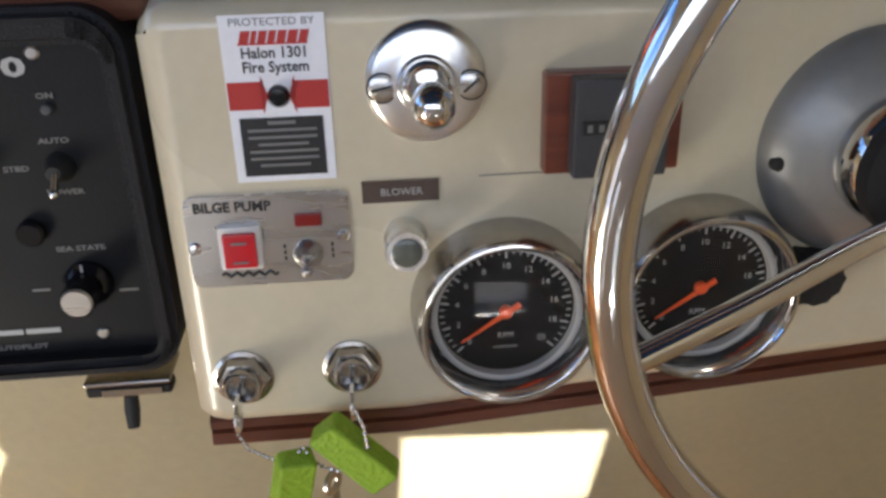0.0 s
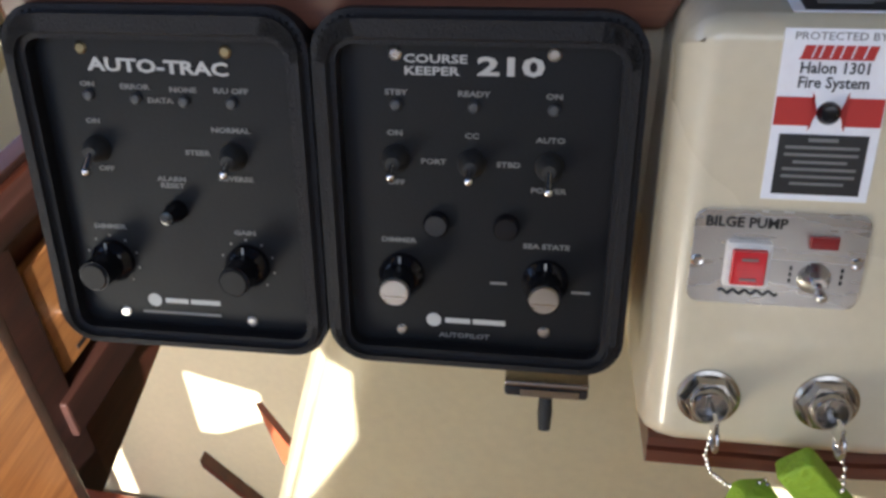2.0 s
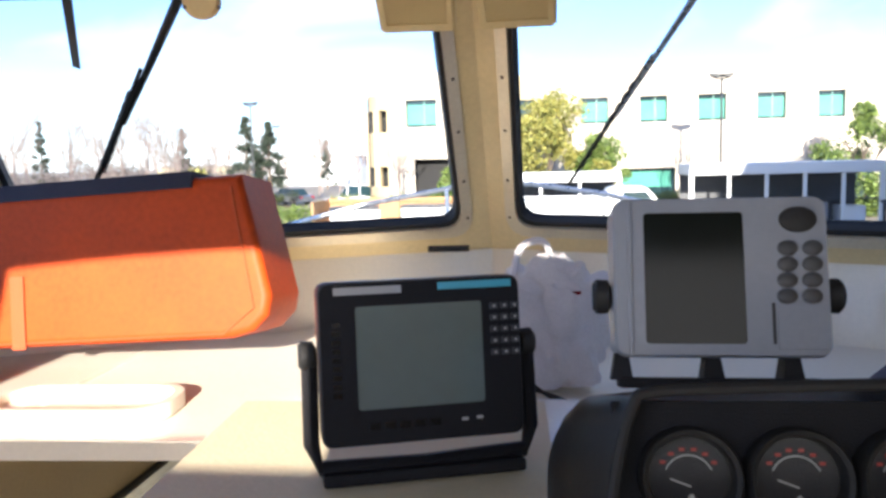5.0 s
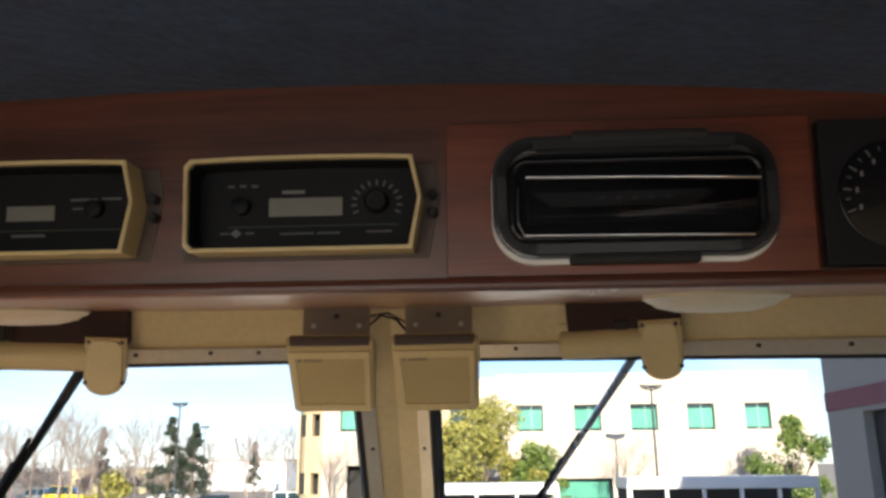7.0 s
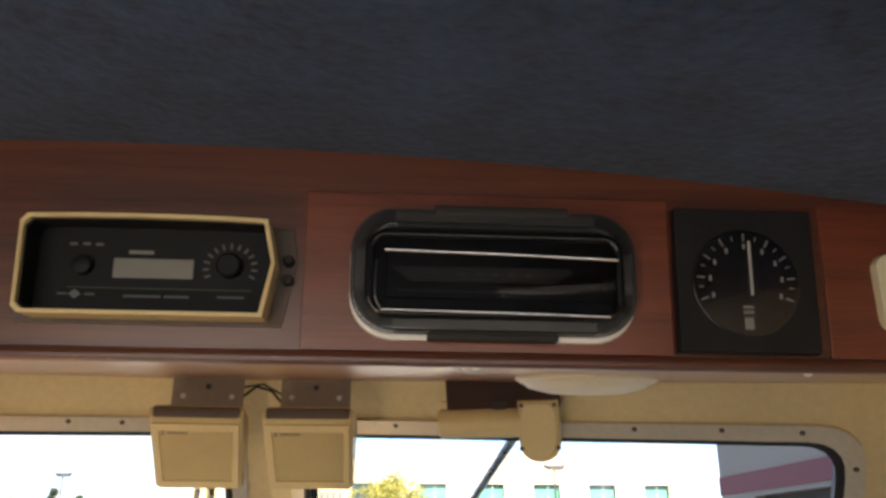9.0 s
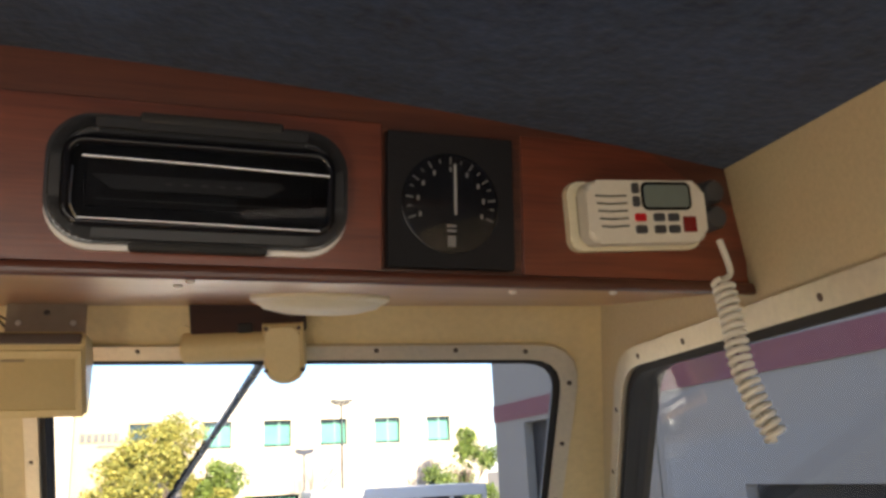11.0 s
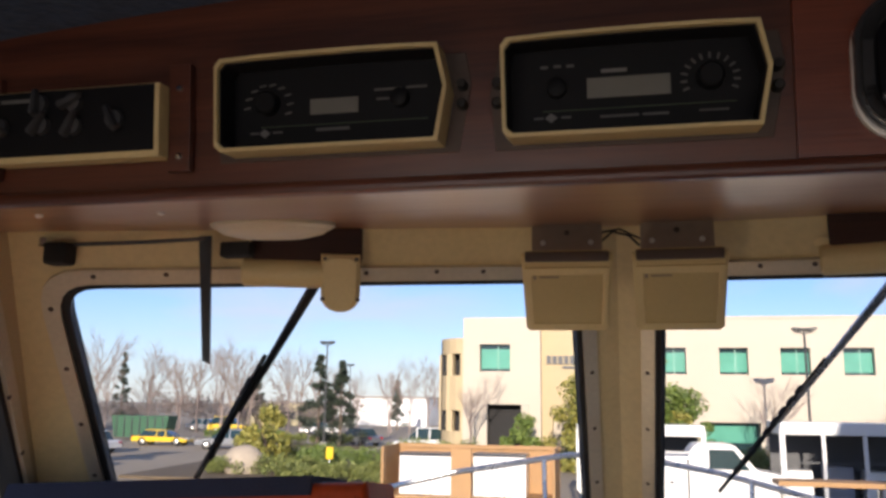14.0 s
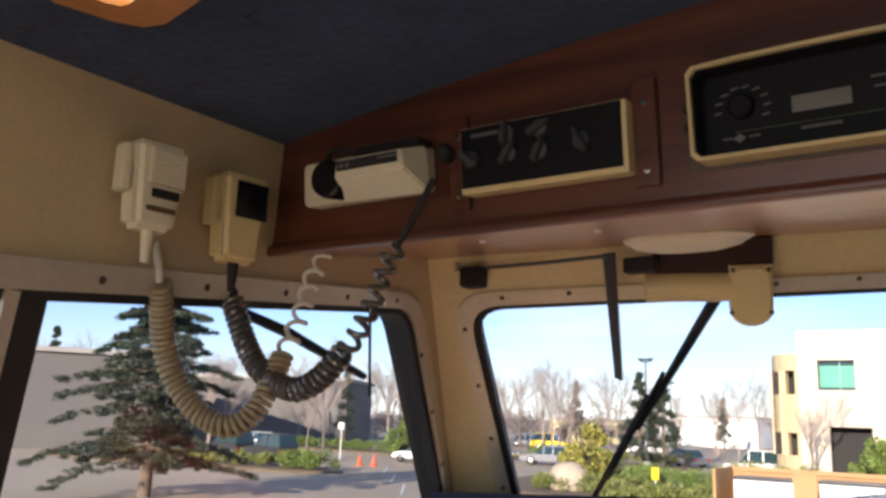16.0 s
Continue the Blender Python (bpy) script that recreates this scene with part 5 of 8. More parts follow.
def radio(x, y, w, h, label, big):
    """A navigation receiver: deep pointed hood in yellowed cream round a sunk black face, on a brown mounting plate."""
    th = thing("navigation_receiver", HEAD @ Matrix.Translation((x, y, 0.001)), label, "radio", "overhead receivers")
    def outline(g):
        ww, hh = w / 2 - g, h / 2 - g
        right = [(ww - 0.008, -hh), (ww, 0.004), (ww - 0.0075, hh)]
        top = [(ww * k, hh + 0.0015 * (1 - k * k)) for k in (0.6, 0.2, -0.2, -0.6)]
        left = [(-ww + 0.005, hh), (-ww, hh - 0.006), (-ww + 0.001, -hh + 0.005), (-ww + 0.006, -hh)]
        return right + top + left
    a, b = outline(0.0), outline(0.0030)
    bm = ring(a, b, -0.003, 0.032)
    bmesh.ops.bevel(bm, geom=[e for e in bm.edges if all(abs(v.co.z - 0.032) < 1e-5 for v in e.verts)], offset=0.0010, segments=2, affect="EDGES")
    part("bezel", bm, "cream_plastic", th)
    part("hood_lining", ring(b, outline(0.0042), -0.002, 0.026), "black_plastic", th, "black lining of the hood")
    face = part("face", slab(b, -0.003, 0.0005), "black_face", th, smooth=False)
    on_face = lambda rows, name, mt="print_faint": bars(rows, mt, face, name, m=Matrix.Translation((0, 0, 0.0006)))
    if big:
        dw, dh, dx, dy, kx, ky, lx = 0.065, 0.0165, -0.0025, 0.0030, 0.060, 0.006, -0.059
    else:
        dw, dh, dx, dy, kx, ky, lx = 0.0435, 0.0135, -0.0037, 0.0015, -0.0640, 0.006, 0.055
    part("display_window", box(dw, dh, 0.0012, (dx, dy, 0.0011), 0.0005), "lcd_pale", face, "pale grey display")
    part("dial_knob", lathe([(0.0105, 0.0005), (0.0100, 0.009), (0.0085, 0.0105), (0, 0.0105)], 32, (kx, ky, 0)), "black_face", th)
    part("dial_knob", lathe([(0.0080, 0.0005), (0.0076, 0.008), (0.006, 0.009), (0, 0.009)], 28, (lx, ky - 0.002, 0)), "black_face", th)
    bm = bmesh.new()
    for q in range(-24, 205, 19 if big else 26):
        box(0.0050 if big else 0.0062, 0.0016, 0.0004, bm=bm, m=Matrix.Translation((kx + 0.0200 * math.cos(radians(q)), ky - 0.001 + 0.0185 * math.sin(radians(q)), 0.0008)) @ Matrix.Rotation(radians(q if big else 10), 4, "Z"))
    tagged(part("dial_marks", bm, "print_faint", face, smooth=False), kind="stuff")
    if big:
        on_face([(-0.0235, 0.0165, 0.0200, 0.0030)], "name_bar", "print_dim")
        on_face([(-0.072, 0.0225, 0.006, 0.0022), (-0.0615, 0.0228, 0.006, 0.0022), (-0.051, 0.0225, 0.006, 0.0022)], "small_print")
        on_face([(-0.0250, -0.0205, 0.030, 0.0018), (0.0080, -0.0205, 0.020, 0.0018), (0.0510, -0.0200, 0.022, 0.0016), (-0.078, -0.0195, 0.008, 0.0016), (-0.056, -0.0195, 0.008, 0.0016)], "small_print")
    else:
        on_face([(0.032, 0.0130, 0.024, 0.0018), (0.060, 0.0135, 0.018, 0.0018), (0.034, 0.0050, 0.012, 0.0016), (0.056, 0.0055, 0.004, 0.003)], "small_print")
        on_face([(-0.0200, -0.0185, 0.030, 0.0026), (-0.081, -0.0190, 0.008, 0.0016), (-0.060, -0.0190, 0.009, 0.0016)], "small_print")
    part("scored_line", box(w * 0.74, 0.0007, 0.0004, (0.004, -0.0140, 0.0007)), "green_line", face, "thin dull green line")
    ex = -0.064 if big else -0.0675
    part("emblem", hull([(ex - 0.005, -0.0195, 0.0007), (ex, -0.0235, 0.0007), (ex + 0.005, -0.0195, 0.0007), (ex, -0.0155, 0.0007), (ex - 0.005, -0.0195, 0.0011), (ex, -0.0235, 0.0011), (ex + 0.005, -0.0195, 0.0011), (ex, -0.0155, 0.0011)], BOX_FACES), "print_dim", face, smooth=False)
    out = [(w / 2 + 0.004, -0.044), (w / 2 + 0.015, 0.013), (w / 2 + 0.0105, 0.040), (-w / 2 - 0.004, 0.040), (-w / 2 - 0.013, 0.004), (-w / 2 - 0.0085, -0.044)]
    part("mounting_plate", slab(out, -0.004, 0.0002, bevel=0.0008), "brown_plastic", th)
    for sx in (w / 2 + 0.0078, -w / 2 - 0.0062):
        for ky_ in (0.0110, -0.0053):
            part("mounting_knob", lathe([(0.0046, 0.0), (0.0044, 0.008), (0.0032, 0.010), (0, 0.010)], 16, (sx, ky_, 0)), "black_rubber", th)
    return th


M["green_line"] = mat("dull_green_printing", (0.05, 0.085, 0.04), 0.6, vary=0.1, bump=0)
radio(0.0140, 0.0055, 0.202, 0.0800, "black-faced receiver sunk in a yellowed cream hood with a dial", True)
radio(-0.2313, 0.0065, 0.202, 0.0800, "black-faced receiver sunk in a yellowed cream hood with a small display", False)

# stereo behind a clear splash cover
ste = on_head("car_stereo", 0.2945, 1.7090, "car stereo behind a smoked splash cover in a rounded housing", "stereo", 0.005)
part("back_plate", slab(rounded(0.241, 0.108, 0.036, 8, 0, -0.003), 0, 0.006, bevel=0.002), "white_plastic", ste)
bm = ring(rounded(0.240, 0.106, 0.036, 10), rounded(0.208, 0.074, 0.020, 10), 0.004, 0.016)
bmesh.ops.bevel(bm, geom=[e for e in bm.edges if all(abs(v.co.z - 0.016) < 1e-5 for v in e.verts)], offset=0.004, segments=3, affect="EDGES")
part("housing_rim", bm, mat("smoked_grey_rim", (0.030, 0.031, 0.033), 0.22, vary=0.08, bump=0.01, coat=0.5), ste)
part("front_panel", slab(rounded(0.210, 0.076, 0.018, 8), 0.002, 0.0065), "black_face", ste, smooth=False)
rf = part("radio_face", box(0.182, 0.046, 0.004, (0, 0.0, 0.0085), 0.002), "black_face", ste)
part("trim_strip", slab([(-0.086, 0.0035), (-0.070, -0.0085), (0.050, -0.0085), (0.066, 0.0010), (0.062, 0.0045)], 0.0105, 0.0120), "dark_grey", rf, "grey sloping display strip")
bars([(-0.030 + 0.014 * k, -0.002, 0.005, 0.0012) for k in range(5)], "print_dim", rf, "small_print", m=Matrix.Translation((0, 0, 0.0121)))
part("slot_line", box(0.150, 0.0012, 0.0010, (-0.006, -0.0165, 0.0108)), "dark_grey", rf)
# clear cover: a raised box with rounded rims, its highlights put in as chrome lines
rim = [(x, y, 0.0190) for x, y in rounded(0.207, 0.066, 0.013, 6, 0, -0.004)]
part("cover_rim", tube(rim, 0.0038, 10, closed=True), "black_gloss", ste)
part("upper_highlight", tube([(-0.092, 0.0150, 0.0215), (0.0, 0.0135, 0.0220), (0.102, 0.0110, 0.0215)], 0.0019, 10), "chrome", ste)
part("lower_highlight", tube([(-0.094, -0.0345, 0.0215), (0.0, -0.0355, 0.0220), (0.094, -0.0370, 0.0215)], 0.0015, 10), "chrome", ste)
part("corner_highlight", tube(smooth_path([(-0.0985, 0.006, 0.0212), (-0.0990, -0.022, 0.0212), (-0.094, -0.0345, 0.0215)], 5), 0.0010, 8), "chrome", ste)
cov = part("splash_cover", slab(rounded(0.206, 0.064, 0.014, 8, 0, -0.004), 0.0180, 0.0200, bevel=0.0006), glass("smoked_cover", (0.62, 0.62, 0.63), 0.03, 1.5, thin=True), ste)
cov.visible_shadow = False
part("hinge", box(0.115, 0.010, 0.012, (0.006, 0.0515, 0.011), 0.003), "black_rubber", ste)
part("latch", box(0.108, 0.007, 0.012, (-0.002, -0.0545, 0.010), 0.002), "black_rubber", ste)

# rudder angle indicator
ru = on_head("rudder_indicator", 0.5117, 1.7085, "black square rudder angle indicator with a pale needle", "gauge", 0.003)
part("body", box(0.122, 0.125, 0.012, (0, 0, 0.006), 0.002), "black_plastic", ru)
DC = (-0.0020, -0.0030)
d = part("dial", lathe([(0.0465, 0.0118), (0.0465, 0.0132), (0.0452, 0.0138), (0, 0.0136)], 56, (*DC, 0)), "black_gloss", ru)
bm = bmesh.new()
for q in (-111, -96, -84, -69, -57, -43, -30, -15, 0, 15, 30, 43, 57, 69, 84, 96, 111):
    a, big = radians(90 - q), q in (0, 30, 57, 84, 111, -30, -57, -84, -111)
    ln = 0.0070 if big else 0.0040
    box(ln, 0.0013 if big else 0.0009, 0.0004, bm=bm, m=Matrix.Translation((DC[0] + 0.0395 * math.cos(a), DC[1] + 0.0395 * math.sin(a), 0.0141)) @ Matrix.Rotation(a, 4, "Z"))
part("scale_marks", bm, "print_dim", d, smooth=False)
bars([(DC[0] + 0.0315 * math.cos(radians(90 - q)) - 0.0012, DC[1] + 0.0315 * math.sin(radians(90 - q)), 0.0024, 0.0046) for q in (-111, -84, -57, -30, 0, 30, 57, 84, 111)], "print_dim", d, "numeral_bars", m=Matrix.Translation((0, 0, 0.0140)))
bars([(DC[0] - 0.0045, DC[1] - 0.021, 0.009, 0.0022), (DC[0] - 0.0045, DC[1] - 0.0255, 0.009, 0.0022), (DC[0] - 0.0038, DC[1] - 0.0350, 0.0075, 0.010)], "print_dim", d, "small_print", m=Matrix.Translation((0, 0, 0.0140)))
part("needle", box(0.0020, 0.047, 0.0012, (0.0015, 0.0095, 0.0162)), "print_white", ru)
gl = part("glass_cover", lathe([(0.0460, 0.0170), (0.023, 0.0182), (0, 0.0186)], 40, (*DC, 0)), "lens", ru)
gl.visible_shadow = False

M["knob_grey"] = mat("grey_green_knob", (0.15, 0.15, 0.125), 0.5, vary=0.1, bump=0.02)
M["off_white"] = mat("off_white_plastic", (0.66, 0.62, 0.52), 0.4, vary=0.05, grain=200, bump=0.02)
# white VHF radio
vh = on_head("vhf_radio", 0.7025, 1.7045, "white marine VHF radio with a grey screen and small keys", "radio", 0.005)
vh.matrix_basis = vh.matrix_basis @ Matrix.Rotation(radians(3.4), 4, "Z")
part("rear_flange", slab(rounded(0.146, 0.068, 0.012, 5, -0.0005, 0), 0, 0.010, bevel=0.002), "cream_light", vh)
part("shadow_gap", slab(rounded(0.128, 0.056, 0.012, 5), 0.010, 0.014), "brown_plastic", vh)
part("housing", slab(rounded(0.131, 0.061, 0.012, 5), 0.014, 0.032, bevel=0.005), "off_white", vh)
part("screen_surround", slab(rounded(0.056, 0.028, 0.007, 4, 0.0215, 0.0148), 0.030, 0.0328), "black_gloss", vh)
part("screen", slab(rounded(0.050, 0.022, 0.004, 4, 0.0215, 0.0148), 0.032, 0.0333), "lcd", vh)
bm = bmesh.new()
for k in range(5):
    tube([(-0.056 + 0.001 * k, 0.0155 - 0.0073 * k, 0.0318), (-0.040, 0.0145 - 0.0073 * k, 0.0324), (-0.0225, 0.0155 - 0.0073 * k, 0.0318)], 0.0011, 6, bm=bm)
part("speaker_slots", bm, "knob_grey", vh, "curved grey speaker slots")
for x, y, mt in ((-0.0125, 0.0225, "dark_grey"), (-0.0125, 0.0095, "dark_grey"), (-0.0095, -0.0060, "red_plastic"), (0.0110, -0.0060, "dark_grey"), (0.0272, -0.0060, "dark_grey"), (-0.0095, -0.0176, "dark_grey"), (0.0110, -0.0176, "dark_grey"), (0.0272, -0.0176, "dark_grey")):
    tall = y > 0
    part("key", slab(rounded(0.0080 if tall else 0.0125, 0.0105 if tall else 0.0080, 0.0022, 4, x, y), 0.030, 0.0338, bevel=0.0008), mt, vh)
part("distress_button", box(0.0145, 0.0155, 0.003, (0.0450, -0.0130, 0.0325), 0.001), "dark_red", vh)
for y in (0.020, -0.006):
    part("knob", lathe([(0.0125, 0.008), (0.0122, 0.030), (0.010, 0.034), (0, 0.034)], 24, (0.0775, y, 0)), "dark_grey", vh)

# fishfinder-like recorder with cream edges
rc = on_head("radio_telephone", -0.4725, 1.7000, "dark radio panel with grey pointer knobs in a cream case", "radio", 0.002)
part("case", box(0.172, 0.066, 0.024, (0, 0, 0.012), 0.0025), "cream_plastic", rc)
part("face", box(0.166, 0.059, 0.004, (-0.0015, 0.0022, 0.0228), 0.001), "black_face", rc)
for x, y, q in ((-0.0710, 0.000, -35), (-0.0290, 0.000, 55), (-0.0310, 0.0190, 88), (0.0035, -0.002, 65), (0.0035, 0.0190, 25), (0.0446, 0.0010, 115)):
    k = part("pointer_knob", lathe([(0.0085, 0.0245), (0.0078, 0.030), (0, 0.031)], 20, (x, y, 0)), "dark_grey", rc)
    grip = hull([(-0.012, -0.0042, 0), (0.013, -0.0022, 0), (0.013, 0.0022, 0), (-0.012, 0.0042, 0), (-0.010, -0.0026, 0.009), (0.012, -0.0012, 0.007), (0.012, 0.0012, 0.007), (-0.010, 0.0026, 0.009)], BOX_FACES)
    bmesh.ops.bevel(grip, geom=list(grip.edges), offset=0.0012, segments=2, affect="EDGES")
    part("grip", grip, "dark_grey", k, m=Matrix.Translation((x, y, 0.030)) @ Matrix.Rotation(radians(q), 4, "Z"))
bars([(-0.072, 0.0235, 0.030, 0.0034)], "print_faint", rc, "maker_name_bar", m=Matrix.Translation((0, 0, 0.0250)))
for x0 in (-0.0985, 0.0955):
    ear = part("mounting_ear", box(0.022, 0.096, 0.008, (x0, 0.004, 0.004), 0.001), "mahogany", rc)
    for y in (0.030, -0.031):
        part("screw", lathe([(0, 0.0105), (0.0026, 0.0102), (0.0036, 0.0085), (0.0036, 0.007)], 10, (x0 + 0.001, y, 0)), "chrome", ear)

# cream radio handset unit
vc = on_head("vhf_handset", -0.6800, 1.7005, "yellowed cream handset radio with a black speaker disc", "radio", 0.002)
part("base", slab(rounded(0.164, 0.049, 0.007, 4, -0.007, 0.003), 0, 0.022, bevel=0.003), "cream_light", vc)
grip = hull([(-0.030, -0.024, 0.020), (0.084, -0.026, 0.020), (0.076, -0.004, 0.058), (-0.012, -0.004, 0.058), (-0.020, 0.024, 0.020), (0.080, 0.024, 0.020), (0.073, 0.015, 0.058), (-0.010, 0.015, 0.058)], BOX_FACES)
bmesh.ops.bevel(grip, geom=list(grip.edges), offset=0.0022, segments=2, affect="EDGES")
part("grip", grip, "cream_light", vc)
part("label_strip", box(0.078, 0.0105, 0.0012, (0.031, 0.0080, 0.0584)), "print_black", vc)
bars([(-0.004, 0.0080, 0.005, 0.004), (0.004, 0.0080, 0.005, 0.004), (0.046, 0.0095, 0.024, 0.0018)], "print_dim", vc, "small_print", m=Matrix.Translation((0, 0, 0.0591)))
part("speaker_disc", lathe([(0.0200, 0.020), (0.0205, 0.046), (0.0185, 0.052), (0.009, 0.0525), (0, 0.0505)], 32, (-0.0310, 0.000, 0)), "black_gloss", vc)
part("hook_clip", tube(smooth_path([(-0.046, 0.022, 0.030), (-0.030, 0.031, 0.040), (-0.010, 0.028, 0.040), (0.002, 0.022, 0.030)], 5), 0.0030, 8), "black_rubber", vc)
part("top_pad", box(0.080, 0.008, 0.026, (0.040, 0.027, 0.024), 0.002), "black_rubber", vc)
part("cord_socket", lathe([(0.009, 0), (0.009, 0.016), (0.006, 0.020), (0, 0.020)], 16, (0.098, 0.014, 0.002)), "black_rubber", vc)

# ---- under the soffit ----
for x, y in ((0.288, -0.108), (0.278, -0.035), (0.621, -0.072), (0.727, -0.100), (-0.632, -0.042), (-0.495, -0.020)):
    s = tagged(part("soffit_screw", lathe([(0.0045, 0), (0.0042, -0.003), (0.0022, -0.0042), (0, -0.0044)], 14, (x, y, soffit_z(y) + 0.0005)), "white_plastic"), "white capped screw in the soffit", "screw", "soffit screws")
for x, y in ((0.449, 0.130), (-0.470, 0.225)):
    dm = thing("dome_light", pose(x, y, soffit_z(y), 8, 0, 0), "round cream dome light under the soffit", "ceiling light", "dome lights")
    part("base", lathe([(0.086, 0.0), (0.086, -0.005), (0.080, -0.009), (0, -0.009)], 48), "cream_light", dm)
    part("lens", lathe([(0.079, -0.008), (0.070, -0.015), (0.045, -0.021), (0, -0.023)], 48), "cream_light", dm)


def wiper_motor(side, x, label):
    """Motor cylinder, gear case with a rounded foot, and the wooden block they hang from."""
    fo = Vector((0.484 * side, 1, 0.86)).normalized()
    y, z = (0.41, 1.662) if side > 0 else (0.42, 1.650)
    m = basis(Vector((x, y, z)), (1, -0.484 * side * 0.6, 0), (0, -0.35, 1))
    th = thing("wiper_motor", m, label, "wiper motor", "wiper motors")
    out = [(0.031, 0.046), (-0.031, 0.046)] + [(0.031 * math.cos(radians(a)), -0.022 + 0.026 * math.sin(radians(a))) for a in range(180, 361, 20)]
    part("gear_case", slab(out, -0.012, 0.018, bevel=0.004), "cream_plastic", th)
    cov_ = [(0.018, 0.042), (-0.018, 0.042), (-0.021, 0.033), (-0.027, 0.031), (-0.027, -0.016)] + [(0.024 * math.cos(radians(a)), -0.020 + 0.022 * math.sin(radians(a))) for a in range(200, 341, 20)] + [(0.027, -0.016), (0.027, 0.031), (0.021, 0.033)]
    part("cover", slab(cov_, 0.016, 0.0225, bevel=0.002), "cream_plastic", th)
    part("arrow_mark", slab([(-0.010, -0.002), (0.010, -0.002), (0.0, 0.008)], 0.0222, 0.0230), "cream_plastic", th)
    for sx, sy in ((-0.025, 0.039), (0.025, 0.039), (-0.028, -0.026), (0.028, -0.026)):
        screw(th, sx, sy, 0.018, 0.0036, "brown_plastic")
    part("motor", lathe([(0, 0.130), (0.020, 0.130), (0.0235, 0.126), (0.0240, 0.020), (0.0225, 0.0), (0, 0.0)], 28, m=Matrix.Translation((-0.026, 0.012, 0.0)) @ Matrix.Rotation(-math.pi / 2, 4, "Y")), "cream_plastic", th)
    if side > 0:
        part("connector", box(0.022, 0.016, 0.016, (-0.058, 0.040, 0.004), 0.002), "black_rubber", th)
    tab = part("lug", slab([(-0.135, 0.02), (-0.150, 0.035)] + [(-0.152 + 0.011 * math.cos(radians(a)), 0.036 + 0.011 * math.sin(radians(a))) for a in range(200, 21, -30)] + [(-0.120, 0.03)], -0.004, 0.004), "cream_plastic", th)
    blk = tagged(part("wood_block", box(0.175, 0.060, 0.050, (-0.055, 0.058, -0.016), 0.006), "mahogany_oiled", m=m), "dark mahogany block behind the wiper motor", "block", "wiper blocks")
    return th


wiper_motor(1, 0.443, "cream wiper motor with a rounded gear case, starboard")
wiper_motor(-1, -0.436, "cream wiper motor with a rounded gear case, port")


def wiper(side, a, b, double):
    """The arm and blade outside the glass, swept from the top pivot."""
    a, b = Vector(a), Vector(b)
    th = thing("wiper", None, "black wiper arm and blade resting across the windshield", "wiper", "wipers")
    d = (b - a).normalized()
    fo = Vector((0.484 * side, 1, 0.86)).normalized()
    part("arm", tube([a - d * 0.02, a.lerp(b, 0.3), a.lerp(b, 0.62)], [0.0105, 0.0080, 0.0045] if double else [0.0085, 0.0060, 0.0042], 8), "black_rubber" if double else "steel", th)
    w = d.cross(fo) * (0.012 if double else 0.006)
    s = a.lerp(b, 0.34) - w
    part("blade", tube([s, s.lerp(b, 0.5), b - w * 0.4], [0.0040, 0.0062, 0.0058] if double else [0.0030, 0.0048, 0.0040], 6), "black_rubber", th)
    bm = bmesh.new()
    for k in range(9):
        p = s.lerp(b, 0.22 + 0.075 * k)
        box(0.0130 if double else 0.007, 0.009, 0.020, (0, 0, 0), bm=bm, m=Matrix.Translation(p + fo * 0.004) @ d.to_track_quat("Z", "Y").to_matrix().to_4x4())
    part("blade_frame", bm, "black_rubber", th)
    return th


wiper(1, (0.423, 0.523, 1.667), (0.192, 0.955, 1.294), False)
wiper(-1, (-0.513, 0.495, 1.650), (-0.786, 0.652, 1.313), True)
sw = thing("side_wiper", None, "black wiper blade across the side window", "wiper")
part("blade", tube([(-0.880, -0.24, 1.578), (-0.905, -0.08, 1.553), (-0.945, 0.13, 1.508)], [0.006, 0.008, 0.006], 8), "black_rubber", sw)
part("rod", tube([(-0.918, 0.105, 1.605), (-0.955, 0.16, 1.480)], 0.0024, 6), "black_rubber", sw)


M["bracket_metal"] = mat("dull_brown_metal", (0.32, 0.25, 0.19), 0.5, 0.4, vary=0.12, bump=0.04)


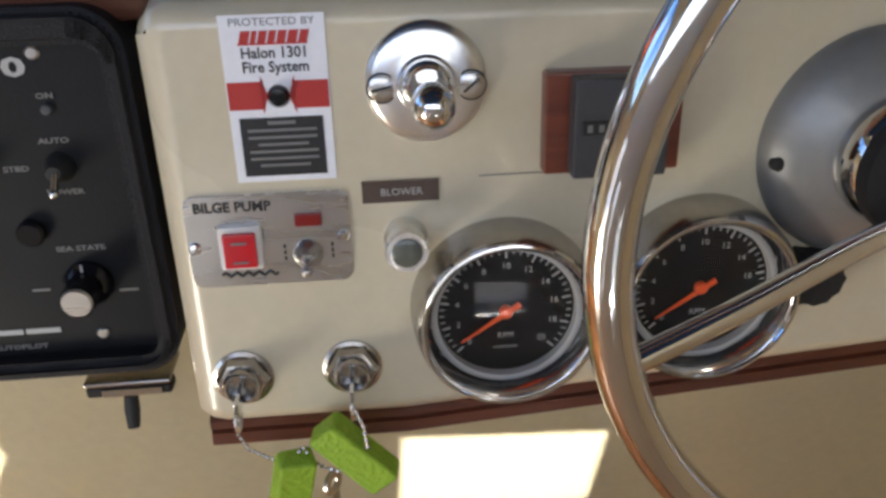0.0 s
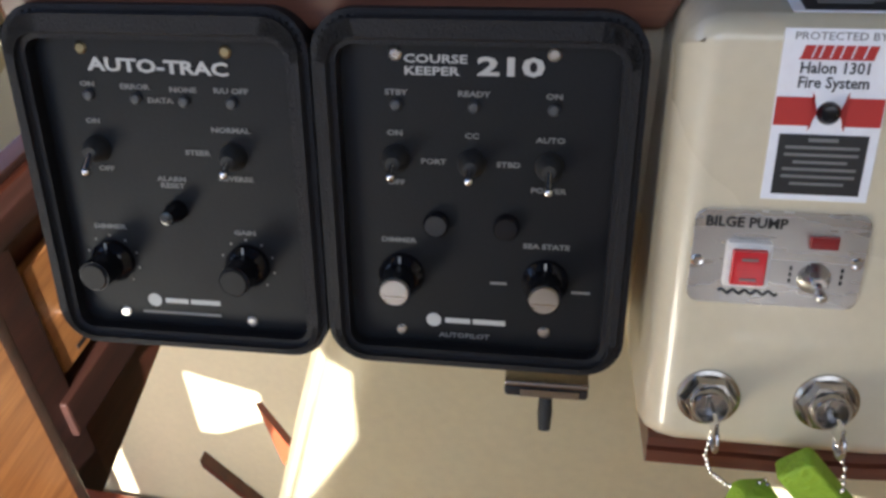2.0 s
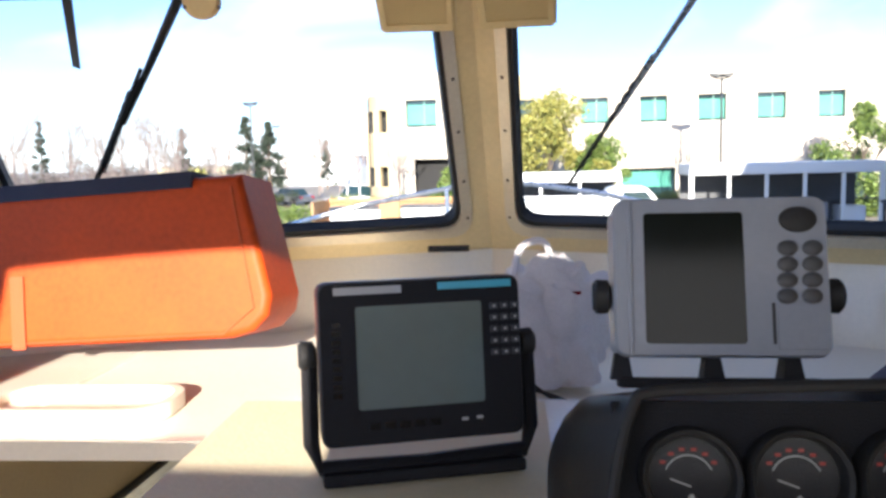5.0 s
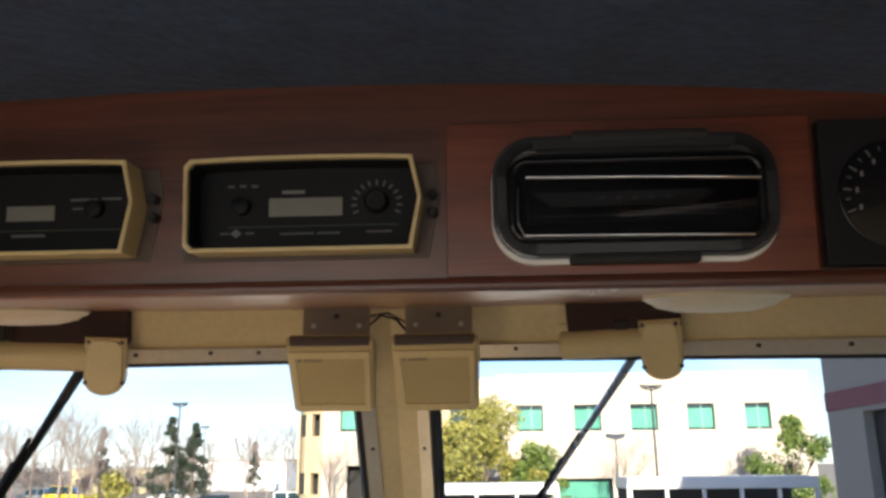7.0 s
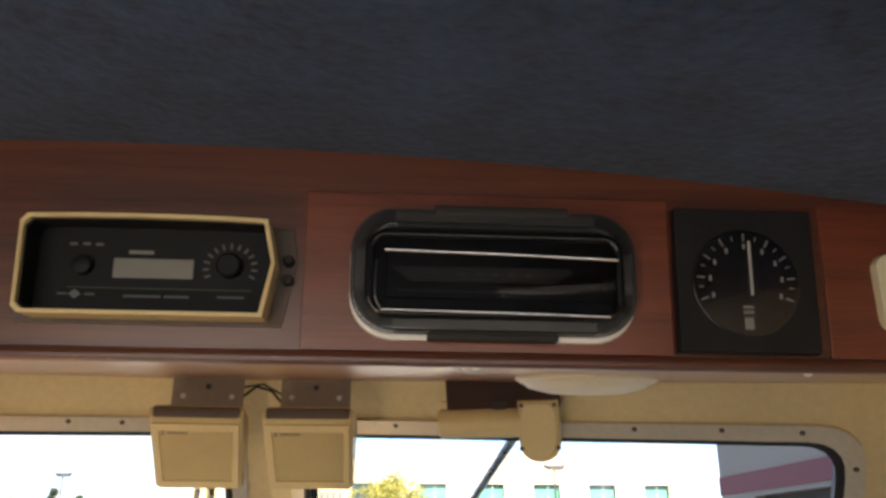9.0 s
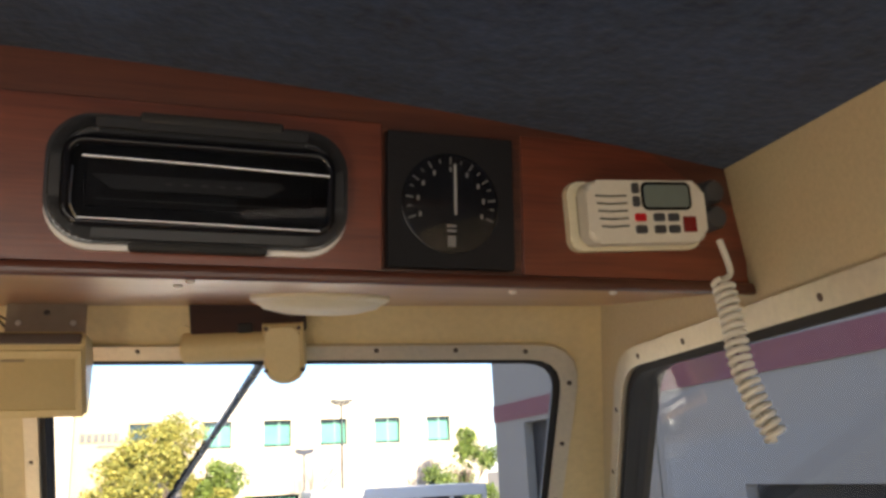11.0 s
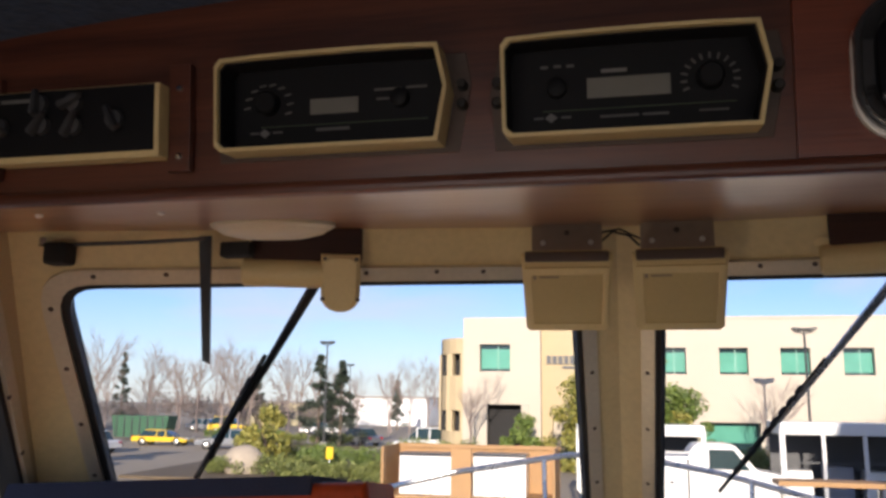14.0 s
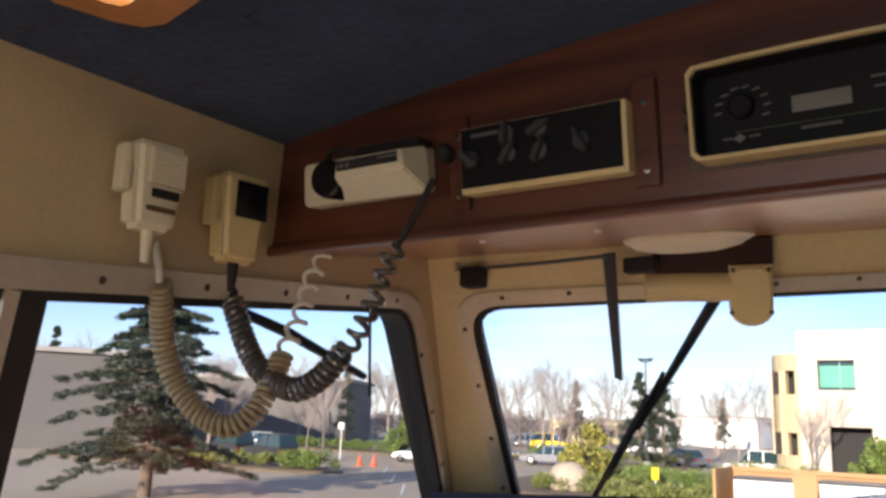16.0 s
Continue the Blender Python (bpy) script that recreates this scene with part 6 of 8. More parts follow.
def speaker(x0, x1, turn):
    """An extension speaker: an upright top band, its face sloping down and forward, hung from a steel angle."""
    w = (x1 - x0) / 2
    th = thing("extension_speaker", pose((x0 + x1) / 2, 0.400, 1.668, 0, 0, turn), "yellowed cream extension speaker on a steel bracket", "speaker", "extension speakers")
    prof = [(0.006, 0.022), (0.0, 0.013), (0.0, 0.0), (0.090, -0.094), (0.112, -0.082), (0.112, 0.0), (0.075, 0.022)]
    bm = bmesh.new()
    a, b = ([bm.verts.new((k * (w - (0.003 if z < -0.05 else 0)), y, z)) for y, z in prof] for k in (-1, 1))
    bm.faces.new(a)
    bm.faces.new(b[::-1])
    for k in range(len(prof)):
        bm.faces.new((a[k], b[k], b[(k + 1) % len(prof)], a[(k + 1) % len(prof)]))
    bmesh.ops.bevel(bm, geom=list(bm.edges), offset=0.0045, segments=2, affect="EDGES")
    part("cabinet", bm, "cream_plastic", th)
    # shaded top edge of the cream cabinet put in as a brown strip
    part("top_shade_band", box(2 * w - 0.010, 0.010, 0.016, (0, 0.0035, 0.0105), 0.003), "brown_plastic", th, "brown band along the top edge, its shade put in as colour")
    fm = basis((0, 0.045, -0.047), (1, 0, 0), (0, -0.090, 0.094))
    o = [(w - 0.005, 0.059), (-w + 0.005, 0.059), (-w + 0.007, -0.057), (w - 0.007, -0.057)]
    i = [(w - 0.014, 0.047), (-w + 0.014, 0.047), (-w + 0.016, -0.046), (w - 0.016, -0.046)]
    part("rim", ring(o, i, -0.001, 0.004), "cream_plastic", th, m=fm, smooth=False)
    bm = bmesh.new()
    for r in range(24):
        box(2 * w - 0.030, 0.0014, 0.0016, (0, 0.0445 - 0.0039 * r, 0.0012), bm=bm)
    for c in range(26):
        box(0.0012, 0.092, 0.0012, (-w + 0.017 + (2 * w - 0.034) * c / 25, 0, 0.0011), bm=bm)
    tagged(part("grille", bm, "cream_plastic", th, m=fm, smooth=False), kind="stuff")
    bars([(-w + 0.017, 0.041, 0.005, 0.007), (-w + 0.026, 0.041, 0.030, 0.0020)], "bracket_metal", th, "maker_name_bar", 0.0026, m=fm)
    br = part("bracket", box(0.112, 0.004, 0.058, (0, 0.088, 0.054), 0.001), "bracket_metal", th)
    part("bracket_shelf", box(0.112, 0.044, 0.003, (0, 0.064, 0.0240), 0.0008), "bracket_metal", br)
    for q in (-0.038, 0.0, 0.038):
        part("screw", lathe([(0.0045, 0), (0.0040, 0.002), (0, 0.003)], 12, m=Matrix.Translation((q, 0.086, 0.053 + (0.012 if q == 0 else -0.004))) @ Matrix.Rotation(math.pi / 2, 4, "X")), "white_plastic" if q else "brown_plastic", br)
    return th


speaker(-0.142, -0.006, 3)
speaker(0.022, 0.158, -2)
wires = thing("speaker_wires", None, "thin dark wires crossing behind the speakers", "wire")
part("wire", tube([(-0.030, 0.500, 1.715), (-0.006, 0.510, 1.738), (0.020, 0.506, 1.730), (0.036, 0.50, 1.712)], 0.002, 6), "black_rubber", wires)
part("wire", tube([(-0.024, 0.50, 1.735), (0.005, 0.510, 1.742), (0.040, 0.50, 1.722)], 0.0016, 6), "black_rubber", wires)

# smoked visor strip on a rod, port side
vz = thing("sun_visor_arm", None, "dark smoked strip hanging from a thin rod by the windshield", "visor")
part("strip", prism([(-0.624, 0.298, 1.705), (-0.604, 0.298, 1.705), (-0.596, 0.304, 1.512), (-0.608, 0.304, 1.516)], (0, 0.004, 0)), mat("smoked_plastic", (0.05, 0.055, 0.06), 0.3, vary=0.1, bump=0), vz)
part("rod", tube([(-0.835, 0.245, 1.686), (-0.70, 0.27, 1.692), (-0.612, 0.296, 1.700)], 0.0032, 8), "dark_grey", vz)
part("clamp", box(0.040, 0.030, 0.034, (-0.822, 0.245, 1.672), 0.006), "black_rubber", vz)
part("clamp_screw", lathe([(0.006, 0), (0.006, 0.012), (0, 0.014)], 12, (-0.848, 0.238, 1.684)), "chrome", vz)
part("hinge", box(0.05, 0.024, 0.024, (-0.575, 0.330, 1.688), 0.004), "black_rubber", vz)

# ---- port wall: microphones and their cords ----
def on_wall(name, y, z, label, category, out=0.0, group=""):
    sw_ = flank(-1)
    n = Vector((1, 0.15, -0.2)).normalized()
    m = basis(Vector(sw_(y, z)) + n * out, (0.15, 1.0, 0.0), (0, 0, 1))
    return thing(name, m, label, category, group)


def microphone(y, z, w, h, material, face, label, dark):
    th = on_wall("microphone", y, z, label, "microphone", 0.0, "wall microphones")
    part("clip", box(w * 0.5, h * 0.4, 0.012, (0, 0.01, 0.006), 0.002), "black_rubber", th)
    body = hull([(-w * 0.40, -h / 2, 0.012), (w * 0.40, -h / 2, 0.012), (w / 2, h / 2, 0.012), (-w / 2, h / 2, 0.012), (-w * 0.34, -h / 2, 0.040), (w * 0.34, -h / 2, 0.040), (w * 0.46, h / 2, 0.046), (-w * 0.46, h / 2, 0.046)], BOX_FACES)
    bmesh.ops.bevel(body, geom=list(body.edges), offset=0.006, segments=3, affect="EDGES")
    part("body", body, material, th)
    part("talk_bar", box(0.010, h * 0.55, 0.020, (-w / 2 - 0.002, h * 0.16, 0.028), 0.003), material, th)
    part("grille", box(w * 0.62, h * 0.42, 0.003, (0.004, h * 0.20, 0.0465), 0.001), face, th)
    if not dark:
        bm = bmesh.new()
        for k in range(9):
            box(w * 0.56, 0.0012, 0.0015, (0.004, h * 0.36 - 0.0042 * k, 0.0485), bm=bm)
        part("grille_relief", bm, "cream_light", th, smooth=False)
        part("switch_plate", box(w * 0.46, 0.009, 0.003, (0.004, -h * 0.10, 0.0455), 0.001), "print_black", th)
        bars([(-w * 0.22, -h * 0.28, w * 0.5, 0.005)], "brass", th, "maker_name_bar", m=Matrix.Translation((0, 0, 0.0440)))
    part("strain_relief", cyl(0.006, 0.03, (0, 0, 0), 12, 0.004, m=Matrix.Translation((0, -h / 2, 0.026)) @ Matrix.Rotation(math.pi / 2, 4, "X")), "black_rubber" if dark else "cream_light", th)
    return th


microphone(-0.390, 1.6530, 0.058, 0.082, "cream_light", "cream_light", "white hand microphone clipped on the cream wall", False)
microphone(-0.268, 1.6510, 0.062, 0.094, "cream_plastic", "black_gloss", "yellowed hand microphone with a black grille on the wall", True)


def coil(pts, radius, pitch, r, bm=None, seg=7, step=14):
    """A coiled cord round a curve."""
    base = smooth_path(pts, 24)
    lens = [0.0]
    for a, b in zip(base, base[1:]):
        lens.append(lens[-1] + (b - a).length)
    turns = lens[-1] / pitch
    n = int(turns * step)
    line, j, up = [], 0, None
    for k in range(n + 1):
        s = lens[-1] * k / n
        while j < len(base) - 2 and lens[j + 1] < s:
            j += 1
        p = base[j].lerp(base[j + 1], (s - lens[j]) / max(1e-6, lens[j + 1] - lens[j]))
        d = (base[j + 1] - base[j]).normalized()
        if up is None:
            up = d.orthogonal().normalized()
        up = (up - d * up.dot(d)).normalized()
        a = 2 * math.pi * turns * k / n
        line.append(p + radius * (math.cos(a) * up + math.sin(a) * d.cross(up)))
    return tube(line, r, seg, bm=bm)


M["cord_tan"] = mat("tan_cord", (0.36, 0.28, 0.16), 0.45, vary=0.08, bump=0.02)
M["cord_grey"] = mat("grey_cord", (0.085, 0.078, 0.068), 0.22, vary=0.08, bump=0.02, coat=0.6)
M["cord_white"] = mat("white_cord", (0.66, 0.62, 0.52), 0.4, vary=0.06, bump=0.02)
cd = thing("coiled_cord", None, "tan coiled microphone cord hanging in a loop", "cord")
part("lead", tube(smooth_path([(-0.830, -0.355, 1.630), (-0.821, -0.350, 1.590), (-0.823, -0.345, 1.574)]), 0.0042, 8), "cord_white", cd)
part("coil", coil([(-0.823, -0.345, 1.574), (-0.837, -0.329, 1.548), (-0.848, -0.314, 1.515), (-0.844, -0.298, 1.479), (-0.823, -0.282, 1.448), (-0.797, -0.267, 1.435), (-0.778, -0.251, 1.447), (-0.770, -0.236, 1.479), (-0.771, -0.220, 1.510)], 0.0098, 0.0068, 0.0030), "cord_tan", cd)
part("stretched_coil", coil([(-0.771, -0.220, 1.510), (-0.774, -0.203, 1.536), (-0.778, -0.185, 1.570), (-0.785, -0.167, 1.605), (-0.783, -0.150, 1.631)], 0.0090, 0.0240, 0.0026), "cord_white", cd, "pale stretched end of the coil")
cd = thing("coiled_cord", None, "dark grey coiled microphone cord with a black lead", "cord")
part("lead", tube(smooth_path([(-0.857, -0.235, 1.614), (-0.848, -0.235, 1.592), (-0.841, -0.235, 1.573)]), [0.0055] * 13 + [0.008] * 12, 8), "black_rubber", cd)
part("coil", coil([(-0.841, -0.235, 1.573), (-0.827, -0.235, 1.547), (-0.807, -0.235, 1.515), (-0.779, -0.235, 1.488), (-0.737, -0.235, 1.474), (-0.703, -0.235, 1.485), (-0.675, -0.235, 1.509)], 0.0100, 0.0078, 0.0034), "cord_grey", cd)
part("stretched_coil", coil([(-0.675, -0.235, 1.509), (-0.657, -0.235, 1.528), (-0.646, -0.235, 1.546), (-0.634, -0.235, 1.570), (-0.624, -0.235, 1.595), (-0.613, -0.235, 1.612)], 0.0085, 0.0165, 0.0032), "cord_grey", cd)
part("straight_lead", tube(smooth_path([(-0.613, -0.235, 1.612), (-0.601, -0.232, 1.633), (-0.587, -0.228, 1.661), (-0.578, -0.225, 1.679)]), 0.0034, 8), "black_rubber", cd)
cd = thing("coiled_cord", None, "white coiled cord hanging from the VHF radio", "cord")
part("lead", tube(smooth_path([(0.776, -0.225, 1.674), (0.781, -0.228, 1.642), (0.767, -0.230, 1.631)]), 0.0032, 8), "cord_white", cd)
part("coil", coil([(0.769, -0.230, 1.631), (0.767, -0.238, 1.593), (0.765, -0.245, 1.550), (0.770, -0.253, 1.514), (0.779, -0.260, 1.484)], 0.0085, 0.0078, 0.0030), "cord_white", cd)

# ceiling lamp by the port wall
lp = thing("ceiling_lamp", pose(-0.618, -0.578, ceil_z(0.618, -0.578) - 0.001, 0, 5, -16), "square wooden ceiling lamp with a glowing lens", "ceiling lamp")
part("wood_frame", ring(rounded(0.15, 0.14, 0.03, 2), rounded(0.085, 0.075, 0.012, 2), -0.012, 0.02), "teak", lp)
glow = bpy.data.materials.new("lamp_lens")
glow.use_nodes = True
gb = glow.node_tree.nodes["Principled BSDF"]
gb.inputs["Base Color"].default_value = (0.9, 0.8, 0.55, 1)
gb.inputs["Emission Color"].default_value = (1.0, 0.82, 0.5, 1)
gb.inputs["Emission Strength"].default_value = 1.2
part("lens", slab(rounded(0.09, 0.08, 0.012, 3), -0.006, 0.004), glow, lp)
tr = thing("ceiling_trim", pose(0.60, -0.612, ceil_z(0.60, -0.612) - 0.001, 0, -4, 5), "mahogany trim strip on the headliner", "trim")
part("strip", box(0.50, 0.13, 0.014, (0.0, 0, 0), 0.004), "mahogany_panel", tr)
for x in (-0.21, -0.09, 0.09, 0.21):
    part("screw", lathe([(0.004, 0), (0.0038, -0.0085), (0, -0.0095)], 12, (x, 0.045, 0)), "chrome", tr)

# ---- shelf under the windshield, port side ----
ob = thing("orange_life_vest_bag", pose(-0.668, 0.392, 0.946, -7, -2.6, 0), "orange vinyl bag with straps under a navy cover", "bag")
bm = bmesh.new()
out = [(-0.300, 0.078), (-0.325, 0.105), (-0.305, 0.355), (0.300, 0.362), (0.345, 0.150), (0.338, 0.115), (0.310, 0.088), (0.270, 0.078)]
slab(out, -0.16, 0.0, bm, bevel=0.016)
part("body", bm, "orange", ob, m=Matrix.Translation((0, -0.02, 0.02)) @ Matrix.Rotation(math.pi / 2, 4, "X"))
M["orange_strap"] = mat("orange_webbing", (0.36, 0.06, 0.012), 0.7, vary=0.15, grain=500, bump=0.3)
part("strap", box(0.026, 0.004, 0.130, (-0.120, -0.023, 0.160), 0.001), "orange_strap", ob)
part("seam", tube([(-0.29, -0.021, 0.105), (0.26, -0.021, 0.108), (0.315, -0.021, 0.150), (0.285, -0.021, 0.36)], 0.0022, 6), "orange_strap", ob)
cover = hull([(-0.325, -0.028, 0.356), (0.215, -0.028, 0.362), (0.215, 0.150, 0.378), (-0.325, 0.150, 0.372), (-0.325, -0.020, 0.386), (0.215, -0.020, 0.392), (0.215, 0.150, 0.392), (-0.325, 0.150, 0.386)], BOX_FACES)
part("cover", cover, "navy", ob, "navy cloth cover folded over the top")
part("cover_end", box(0.090, 0.14, 0.014, (0.256, 0.06, 0.374), 0.005), "brown_plastic", ob, "dark brown end of the cover")
ty = thing("white_tray", pose(-0.620, 0.290, 0.972, 0, 0, 3), "shallow white tray with rounded ends on the shelf", "tray")
part("rim", ring(rounded(0.315, 0.16, 0.06, 6), rounded(0.285, 0.13, 0.05, 6), -0.014, 0.010), "gelcoat_white", ty)
part("pan", slab(rounded(0.29, 0.135, 0.05, 6), -0.014, -0.006), "gelcoat", ty)
bg_ = thing("plastic_bag", pose(0.150, 0.43, 0.975, 0, 0, 20), "crumpled white plastic bag on the shelf", "bag")
bm = bmesh.new()
bmesh.ops.create_icosphere(bm, subdivisions=5, radius=0.085)
for v in bm.verts:
    fold = abs(noise.noise(v.co * 16)) + 0.5 * abs(noise.noise(v.co * 38 + Vector((3, 1, 0)))) + 0.25 * abs(noise.noise(v.co * 80))
    v.co *= 0.80 + 0.55 * fold
    v.co.x *= 1.05 + 2.0 * max(0.0, v.co.z)
    v.co.y *= 0.6
    v.co.z = max(v.co.z * 1.55 + 0.085, 0.0)
film = part("film", bm, "bag_film", bg_)
part("handle", tube(smooth_path([(-0.075, 0, 0.185), (-0.060, -0.010, 0.235), (-0.020, -0.008, 0.240), (0.0, 0, 0.190)], 6), 0.006, 6), "bag_film", bg_)
bars([(0.010, 0.160, 0.016, 0.007)], "dark_red", bg_, "printed_mark", m=Matrix.Translation((0, -0.052, 0)) @ Matrix.Rotation(math.pi / 2, 4, "X"))
cb = thing("loose_cables", None, "tangle of black cables on the shelf behind the displays", "cable")
for k in range(4):
    pts = [(0.16 + 0.02 * k, -0.02 + 0.03 * k, 0.99), (0.11 - 0.01 * k, 0.06, 1.03 + 0.03 * (k % 2)), (0.08, 0.13 + 0.02 * k, 1.08 - 0.02 * k), (0.13, 0.18, 1.03), (0.20 + 0.03 * k, 0.12 - 0.02 * k, 0.995)]
    part("cable", tube(smooth_path(pts, 8), 0.0028, 6), "black_rubber", cb)
nv = thing("navy_pouch", pose(0.520, -0.10, 0.985, 0, 0, 10), "navy blue cloth pouch beside the gauge pod", "pouch")
bm = bmesh.new()
bmesh.ops.create_icosphere(bm, subdivisions=3, radius=0.07)
for v in bm.verts:
    v.co *= 1 + 0.25 * noise.noise(v.co * 18)
    v.co.z = max(v.co.z + 0.05, 0) * 1.5
part("cloth", bm, "navy", nv)
vt = thing("shelf_vent", pose(-0.10, 1.03, 1.150, 20, 0, 8), "small dark vent under the windshield", "vent")
part("grille", box(0.10, 0.02, 0.010, (0, -0.02, 0), 0.003), "black_rubber", vt)

# ---- companionway recess on the port side ----
rec = part("wall_recess", prism([(-0.745, -0.75, 0.690), (-0.745, 1.0, 0.690), (-0.725, 1.0, 0.955), (-0.725, -0.75, 0.955)], (-0.03, 0, 0)), "vinyl_beige")
tagged(rec, "cream vinyl panel above the low side window", "wall", kind="structure")
lip = part("trim_recess", box(0.020, 1.75, 0.014, (-0.742, 0.125, 0.684), 0.004), "black_rubber")
tagged(lip, "dark edge trim over the low window", "trim", kind="structure")
low = thing("window_5", None, "low side window looking down on the yard", "window", kind="structure")
pn2 = part("pane", box(0.004, 1.75, 0.175, (-0.760, 0.125, 0.603)), "pane", low, smooth=False)
pn2.visible_shadow = False
for y in (0.205, 0.330, -0.35):
    part("post", box(0.014, 0.014, 0.180, (-0.752, y, 0.603), 0.003), "dark_grey", low)
part("sill", box(0.040, 1.75, 0.016, (-0.740, 0.125, 0.508), 0.004), "mahogany_dark", low)
co2 = part("trim_coaming", box(0.30, 1.75, 0.022, (-0.865, 0.125, 0.956), 0.006), "gelcoat_white")
tagged(co2, "white coaming along the port side", "trim", kind="structure")
hkk = thing("wall_hook", pose(-0.728, 0.105, 0.795, 0, 90, 0), "white plastic wall hook with a dark screw", "hook")
part("plate", slab(rounded(0.085, 0.036, 0.006, 4), 0, 0.012, bevel=0.003), "white_plastic", hkk)
part("prong", box(0.016, 0.020, 0.024, (0.022, 0, 0.018), 0.004), "white_plastic", hkk)
screw(hkk, 0.022, -0.012, 0.012, 0.004, "brown_plastic")
cabn = thing("drawer_cabinet", None, "mahogany cabinet with a drawer under the low window", "cabinet")
part("carcase", prism([(-0.70, -0.12, -0.35), (-0.70, 0.95, -0.35), (-0.72, 0.95, 0.50), (-0.72, -0.12, 0.50)], (-0.03, 0, 0)), "mahogany_y", cabn)
part("top_rail", box(0.05, 1.07, 0.050, (-0.708, 0.415, 0.465), 0.008), "mahogany_dark", cabn)
part("stile", box(0.034, 0.085, 0.86, (-0.704, -0.122, 0.035), 0.006), "mahogany_dark", cabn)
part("bottom_rail", box(0.050, 1.07, 0.090, (-0.699, 0.415, 0.075), 0.008), "mahogany_dark", cabn)
dw = part("drawer", box(0.020, 0.38, 0.235, (-0.700, 0.117, 0.262), 0.006), "teak", cabn, "lighter teak drawer front")
part("drawer_knob", lathe([(0.0045, 0), (0.0045, 0.012), (0.0100, 0.018), (0.0090, 0.025), (0, 0.027)], 18, m=Matrix.Translation((-0.690, -0.030, 0.256)) @ Matrix.Rotation(math.pi / 2, 4, "Y")), "chrome", dw)
part("finger_slot", box(0.002, 0.085, 0.009, (-0.6895, 0.015, 0.166)), "print_black", dw)
td = thing("teak_door", pose(-0.560, -0.458, 0.335, 0, 0, 0), "open teak companionway door with a darker frame", "door")
part("panel", box(0.020, 0.33, 0.62, (0.002, 0, 0), 0.002), "teak", td)
for y in (-0.165, 0.172):
    part("stile", box(0.026, 0.022, 0.66, (0, y, 0), 0.004), "mahogany_dark", td)
for z in (-0.33, 0.33):
    part("door_rail", box(0.026, 0.36, 0.040, (0, 0, z), 0.004), "mahogany_dark", td)
M["orange_flap"] = mat("orange_red_vinyl", (0.50, 0.13, 0.05), 0.5, vary=0.1, grain=200, bump=0.1)
fd = thing("well_fiddle", None, "small mahogany fiddle strip inside the well", "fiddle")
part("strip", prism([(-0.376, -0.222, 0.156), (-0.296, -0.222, 0.052), (-0.296, -0.222, 0.069), (-0.376, -0.222, 0.173)], (0, 0.02, 0)), "mahogany", fd)
tp = thing("well_flap", None, "orange-red triangular flap of vinyl at the console corner", "flap")
part("vinyl", prism([(-0.190, -0.35, 0.495), (-0.100, -0.46, 0.573), (-0.112, -0.46, 0.549), (-0.178, -0.35, 0.435)], (0.006, 0.004, 0)), "orange_flap", tp)
ls = thing("well_ledge", None, "mahogany ledge at the foot of the well", "ledge")
part("plank", box(0.46, 0.16, 0.030, (-0.40, -0.290, 0.010), 0.005), "mahogany_panel", ls)

# ---- outside: the yard, the road and the buildings beyond ----
GZ = -1.95
M["asphalt"] = mat("worn_asphalt", (0.36, 0.295, 0.215), 0.9, vary=0.20, scale=0.12, grain=6, bump=0.3)
M["concrete"] = mat("pale_concrete", (0.38, 0.36, 0.33), 0.9, vary=0.12, scale=0.6, grain=14, bump=0.2)
M["concrete_wall"] = mat("cream_tilt_up_concrete", (0.56, 0.49, 0.40), 0.85, vary=0.05, scale=0.3, grain=8, bump=0.05)
M["tan_wall"] = mat("tan_concrete", (0.52, 0.41, 0.25), 0.85, vary=0.06, scale=0.3, grain=8, bump=0.05)
M["grey_wall"] = mat("grey_painted_concrete", (0.220, 0.205, 0.185), 0.85, vary=0.07, scale=0.4, grain=10, bump=0.08)
M["far_grey"] = mat("grey_stucco", (0.36, 0.34, 0.32), 0.9, vary=0.08, scale=0.3, grain=5, bump=0.05)
M["maroon"] = mat("maroon_paint", (0.145, 0.034, 0.046), 0.7, vary=0.08, scale=1, grain=20)
# near-black that puts in the shade inside building openings
M["shade_black"] = mat("interior_shade_black", (0.018, 0.017, 0.017), 0.8, vary=0.2, scale=1)
M["green_glass"] = mat("green_tinted_glazing", (0.10, 0.36, 0.27), 0.12, vary=0.12, scale=0.5, grain=2, bump=0, coat=0.5)
M["brown_stucco"] = mat("brown_stucco", (0.15, 0.138, 0.13), 0.9, vary=0.1, scale=0.3, grain=5, bump=0.05)
M["cream_wall"] = mat("cream_shop_wall", (0.55, 0.48, 0.30), 0.9, vary=0.1, scale=0.3, grain=5, bump=0.05)
M["dark_glass"] = mat("dark_glazing", (0.02, 0.045, 0.05), 0.08, vary=0.1, scale=0.5, bump=0, coat=0.5)
M["white_paint"] = mat("white_vehicle_paint", (0.78, 0.78, 0.77), 0.35, vary=0.04, scale=1.5, grain=20, bump=0.01, coat=0.4)
M["yellow_paint"] = mat("yellow_car_paint", (0.75, 0.50, 0.02), 0.3, vary=0.04, bump=0, coat=0.6)
M["silver_paint"] = mat("grey_car_paint", (0.16, 0.17, 0.19), 0.3, 0.3, vary=0.04, bump=0, coat=0.6)
M["dark_paint"] = mat("dark_car_paint", (0.03, 0.033, 0.04), 0.3, vary=0.04, bump=0, coat=0.6)
M["plywood"] = mat("plywood_sides", (0.42, 0.24, 0.11), 0.7, vary=0.15, scale=2, grain=20, bump=0.1)
